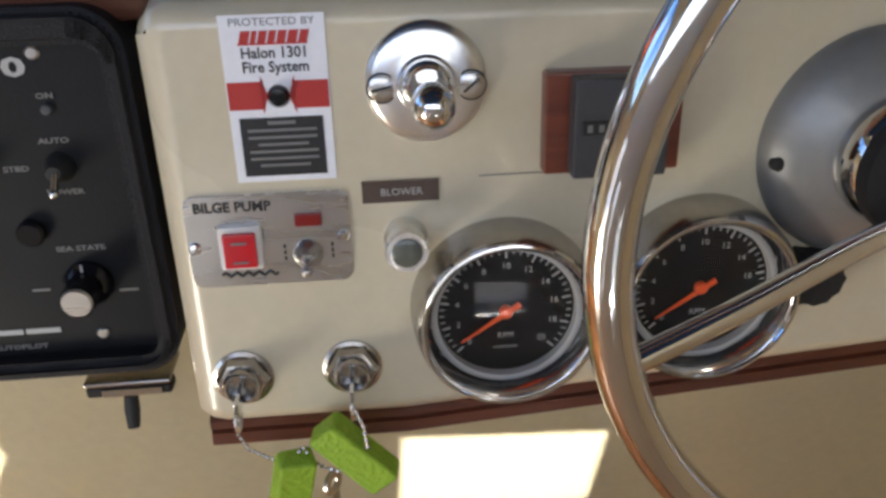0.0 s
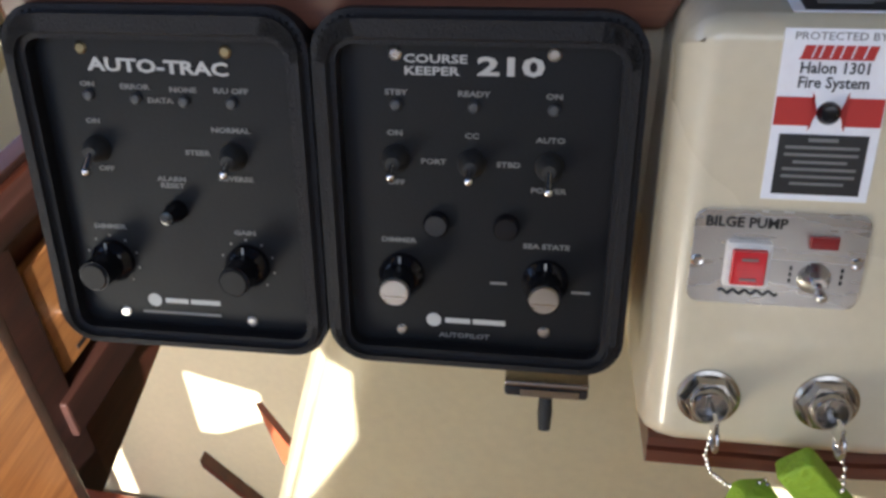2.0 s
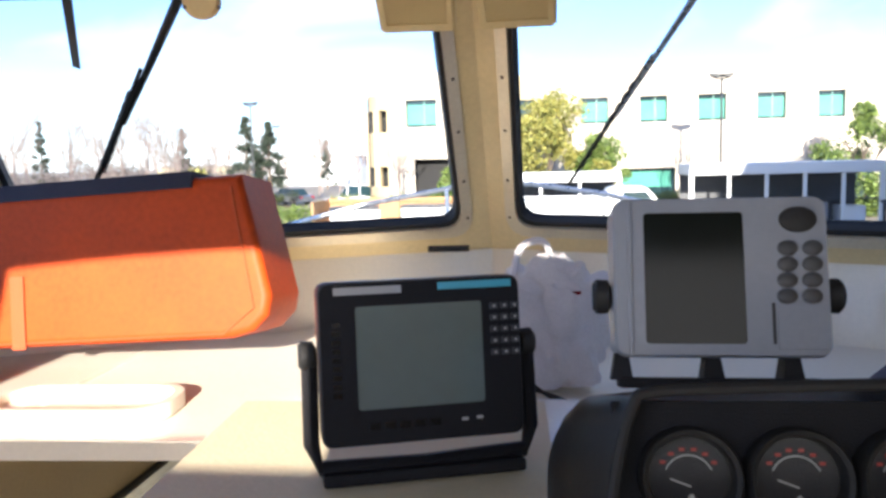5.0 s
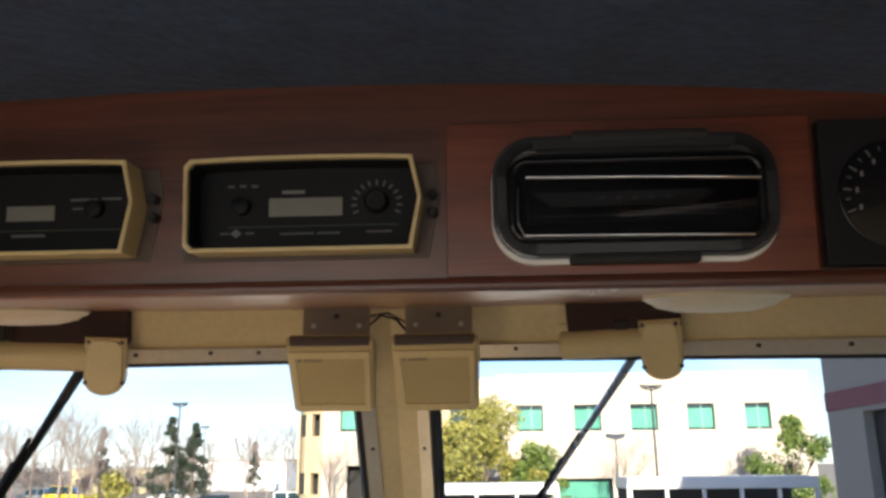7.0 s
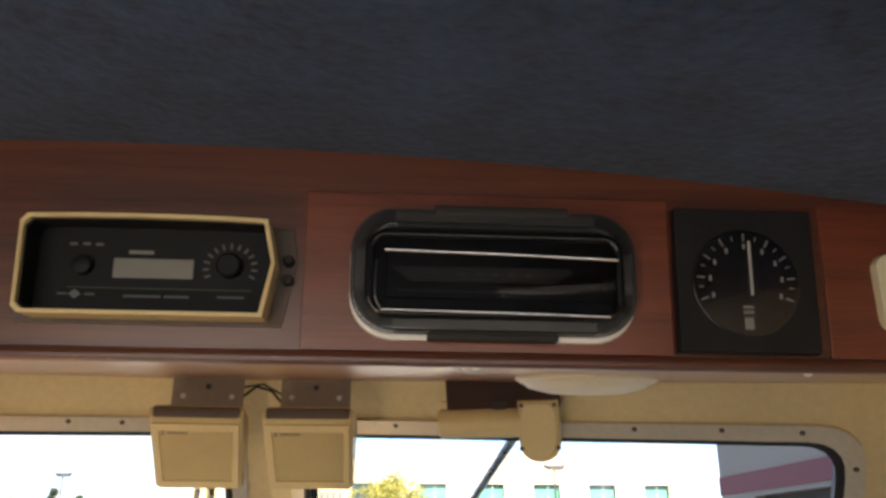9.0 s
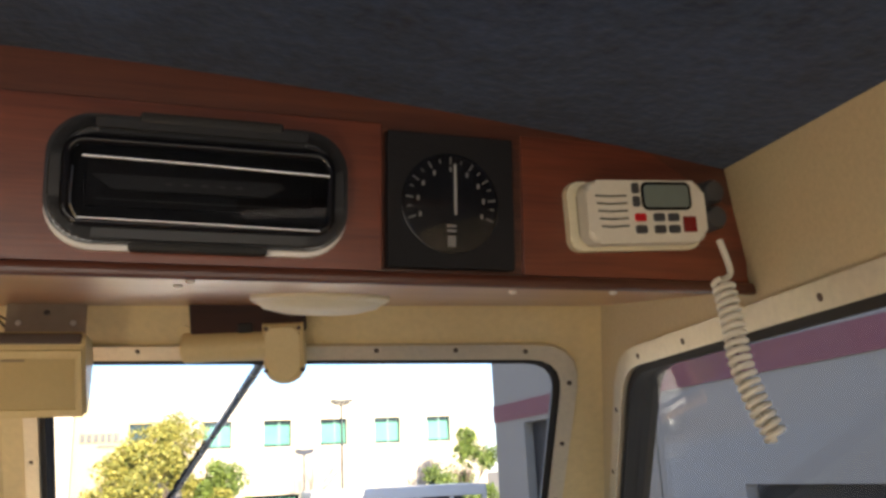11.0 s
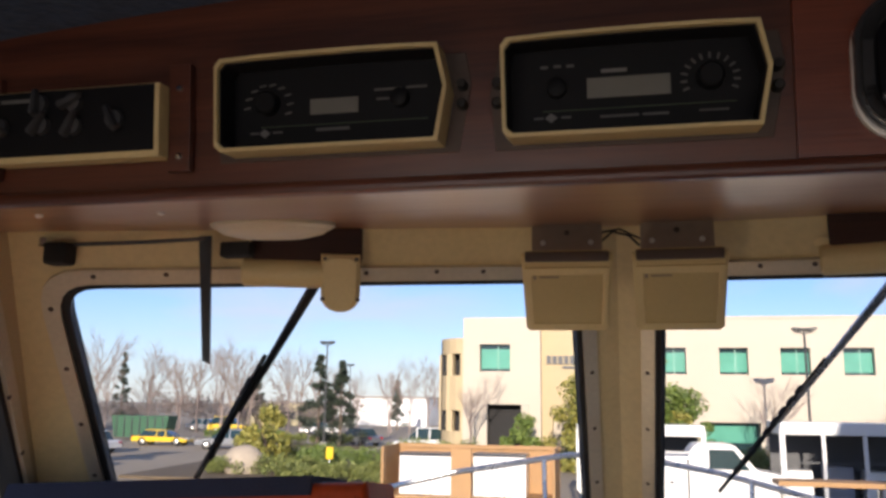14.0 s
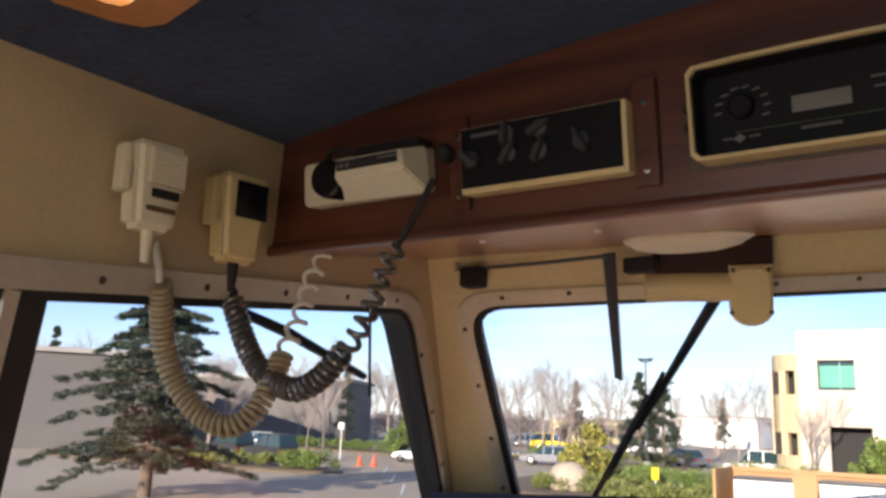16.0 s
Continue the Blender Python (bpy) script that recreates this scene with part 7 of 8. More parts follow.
M["bark"] = mat("grey_bark", (0.14, 0.105, 0.08), 0.9, vary=0.25, scale=3, grain=25, bump=0.5)
M["twig"] = mat("bare_twigs", (0.27, 0.21, 0.185), 0.9, vary=0.2, scale=1, grain=10, bump=0.2)
M["boulder"] = mat("pale_boulder", (0.42, 0.35, 0.27), 0.9, vary=0.25, scale=1.5, grain=12, bump=0.6)
M["mulch"] = mat("planting_bed", (0.13, 0.095, 0.06), 0.95, vary=0.3, scale=0.6, grain=10, bump=0.4)
M["tyre"] = mat("tyre_rubber", (0.02, 0.02, 0.02), 0.8, vary=0.1, bump=0.1)


def foliage(name, a, b):
    """Leaves that differ from clump to clump."""
    m = bpy.data.materials.new(name)
    m.use_nodes = True
    n, l = m.node_tree.nodes, m.node_tree.links
    p = n["Principled BSDF"]
    g, r = n.new("ShaderNodeNewGeometry"), n.new("ShaderNodeValToRGB")
    r.color_ramp.elements[0].color, r.color_ramp.elements[1].color = (*a, 1), (*b, 1)
    l.new(g.outputs["Random Per Island"], r.inputs["Fac"])
    l.new(r.outputs["Color"], p.inputs["Base Color"])
    p.inputs["Roughness"].default_value = 0.6
    return m


M["leaf_yellow"] = foliage("yellow_green_leaves", (0.12, 0.14, 0.03), (0.40, 0.35, 0.08))
M["leaf_green"] = foliage("green_leaves", (0.05, 0.09, 0.022), (0.19, 0.26, 0.05))
M["leaf_shrub"] = foliage("shrub_leaves", (0.07, 0.10, 0.025), (0.24, 0.26, 0.07))
M["needle_dark"] = foliage("dark_needles", (0.012, 0.022, 0.015), (0.050, 0.070, 0.040))

bm = bmesh.new()
bm.faces.new([bm.verts.new(p) for p in ((-1500, -400, GZ), (1500, -400, GZ), (1500, 2500, GZ), (-1500, 2500, GZ))])
tagged(part("ground", bm, "asphalt", smooth=False), "grey worn asphalt yard and road", "ground", kind="structure")
bm = bmesh.new()
bm.faces.new([bm.verts.new(p) for p in ((-14, -30, GZ + 0.012), (8, -30, GZ + 0.012), (8, 20, GZ + 0.012), (-14, 20, GZ + 0.012))])
tagged(part("pavement_apron", bm, "concrete", smooth=False), "pale concrete apron under the boat", "pavement", kind="structure")
bm = bmesh.new()
for k in range(3):
    box(0.12, 5.0, 0.006, (0, 0, 0), bm=bm, m=pose(-23.5 - 4.0 * k, 31 + 4.5 * k, GZ + 0.008, 0, 0, 35))
tagged(part("road_line", bm, "white_paint", smooth=False), "white painted lines on the asphalt", "road marking", kind="structure")


def bed(name, pts, label, material="mulch", h=0.14):
    """A kerbed planting island."""
    bm = slab([(x, y) for x, y in pts], GZ, GZ + h, bevel=0.04)
    return tagged(part(name, bm, material), label, "planting bed", kind="structure")


bed("pavement_island", [(-22, 33), (-9.5, 33), (-9.0, 47), (-24, 50)], "kerbed planting island by the road")
bed("pavement_border", [(-9.5, 45), (20, 45), (20, 50.5), (-12, 50.5)], "planting strip along the office building")
bed("pavement_verge", [(-52, 30), (-33, 33.2), (-31, 35.5), (-36, 38), (-54, 35)], "green verge across the road")
bed("pavement_far_verge", [(-70, 56), (-40, 55), (-38, 58), (-70, 62)], "far planted verge")
bed("pavement_mid", [(-36, 64), (-20, 60), (-19, 63), (-35, 69)], "planted strip in front of the far lots")


def facade(x0, x1, z0, z1, holes, y, depth, bm=None):
    """A wall in the xz plane with openings, cut into blocks round them."""
    bm = bm or bmesh.new()
    xs = sorted({x0, x1, *[h[0] for h in holes], *[h[1] for h in holes]})
    zs = sorted({z0, z1, *[h[2] for h in holes], *[h[3] for h in holes]})
    for a, b in zip(xs, xs[1:]):
        for c, d in zip(zs, zs[1:]):
            mx_, mz_ = (a + b) / 2, (c + d) / 2
            if not any(h[0] < mx_ < h[1] and h[2] < mz_ < h[3] for h in holes):
                box(b - a, depth, d - c, (mx_, y + depth / 2, mz_), bm=bm)
    bmesh.ops.remove_doubles(bm, verts=bm.verts, dist=1e-4)
    return bm


M["green_frame"] = mat("pale_green_frame", (0.25, 0.45, 0.36), 0.4, vary=0.05, bump=0)
off = thing("office_building", pose(0, 50, 0), "cream two-storey concrete office building with green glass", "building")
UP = [(2.35, 3.95, 3.42, 5.04), (5.84, 7.46, 3.42, 5.04), (9.25, 10.88, 3.42, 5.04), (12.65, 14.30, 3.42, 5.04), (16.10, 17.64, 3.42, 5.04)]
LOWER = [(-0.5, 3.9, -1.9, 0.70), (4.6, 7.95, -1.9, 0.70), (8.7, 12.2, -1.9, 0.75), (12.9, 15.9, -1.9, 0.75), (16.5, 19.4, -1.9, 0.75)]
part("wall", facade(1.2, 20.0, GZ, 6.75, UP + LOWER, 0, 0.7), "concrete_wall", off, smooth=False)
TW = [(-8.40, -6.50, 3.50, 5.22), (-8.30, -5.45, -1.9, 1.56)]
part("tower_wall", facade(-9.45, -4.65, GZ, 6.88, TW, -0.6, 1.2), "concrete_wall", off, smooth=False)
part("tan_wall", facade(-4.65, 1.2, GZ, 6.55, [(-1.75, 1.0, 3.45, 5.05), (-4.0, 0.6, -1.9, 0.9)], 0.25, 0.6), "tan_wall", off, smooth=False)
part("core", box(28.6, 12, 8.3, (5.5, 7.3, GZ + 4.15)), "concrete_wall", off, smooth=False)
bm = bmesh.new()
prof = [(-9.45 - 1.85 * math.sin(radians(a)), -0.55 + 2.6 * (1 - math.cos(radians(a)))) for a in range(0, 91, 15)]
for (xa, ya), (xb, yb) in zip(prof, prof[1:]):
    for zc, zd in ((GZ, -0.1), (1.15, 3.30), (4.65, 5.62)):
        prism([(xa, ya, zc), (xb, yb, zc), (xb, yb, zd), (xa, ya, zd)], (0.35, 0.45, 0), bm)
for (xa, ya) in prof[::2]:
    prism([(xa - 0.18, ya, -0.1), (xa + 0.18, ya, -0.1), (xa + 0.18, ya, 4.65), (xa - 0.18, ya, 4.65)], (0.1, 0.40, 0), bm)
part("curved_wing", bm, "tan_wall", off, smooth=False)
bm = bmesh.new()
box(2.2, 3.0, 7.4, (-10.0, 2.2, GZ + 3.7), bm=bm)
# shade behind the wing's openings put in as a near-black block
part("wing_core", bm, "shade_black", off, smooth=False)
for h in UP + [TW[0]]:
    cx, cz, w, hh = (h[0] + h[1]) / 2, (h[2] + h[3]) / 2, h[1] - h[0], h[3] - h[2]
    dy = 0.42 if h is not TW[0] else -0.15
    wn_ = part("window", box(w, 0.05, hh, (cx, dy, cz)), "dark_glass", off, smooth=False)
    part("pane", box(w - 0.10, 0.03, hh * 0.70, (cx, dy - 0.035, cz - hh * 0.02)), "green_glass", wn_, "green tinted pane", smooth=False)
    part("mullion", box(0.04, 0.05, hh, (cx + w * 0.08, dy - 0.04, cz)), "green_frame", wn_, smooth=False)
    part("sill", box(w + 0.06, 0.30, 0.06, (cx, dy - 0.15, cz - hh / 2 + 0.03)), "concrete_wall", wn_, smooth=False)
part("window", box(2.75, 0.05, 1.60, (-0.375, 0.6, 4.25)), "dark_glass", off, smooth=False)
for h in LOWER:
    wn_ = part("window", box(h[1] - h[0], 0.05, 2.6, ((h[0] + h[1]) / 2, 0.62, -0.6)), "dark_glass", off, smooth=False)
    if h[0] == 4.6:
        part("pane", box(3.0, 0.03, 0.95, (6.25, 0.57, 0.02)), "green_glass", wn_, "green tinted pane", smooth=False)
# shade under the porch put in as a near-black sheet
part("porch_shade", box(2.85, 0.05, 3.5, (-6.87, 0.5, -0.2)), "shade_black", off, smooth=False)
for x in (-8.15, -5.6):
    part("column", box(0.45, 0.45, 3.5, (x, -0.45, -0.2), 0.03, 1), "concrete_wall", off)
bars_m = Matrix.Translation((-4.38, 0.24, 4.20)) @ Matrix.Rotation(math.pi / 2, 4, "X")
for k in range(6):
    part("sign_letter_bar", box(0.28, 0.50, 0.08, (0.18 + 0.355 * k, 0.10, 0.05)), "dark_paint", off, m=bars_m, smooth=False)
part("sign_line_bar", box(0.95, 0.14, 0.06, (1.45, -0.36, 0.04)), "dark_paint", off, m=bars_m, smooth=False)
part("parapet", box(18.9, 0.5, 0.18, (10.6, 0.25, 6.82)), "concrete_wall", off, smooth=False)

ware = thing("warehouse", pose(8, 0, 0), "grey concrete warehouse wall with a maroon band and dock doors", "building")
bm = bmesh.new()
for y0, y1, z0, z1 in ((-3.5, 5.5, GZ, 7.5), (5.5, 9.1, 1.12, 7.5), (9.1, 13.2, GZ, 7.5), (13.2, 16.55, 2.50, 7.5), (16.55, 18.3, GZ, 7.5)):
    box(0.3, y1 - y0, z1 - z0, (0.15, (y0 + y1) / 2, (z0 + z1) / 2), bm=bm)
part("wall", bm, "grey_wall", ware, smooth=False)
part("body", box(9, 21.6, 9.3, (4.9, 7.4, GZ + 4.65)), "shade_black", ware, smooth=False)
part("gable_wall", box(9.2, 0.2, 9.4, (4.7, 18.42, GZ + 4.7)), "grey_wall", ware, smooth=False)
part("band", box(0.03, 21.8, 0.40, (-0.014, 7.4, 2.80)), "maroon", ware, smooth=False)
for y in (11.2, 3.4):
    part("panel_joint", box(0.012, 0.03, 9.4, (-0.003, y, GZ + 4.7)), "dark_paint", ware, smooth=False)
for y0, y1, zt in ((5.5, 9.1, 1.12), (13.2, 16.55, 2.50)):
    # shade of the dark opening put in as a near-black sheet
    dr = part("dock_door", box(0.06, y1 - y0, zt - GZ, (0.24, (y0 + y1) / 2, (zt + GZ) / 2)), "shade_black", ware, smooth=False)
    for k in range(7):
        part("door_slat", box(0.02, y1 - y0, 0.03, (0.205, (y0 + y1) / 2, GZ + (zt - GZ) * (k + 0.5) / 7)), "black_rubber", dr, smooth=False)


def shed(x, y, w, d, h, material, label, turn=0, roof="far_grey", doors=4):
    th = thing("low_building", pose(x, y, GZ, 0, 0, turn), label, "building", "distant buildings")
    part("wall", box(w, d, h, (0, d / 2, h / 2)), material, th, smooth=False)
    part("roof", box(w + 0.6, d + 0.6, 0.35, (0, d / 2, h + 0.17)), roof, th, smooth=False)
    for k in range(doors):
        part("window", box(w / doors * 0.5, 0.08, h * 0.35, (-w / 2 + (k + 0.5) * w / doors, -0.03, h * 0.45)), "dark_glass", th, smooth=False)
    return th


shed(-38, 130, 15, 12, 4.4, "white_paint", "long white warehouse far across the lots", doors=0)
shed(-20, 140, 16, 12, 3.9, "white_paint", "long white warehouse far across the lots", doors=0)
shed(-54, 120, 12, 9, 3.4, "cream_wall", "low cream shop far across the lots", 0, "far_grey", 3)
shed(-72, 58, 34, 14, 6.6, "brown_stucco", "grey stucco building behind the trees", 28, "far_grey", 0)
shed(-62, 30, 26, 14, 7.2, "brown_stucco", "grey stucco building behind the trees", 62, "far_grey", 0)


# ---- trees and shrubs ----
def leaf_cloud(n, centres, size, rng, flat=1.0, droop=0.0, thin=0.55):
    """Many small leaves scattered round clump centres, as (x, y, z, radius)."""
    c = np.array(centres)[rng.integers(0, len(centres), n)]
    d = rng.normal(size=(n, 3))
    d *= (c[:, 3] * rng.random(n) ** 0.45 / np.maximum(1e-6, np.linalg.norm(d, axis=1)))[:, None]
    p = c[:, :3] + d * (1, 1, flat)
    p[:, 2] -= droop * (d[:, 0] ** 2 + d[:, 1] ** 2)
    a, b = rng.normal(size=(n, 3)), rng.normal(size=(n, 3))
    a /= np.linalg.norm(a, axis=1)[:, None]
    b -= a * (a * b).sum(1)[:, None]
    b /= np.linalg.norm(b, axis=1)[:, None]
    s = (size * (0.6 + 0.8 * rng.random(n)))[:, None]
    vs = np.stack([p - a * s, p + b * s * thin, p + a * s, p - b * s * thin], 1).reshape(-1, 3)
    return vs.tolist(), np.arange(4 * n).reshape(n, 4).tolist()


def cloud_part(name, vs, fs, material, parent):
    me = bpy.data.meshes.new(name)
    me.from_pydata(vs, [], fs)
    me.materials.append(M[material])
    ob = new(name, me)
    ob.parent = parent
    return ob


def limbs(rng, base, height, spread, r, depth=3, kids=4):
    """A branching skeleton as tapered tubes."""
    bm, tips = bmesh.new(), []
    def grow(p, d, ln, rad, lev):
        q = p + d * ln
        mid = p.lerp(q, 0.5) + Vector(rng.normal(size=3)) * ln * 0.05
        tube([p, mid, q], [rad, rad * 0.8, rad * 0.55], 5 if lev < depth else 3, bm=bm)
        if lev == 0:
            tips.append(q)
            return
        for k in range(kids):
            nd = (d + Vector((rng.normal() * spread, rng.normal() * spread, 0.15 + 0.25 * rng.random()))).normalized()
            grow(p.lerp(q, 0.55 + 0.45 * (k + 1) / kids), nd, ln * (0.55 + 0.25 * rng.random()), rad * 0.5, lev - 1)
    grow(Vector(base), Vector((0, 0, 1)), height * 0.38, r, depth)
    return bm, tips


def leafy_tree(x, y, h, w, seed, material, label, n=3600, low=0.25):
    rng = np.random.default_rng(seed)
    th = thing("tree", pose(x, y, GZ), label, "tree", "leafy trees")
    bm, tips = limbs(rng, (0, 0, 0), h, 0.55, 0.13, 2, 4)
    part("trunk", bm, "bark", th)
    cs = []
    for k in range(34):
        u = rng.random()
        z = h * (low + (1 - low) * u)
        rr = w / 2 * math.sin(math.pi * min(0.96, 0.18 + 0.80 * u)) ** 0.7 * rng.random() ** 0.5
        a = rng.random() * 6.283
        cs.append((rr * math.cos(a), rr * math.sin(a), z - 0.1 * h, w * (0.09 + 0.09 * rng.random())))
    cloud_part("crown", *leaf_cloud(int(n * 2.6), cs, 0.105, rng), material, th)
    return th


def bare_tree_mesh(seed, h):
    rng = np.random.default_rng(seed)
    return limbs(rng, (0, 0, 0), h, 0.42, 0.13, 4, 4)[0]


leafy_tree(0.3, 44.0, 7.2, 6.4, 11, "leaf_yellow", "yellow-green leafy tree in front of the office building", 5200, 0.12)
leafy_tree(-2.0, 45.0, 5.4, 4.0, 12, "leaf_yellow", "yellow-green leafy tree in front of the office building", 2600, 0.15)
leafy_tree(3.3, 44.5, 5.0, 4.0, 17, "leaf_green", "green leafy tree in front of the office building", 2400, 0.12)
leafy_tree(16.4, 44.0, 6.0, 4.8, 13, "leaf_green", "green leafy tree by the warehouse corner", 3000, 0.10)
leafy_tree(-18.6, 41.0, 3.6, 3.0, 14, "leaf_yellow", "small yellow-green tree on the planting island", 2200, 0.1)
leafy_tree(-5.4, 46.6, 3.0, 2.4, 15, "leaf_green", "small green tree by the office porch", 1500, 0.1)
leafy_tree(-41.0, 54.0, 3.0, 2.6, 16, "leaf_green", "small green tree across the road", 1200, 0.15)

bare_masters = []
for k in range(3):
    th = thing("bare_tree", pose(-44 + 6 * k, 76, GZ), "bare grey-brown winter tree", "tree", "bare winter trees")
    part("branches", bare_tree_mesh(30 + k, 8.6), "twig", th)
    bare_masters.append(th)
rng = np.random.default_rng(5)
spots = [(-56, 72, 1.15), (-62, 80, 1.2), (-52, 84, 1.15), (-48, 70, 1.0), (-40, 82, 1.1), (-35, 74, 0.95), (-30, 84, 0.9), (-25, 88, 0.75), (-68, 66, 1.2), (-76, 60, 1.2), (-58, 60, 1.05), (-66, 50, 1.1), (-46, 62, 0.9), (-70, 40, 1.1), (-74, 46, 1.2), (-60, 42, 1.0), (-18, 92, 0.75), (-14, 74, 0.6), (-8.4, 46.5, 0.66), (8.0, 46.6, 0.62), (15.0, 46.8, 0.52), (-13, 62, 0.62), (-55, 96, 1.1), (-72, 90, 1.2), (-38, 100, 1.0), (-84, 74, 1.3)]
spots += [(-88 + 3.1 * k + 2 * math.sin(7 * k), 58 + 1.9 * k + 5 * math.sin(5 * k), 1.0 + 0.25 * math.sin(3 * k)) for k in range(22)]
spots += [(-78 + 2.6 * k, 30 + 2.2 * k + 4 * math.sin(4 * k), 0.95 + 0.2 * math.sin(3 * k)) for k in range(12)]
for k, (x, y, s) in enumerate(spots):
    copy = copy_thing(bare_masters[k % 3], pose(x, y, GZ, 0, 0, rng.random() * 360) @ Matrix.Scale(s, 4))

for k, (x, y, h, w) in enumerate(((-23.5, 62, 7.3, 4.2), (-22.0, 63, 6.9, 3.8), (-30, 110, 7, 2.4), (-50, 108, 9, 3), (-66, 100, 10, 3.4), (-80, 54, 10, 3.4), (-57, 66, 8.5, 2.6), (-62, 36, 9.5, 3.0))):
    rng = np.random.default_rng(60 + k)
    th = thing("conifer", pose(x, y, GZ), "dark green pointed conifer", "tree", "conifers")
    part("trunk", tube([(0, 0, 0), (0, 0, h * 0.5), (0, 0, h * 0.97)], [0.16, 0.1, 0.02], 6), "bark", th)
    cs = []
    for j in range(60):
        u = rng.random() ** 0.8
        a, rr = rng.random() * 6.283, w / 2 * (1 - u) * (0.5 + 0.5 * rng.random())
        cs.append((rr * math.cos(a), rr * math.sin(a), h * (0.10 + 0.88 * u), 0.25 + 0.35 * (1 - u)))
    cloud_part("crown", *leaf_cloud(9000, cs, 0.10, rng, 0.6, 0.0, 0.35), "needle_dark", th)

# a brown thicket of bare woods far behind the lots
rng = np.random.default_rng(91)
cs = []
for k in range(260):
    a = radians(18 + 50 * k / 260) + rng.normal() * 0.01
    d = 112 + 16 * rng.random()
    top = 3.2 + 2.2 * math.sin(k * 0.31) * math.sin(k * 0.113) + 1.6 * rng.random()
    cs.append((-d * math.sin(a), d * math.cos(a), GZ + top * (0.35 + 0.65 * rng.random()), 1.5))
M["thicket"] = foliage("bare_thicket", (0.15, 0.115, 0.10), (0.30, 0.24, 0.21))
me = bpy.data.meshes.new("far_woods")
vs, fs = leaf_cloud(30000, cs, 0.26, rng, 0.9, 0.0, 0.2)
me.from_pydata(vs, [], fs)
me.materials.append(M["thicket"])
tagged(new("far_woods", me), "brown thicket of bare winter woods beyond the lots", "woods", kind="stuff")

# the big cedar by the port side
ced = thing("cedar_tree", pose(-27.3, 19.6, GZ), "large dark cedar with drooping layered branches", "tree")
part("trunk", tube([(0, 0, 0), (0.05, 0.1, 3.2), (0, 0, 7.0), (0.05, 0, 9.2)], [0.26, 0.19, 0.10, 0.03], 10), "bark", ced)
rng = np.random.default_rng(77)
bmb, cs = bmesh.new(), []
for k in range(74):
    u = (k + rng.random()) / 74
    z0, ln = 1.2 + 7.7 * u, (4.2 * (1 - u) ** 0.8 + 0.5) * (0.50 + 0.62 * rng.random())
    a = k * 2.399 + rng.normal() * 0.35
    d = Vector((math.cos(a), math.sin(a), 0))
    sag = 0.20 + 0.24 * rng.random()
    bough = lambda q: Vector((0, 0, z0)) + d * ln * q + Vector((0, 0, ln * (0.18 * q - sag * q * q)))
    tube([bough(q) for q in (0, 0.25, 0.5, 0.75, 1.0)], [0.05 * (1 - u) + 0.02, 0.034, 0.024, 0.015, 0.005], 5, bm=bmb)
    side = d.cross(Vector((0, 0, 1)))
    for q in np.linspace(0.20, 1.0, 9):
        for e in (-1, -0.5, 0, 0.5, 1):
            if rng.random() < 0.30:
                continue
            w = e * 0.75 * (1.15 - q) * min(ln, 3.0) * 0.5
            o = bough(q) + side * w + d * (abs(w) * 0.35 + 0.10 * rng.normal())
            cs.append((o.x, o.y, o.z - 0.30 * abs(w) - 0.10 * rng.random(), 0.13 + 0.16 * rng.random()))
part("branches", bmb, "bark", ced)
cloud_part("crown", *leaf_cloud(130000, cs, 0.080, rng, 0.42, 0.5, 0.20), "needle_dark", ced)


def shrub(x, y, w, d, h, seed, material, label, n=1100):
    rng = np.random.default_rng(seed)
    th = thing("shrub", pose(x, y, GZ + 0.1), label, "shrub", "shrubs")
    h *= 0.78
    cs = [((rng.random() - 0.5) * w, (rng.random() - 0.5) * d, h * (0.25 + 0.5 * rng.random()), 0.28 * h + 0.14 * rng.random()) for k in range(int(12 + 7 * w))]
    cloud_part("foliage", *leaf_cloud(n * 4, cs, 0.060, rng, 0.9), material, th)
    return th


for k, (x, y, w, d, h, mt) in enumerate(((-12.8, 38, 5.2, 2.6, 1.7, "leaf_green"), (-15.5, 36.5, 2.6, 2, 1.2, "leaf_shrub"), (-10.8, 34.2, 3.6, 1.6, 1.25, "leaf_shrub"), (-13.6, 34.0, 3.0, 1.6, 1.1, "leaf_shrub"), (-18.2, 35.6, 2.2, 1.8, 1.1, "leaf_shrub"), (-16.4, 43, 4, 2, 1.5, "leaf_green"), (-10.6, 46.4, 5, 2.0, 1.9, "leaf_shrub"), (-5.8, 46.2, 4, 1.6, 1.3, "leaf_shrub"), (-2.0, 46.2, 4, 1.6, 1.5, "leaf_shrub"), (2.5, 46.2, 5, 1.6, 1.4, "leaf_shrub"), (7.5, 46.2, 4, 1.4, 1.8, "leaf_shrub"), (11.6, 46.2, 4, 1.6, 2.1, "leaf_yellow"), (-38.5, 34.6, 8, 2.2, 1.1, "leaf_shrub"), (-45, 33.8, 7, 2.2, 1.0, "leaf_shrub"), (-33.6, 35.2, 3.0, 2.4, 1.5, "leaf_green"), (-48, 57.5, 14, 2, 1.3, "leaf_green"), (-60, 58.5, 10, 2, 1.3, "leaf_green"), (-26, 64.4, 9, 2, 1.2, "leaf_shrub"), (-30.5, 66, 5, 2, 1.3, "leaf_green"), (-35, 72, 8, 2, 1.2, "leaf_green"))):
    shrub(x, y, w, d, h, 100 + k, mt, "rounded green shrub on a planting bed", int(500 + 180 * w))

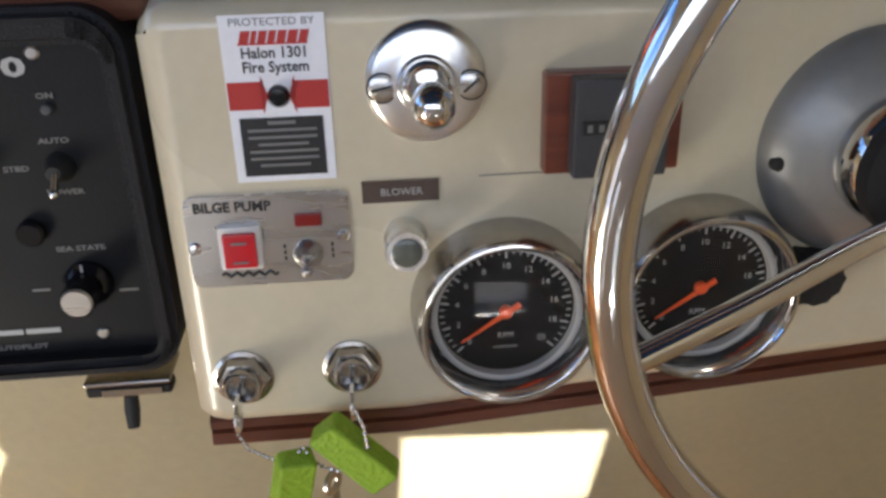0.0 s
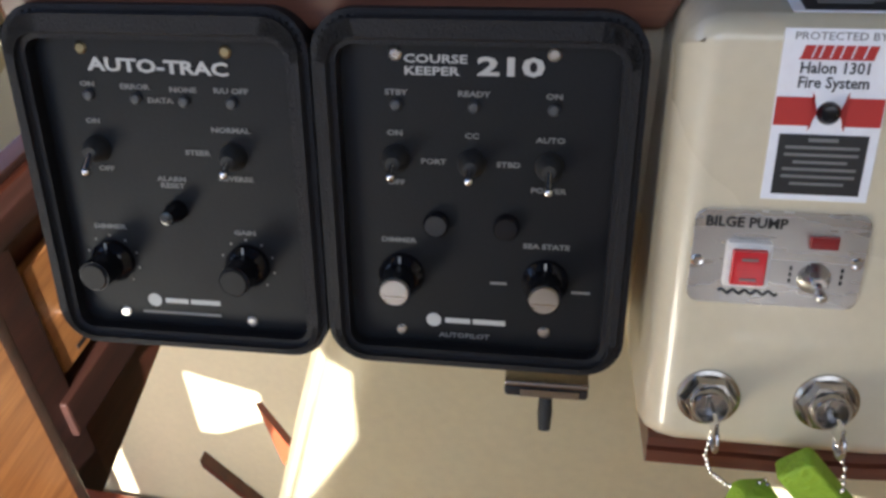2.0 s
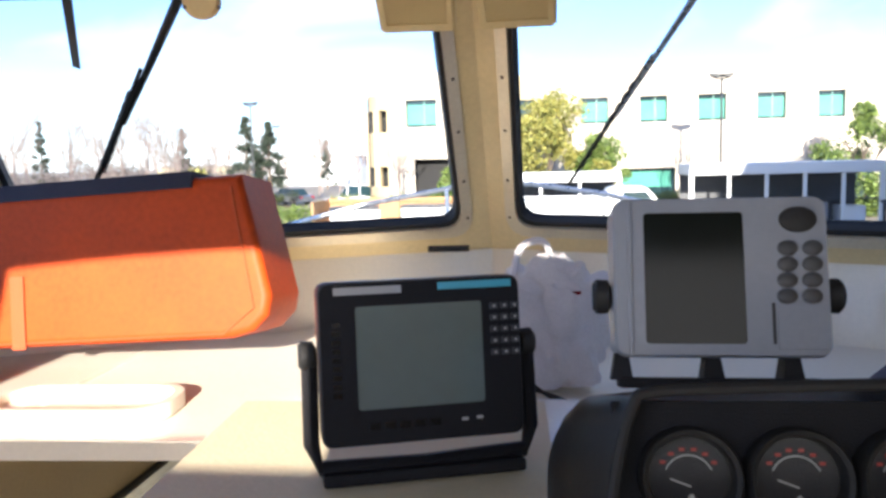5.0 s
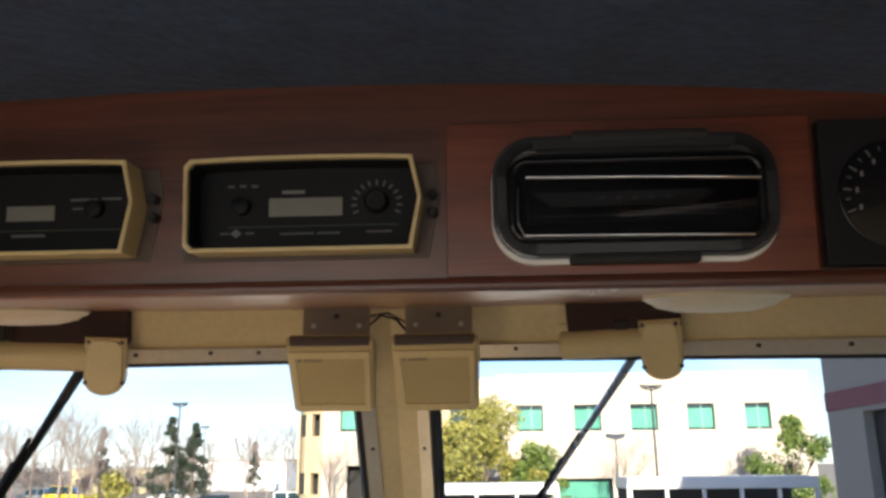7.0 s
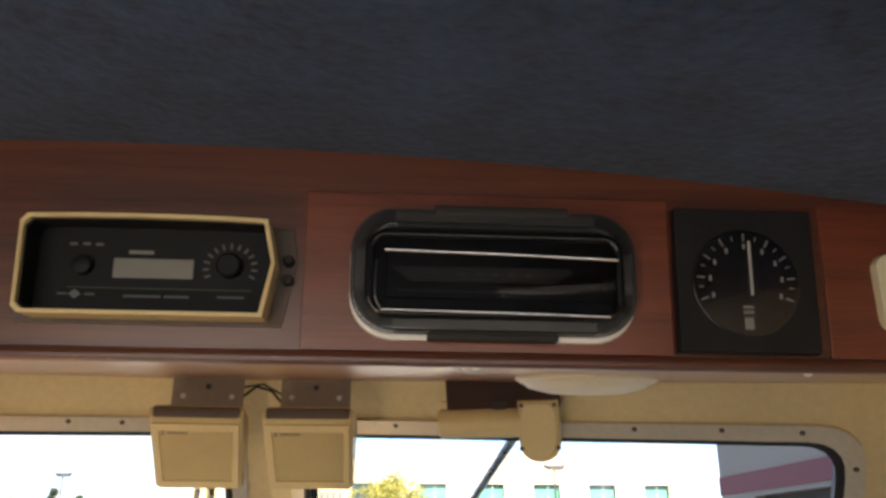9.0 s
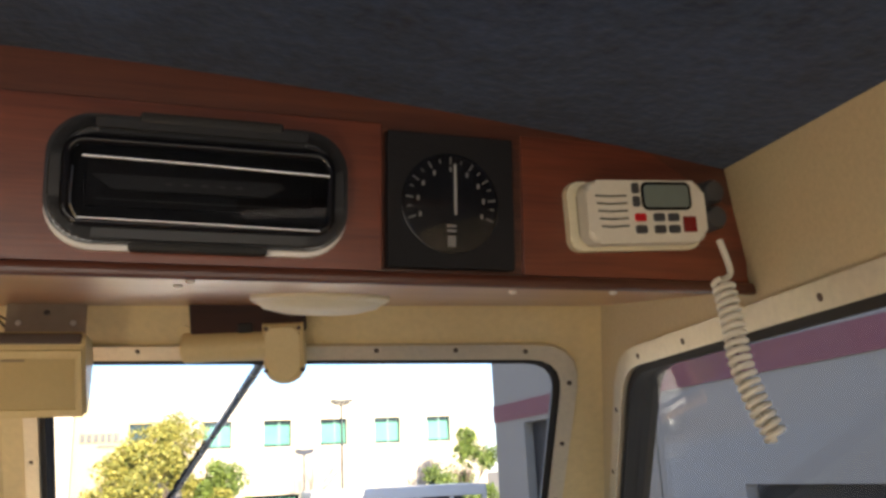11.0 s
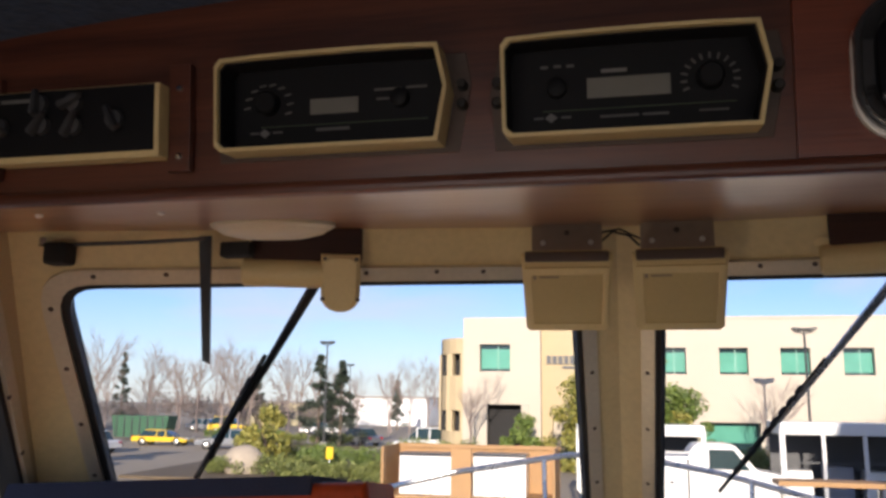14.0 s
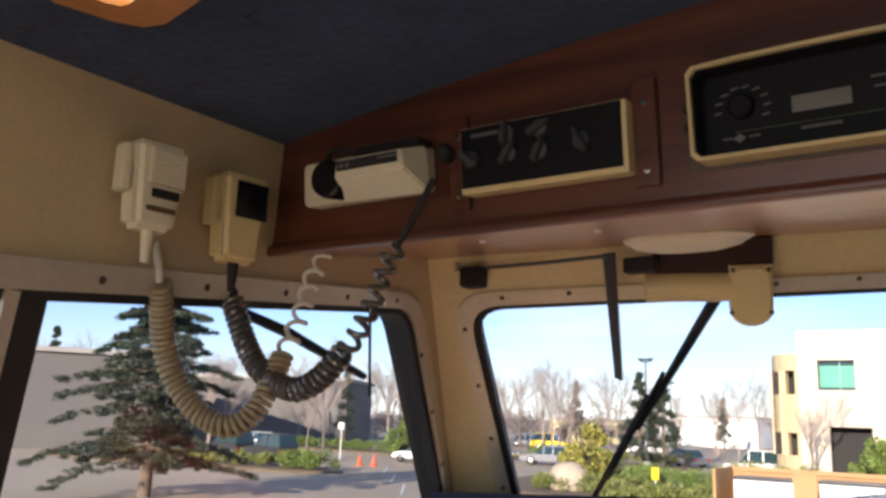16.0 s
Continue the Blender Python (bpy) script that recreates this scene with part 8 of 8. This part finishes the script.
for x, y, s in ((-17.6, 36.2, 1.0), (-20.4, 42.0, 0.8)):
    bm = bmesh.new()
    bmesh.ops.create_icosphere(bm, subdivisions=3, radius=s)
    for v in bm.verts:
        v.co *= 1 + 0.28 * noise.noise(v.co * 0.9 + Vector((x, y, 0)))
        v.co.z = max(v.co.z * 0.95, -0.4 * s)
    tagged(part("boulder", bm, "boulder", m=pose(x, y, GZ + 0.5 * s)), "pale rounded boulder on the planting island", "boulder", "boulders")


# ---- vehicles and loads ----
def wheel(parent, x, y, r):
    w = part("wheel", lathe([(r * 0.62, -0.1), (r * 0.95, -0.1), (r, -0.06), (r, 0.06), (r * 0.95, 0.1), (r * 0.62, 0.1), (r * 0.62, -0.1)], 20, m=pose(x, y, r, 90, 0, 0)), "tyre", parent)
    part("rim", lathe([(r * 0.62, -0.07), (r * 0.3, -0.09), (0, -0.09)], 16, m=pose(x, y, r, 90, 0, 0)), "steel", w)
    part("rim", lathe([(r * 0.62, 0.07), (r * 0.3, 0.09), (0, 0.09)], 16, m=pose(x, y, r, 90, 0, 0)), "steel", w)


def car(x, y, turn, material, label, low=False, tall=False):
    th = thing("car", pose(x, y, GZ, 0, 0, turn), label, "car", "parked cars")
    h0, h1 = (0.72, 1.18) if low else ((1.0, 1.78) if tall else (0.85, 1.42))
    L, W = 4.5, 1.8
    side = [(-L / 2, 0.32), (-L / 2, h0 - 0.08), (-L / 2 + 0.25, h0), (L / 2 - 0.9, h0 - 0.06), (L / 2 - 0.1, h0 - 0.22), (L / 2, 0.45), (L / 2 - 0.05, 0.32)]
    bm = slab(side[::-1], -W / 2, W / 2, m=Matrix.Rotation(math.pi / 2, 4, "X"))
    bmesh.ops.bevel(bm, geom=list(bm.edges), offset=0.05, segments=2, affect="EDGES")
    part("body", bm, material, th)
    back = -L / 2 + (0.15 if tall else 0.55)
    cab = hull([(back, -0.80, h0 - 0.05), (1.15, -0.80, h0 - 0.05), (1.15, 0.80, h0 - 0.05), (back, 0.80, h0 - 0.05), (back + 0.35, -0.62, h1), (0.35, -0.62, h1), (0.35, 0.62, h1), (back + 0.35, 0.62, h1)], BOX_FACES)
    bmesh.ops.bevel(cab, geom=list(cab.edges), offset=0.06, segments=2, affect="EDGES")
    cabin = part("cabin", cab, "dark_glass", th)
    part("roof", box(0.35 - back - 0.42, 1.22, 0.06, ((0.35 + back + 0.35) / 2, 0, h1), 0.02), material, cabin)
    for px in ((back + 1.15) / 2, 0.42):
        for s in (-1, 1):
            part("pillar", prism([(px - 0.04, s * 0.80, h0 - 0.05), (px + 0.04, s * 0.80, h0 - 0.05), (px + 0.02, s * 0.64, h1), (px - 0.05, s * 0.64, h1)], (0, s * 0.012, 0)), material, cabin, smooth=False)
    for wx in (-1.38, 1.35):
        for s in (-1, 1):
            wheel(th, wx, s * 0.82, 0.32)
    for s in (-1, 1):
        part("headlight", box(0.06, 0.32, 0.12, (L / 2 - 0.06, s * 0.62, 0.60), 0.02), "white_plastic", th)
        part("tail_light", box(0.05, 0.30, 0.14, (-L / 2 - 0.005, s * 0.66, 0.68), 0.02), "red_plastic", th)
    return th


car(-35.2, 59.0, 8, "yellow_paint", "low yellow sports car parked by the kerb", low=True)
car(-28.5, 56.4, 200, "silver_paint", "dark grey saloon car on the road")
car(-34.8, 48.6, 175, "white_paint", "white saloon car parked across the road")
car(-41.5, 40.2, 170, "dark_paint", "dark sport utility car behind the hedge", tall=True)
car(-46.5, 41.0, 170, "dark_paint", "dark sport utility car behind the hedge", tall=True)
car(-21.5, 66.0, 150, "silver_paint", "grey saloon car in the far lot")
car(-14.0, 58.0, 195, "white_paint", "white pickup-like car near the office", tall=True)
car(-33.0, 88.0, 20, "white_paint", "white saloon car in the far lot")
car(-43.0, 86.0, 10, "yellow_paint", "yellow van in the far lot", tall=True)
car(-48.0, 90.0, 10, "silver_paint", "grey saloon car in the far lot")
car(-55.0, 52.0, 160, "white_paint", "white saloon car parked across the road")

# green waste container
wc = thing("waste_container", pose(-42.5, 68.0, GZ, 0, 0, 10), "dark green waste container at the far lot", "container")
bm = hull([(-2.3, -1.1, 0.2), (2.3, -1.1, 0.2), (2.3, 1.1, 0.2), (-2.3, 1.1, 0.2), (-2.6, -1.2, 2.1), (2.6, -1.2, 2.1), (2.6, 1.2, 2.1), (-2.6, 1.2, 2.1)], BOX_FACES)
part("bin", bm, mat("dark_green_paint", (0.02, 0.10, 0.05), 0.6, vary=0.15, scale=1), wc, smooth=False)
for k in range(7):
    part("rib", box(0.10, 0.08, 1.8, (-2.1 + 0.7 * k, -1.18, 1.15)), "dark_paint", wc, smooth=False)

# white pickup with a utility body
pk = thing("utility_truck", pose(0, 24, GZ), "white utility truck with a service body", "truck")
bm = box(2.6, 2.0, 1.45, (0.55, 1.0, 1.25), 0.05)
part("service_body", bm, "white_paint", pk)
part("canopy_top", box(2.7, 2.1, 0.10, (0.55, 1.0, 2.02), 0.03), "white_paint", pk)
cabp = [(1.9, 0.75), (1.9, 2.15), (2.1, 2.42), (3.15, 2.42), (3.75, 1.72), (4.75, 1.55), (4.85, 1.30), (4.85, 0.70)]
bm = slab(cabp[::-1], -2.0, -0.1, m=Matrix.Rotation(math.pi / 2, 4, "X"))
bmesh.ops.bevel(bm, geom=list(bm.edges), offset=0.05, segments=2, affect="EDGES")
part("cab", bm, "white_paint", pk)
part("side_window", hull([(2.45, 0.07, 1.75), (3.55, 0.07, 1.72), (3.12, 0.07, 2.28), (2.45, 0.07, 2.28), (2.45, 0.10, 1.75), (3.55, 0.10, 1.72), (3.12, 0.10, 2.28), (2.45, 0.10, 2.28)], BOX_FACES), "dark_glass", pk, smooth=False)
for k in range(3):
    dd = part("locker_door", box(0.72, 0.03, 0.95, (-0.20 + 0.80 * k, -0.005, 1.30), 0.01), "white_paint", pk)
    part("handle", box(0.10, 0.03, 0.06, (-0.20 + 0.80 * k, -0.03, 1.35)), "dark_paint", dd)
part("ladder_rail", tube([(-0.75, -0.05, 2.18), (1.9, -0.05, 2.18)], 0.03, 6), "white_paint", pk)
for wx in (0.4, 3.9):
    wheel(pk, wx, 0.15, 0.42)
    wheel(pk, wx, 1.85, 0.42)


def frame_trailer(x0, x1, top, y, bays, label):
    """A white-framed box trailer with dark open bays."""
    th = thing("box_trailer", pose(0, y, GZ), label, "trailer", "white trailers")
    w, h = x1 - x0, top - GZ
    part("roof", box(w + 0.1, 2.3, 0.35, ((x0 + x1) / 2, 1.1, h - 0.17), 0.03), "white_paint", th)
    part("floor", box(w, 2.2, 0.18, ((x0 + x1) / 2, 1.1, 0.75)), "white_paint", th, smooth=False)
    part("back_wall", box(w, 0.06, h - 1.0, ((x0 + x1) / 2, 2.2, 0.8 + (h - 1.0) / 2)), "dark_grey", th, smooth=False)
    for k in range(bays + 1):
        x = x0 + w * k / bays
        part("post", box(0.14 if k in (0, bays) else 0.09, 0.12, h - 0.9, (x, 0.05, 0.8 + (h - 1.0) / 2)), "white_paint", th, smooth=False)
        if k < bays:
            part("crate", box(w / bays * 0.62, 0.9, 0.85, (x + w / bays * 0.52, 1.2, 1.27 + 0.12 * (k % 2)), 0.02), "grey_plastic" if k % 2 else "white_paint", th)
            part("shelf_bar", box(w / bays, 0.05, 0.05, (x + w / bays / 2, 0.3, 1.95)), "dark_grey", th, smooth=False)
    for wx in (x0 + w * 0.3, x0 + w * 0.7):
        wheel(th, wx, 0.25, 0.38)
        wheel(th, wx, 1.95, 0.38)
    return th


frame_trailer(4.50, 9.95, 1.12, 24.4, 5, "white-framed trailer with dark open bays and crates")
frame_trailer(-1.35, 2.60, 0.92, 27.0, 3, "white-framed trailer with dark open bays and crates")
ld = thing("wooden_trailer", pose(0, 24, GZ), "plywood-sided trailer loaded with white appliances", "trailer")
part("floor", box(5.3, 2.1, 0.16, (-4.55, 1.1, 0.62)), "plywood", ld, smooth=False)
part("far_side", box(5.3, 0.06, 1.45, (-4.55, 2.1, 1.42)), "plywood", ld, smooth=False)
for x in (-7.18, -1.94):
    part("end_board", box(0.07, 2.1, 1.45, (x, 1.1, 1.42)), "plywood", ld, smooth=False)
part("top_rail", box(5.36, 0.10, 0.12, (-4.55, 2.02, 2.10)), "plywood", ld, smooth=False)
part("stake", box(0.62, 0.10, 1.45, (-4.72, 0.12, 1.40)), "plywood", ld, smooth=False)
for wx in (-6.0, -3.2):
    wheel(ld, wx, 0.2, 0.36)
    wheel(ld, wx, 2.0, 0.36)
for x, w, h in ((-5.92, 1.68, 1.75), (-3.62, 1.62, 1.78)):
    ap = thing("white_appliance", pose(x, 25.0, GZ + 0.70), "white boxed appliance with a dark lid on the trailer", "appliance", "appliances")
    part("case", box(w, 0.9, h - 0.60, (0, 0, (h - 0.6) / 2), 0.02), "white_paint", ap)
    part("lid", box(w + 0.04, 0.94, 0.10, (0, 0, h - 0.55), 0.02), "dark_paint", ap)
    part("door_gap", box(0.02, 0.01, h - 0.75, (w * 0.1, -0.455, (h - 0.7) / 2)), "dark_grey", ap, smooth=False)
fk = thing("folding_cart", pose(9.6, 23.0, GZ), "dark metal cart beside the white trailer", "cart")
for k in range(3):
    part("rail", tube([(0, 0.3 * k, 1.9), (1.6, 0.3 * k, 2.0), (2.2, 0.3 * k, 1.5)], 0.05, 6), "dark_paint", fk)
for x in (0.1, 1.5):
    part("leg", tube([(x, 0, 0), (x, 0, 1.95)], 0.05, 6), "dark_paint", fk)
    part("leg", tube([(x, 0.6, 0), (x, 0.6, 1.95)], 0.05, 6), "dark_paint", fk)
part("tray", box(1.7, 0.7, 0.25, (0.85, 0.3, 1.2)), "dark_paint", fk, smooth=False)
wt = thing("work_table", pose(4.9, 20.6, GZ), "wooden plank table in the yard", "table")
part("tabletop", box(2.6, 0.9, 0.12, (0, 0, 1.72), 0.02), "plywood", wt)
for x in (-1.1, 1.1):
    for y in (-0.35, 0.35):
        part("leg", box(0.10, 0.10, 1.66, (x, y, 0.83)), "steel", wt, smooth=False)


def lamp_post(x, y, top, label):
    th = thing("street_lamp", pose(x, y, GZ), label, "street lamp", "parking lot lamps")
    h = top - GZ
    part("pole", tube([(0, 0, 0), (0, 0, h * 0.5), (0, 0, h)], [0.075, 0.065, 0.055], 8), "dark_grey", th)
    part("base", cyl(0.25, 0.7, (0, 0, 0), 16, bevel=0.03), "concrete", th)
    for s in (-1, 1):
        arm = part("arm", tube([(0, 0, h - 0.1), (s * 0.5, 0, h + 0.03)], 0.035, 6), "dark_grey", th)
        part("lamp_head", box(0.90, 0.45, 0.13, (s * 0.88, 0, h + 0.06), 0.03, m=Matrix.Rotation(radians(-s * 6), 4, "Y")), "dark_grey", arm)
    return th


lamp_post(-20.8, 56.0, 5.75, "twin-headed parking lot lamp on a dark pole")
lamp_post(8.95, 42.0, 5.25, "twin-headed parking lot lamp on a dark pole")
lamp_post(-33.0, 98.0, 6.2, "twin-headed parking lot lamp on a dark pole")
sg = thing("sign_post", pose(-38.6, 44.0, GZ), "white sign on a thin post by the road", "sign")
part("post", tube([(0, 0, 0), (0, 0, 2.6)], 0.04, 6), "white_paint", sg)
part("board", box(0.5, 0.03, 0.45, (0, -0.05, 2.45), 0.01), "white_paint", sg)
hy = thing("hydrant_sign", pose(-13.2, 37.0, GZ), "small yellow marker among the shrubs", "marker")
part("board", box(0.35, 0.03, 0.55, (0, -0.9, 1.15), 0.01), "yellow_paint", hy)
part("post", tube([(0, -0.87, 0), (0, -0.87, 1.4)], 0.03, 6), "white_paint", hy)
for k in range(2):
    co_ = thing("traffic_cone", pose(-35.2 + 0.9 * k, 42.0 + 0.4 * k, GZ), "orange traffic cone at the kerb", "cone", "traffic cones")
    part("cone", lathe([(0.19, 0.03), (0.03, 0.75), (0, 0.75)], 16), "needle", co_)
    part("foot", box(0.42, 0.42, 0.04, (0, 0, 0.02)), "needle", co_, smooth=False)

# ---- our own boat, outside the windows ----
deck = thing("foredeck", None, "white foredeck ahead of the windshield", "deck", kind="structure")
bm = hull([(-1.35, 1.20, 0.70), (1.35, 1.20, 0.70), (0.25, 4.60, 0.78), (-0.25, 4.60, 0.78), (-1.35, 1.20, 0.76), (1.35, 1.20, 0.76), (0.25, 4.60, 0.84), (-0.25, 4.60, 0.84)], BOX_FACES)
part("deck_plate", bm, "gelcoat_white", deck, smooth=False)
hullb = hull([(-1.35, -3.8, 0.55), (1.35, -3.8, 0.55), (1.35, 1.2, 0.70), (-1.35, 1.2, 0.70), (-0.9, -3.8, -1.3), (0.9, -3.8, -1.3), (0.7, 1.2, -1.3), (-0.7, 1.2, -1.3)], ((0, 4, 5, 1), (1, 5, 6, 2), (3, 7, 4, 0), (4, 7, 6, 5)))
part("hull", hullb, "gelcoat_white", deck, smooth=False)
bow = hull([(-1.35, 1.2, 0.70), (1.35, 1.2, 0.70), (0.25, 4.6, 0.78), (-0.25, 4.6, 0.78), (-0.7, 1.2, -1.3), (0.7, 1.2, -1.3), (0.1, 3.6, -0.9), (-0.1, 3.6, -0.9)], ((0, 4, 7, 3), (1, 2, 6, 5), (2, 3, 7, 6), (4, 5, 6, 7)))
part("bow", bow, "gelcoat_white", deck, smooth=False)
# unseen white floor added aft to bounce sunlight into the cabin
cock = part("floor_aft_bounce", box(2.5, 3.0, 0.05, (0, -3.48, -0.03)), "gelcoat_white")
tagged(cock, "unseen white floor behind the cabin, added to bounce sunlight in", "floor", kind="structure")
cr = thing("boat_cradle", pose(0, 0.8, GZ), "steel cradle stands under the hull", "cradle")
for x in (-0.65, 0.65):
    for y in (-2.5, 0.3):
        part("stand", tube([(x, y, 0), (x * 0.9, y, 0.68)], 0.06, 8), "dark_paint", cr)
br = thing("bow_rail", None, "stainless tube bow rail round the foredeck", "rail")
pts = [(-1.33, 1.6, 1.02), (-1.18, 3.0, 1.05), (-0.76, 3.05, 1.15), (-0.23, 3.1, 1.24), (0.07, 3.1, 1.235), (0.42, 3.05, 1.18), (0.88, 3.0, 1.07), (1.30, 1.9, 1.02)]
part("top_tube", tube(pts, 0.013, 8), "steel", br)
for x, y, z in ((-1.0, 2.4, 1.08), (-0.35, 3.08, 1.215), (0.55, 3.03, 1.15), (1.15, 2.0, 1.03)):
    part("stanchion", tube([(x * 0.95, y * 0.97, 0.74), (x, y, z)], 0.011, 8), "steel", br)
side_deck = part("deck_side", box(0.55, 4.6, 0.04, (-1.28, -0.3, 0.10)), "gelcoat_white")
tagged(side_deck, "pale side deck outside the low window", "deck", kind="structure")
ll = thing("lifeline", None, "thin lifeline wire along the side deck", "wire")
part("wire", tube([(-1.20, -1.5, 0.62), (-1.22, 1.4, 0.60)], 0.005, 6), "black_rubber", ll)
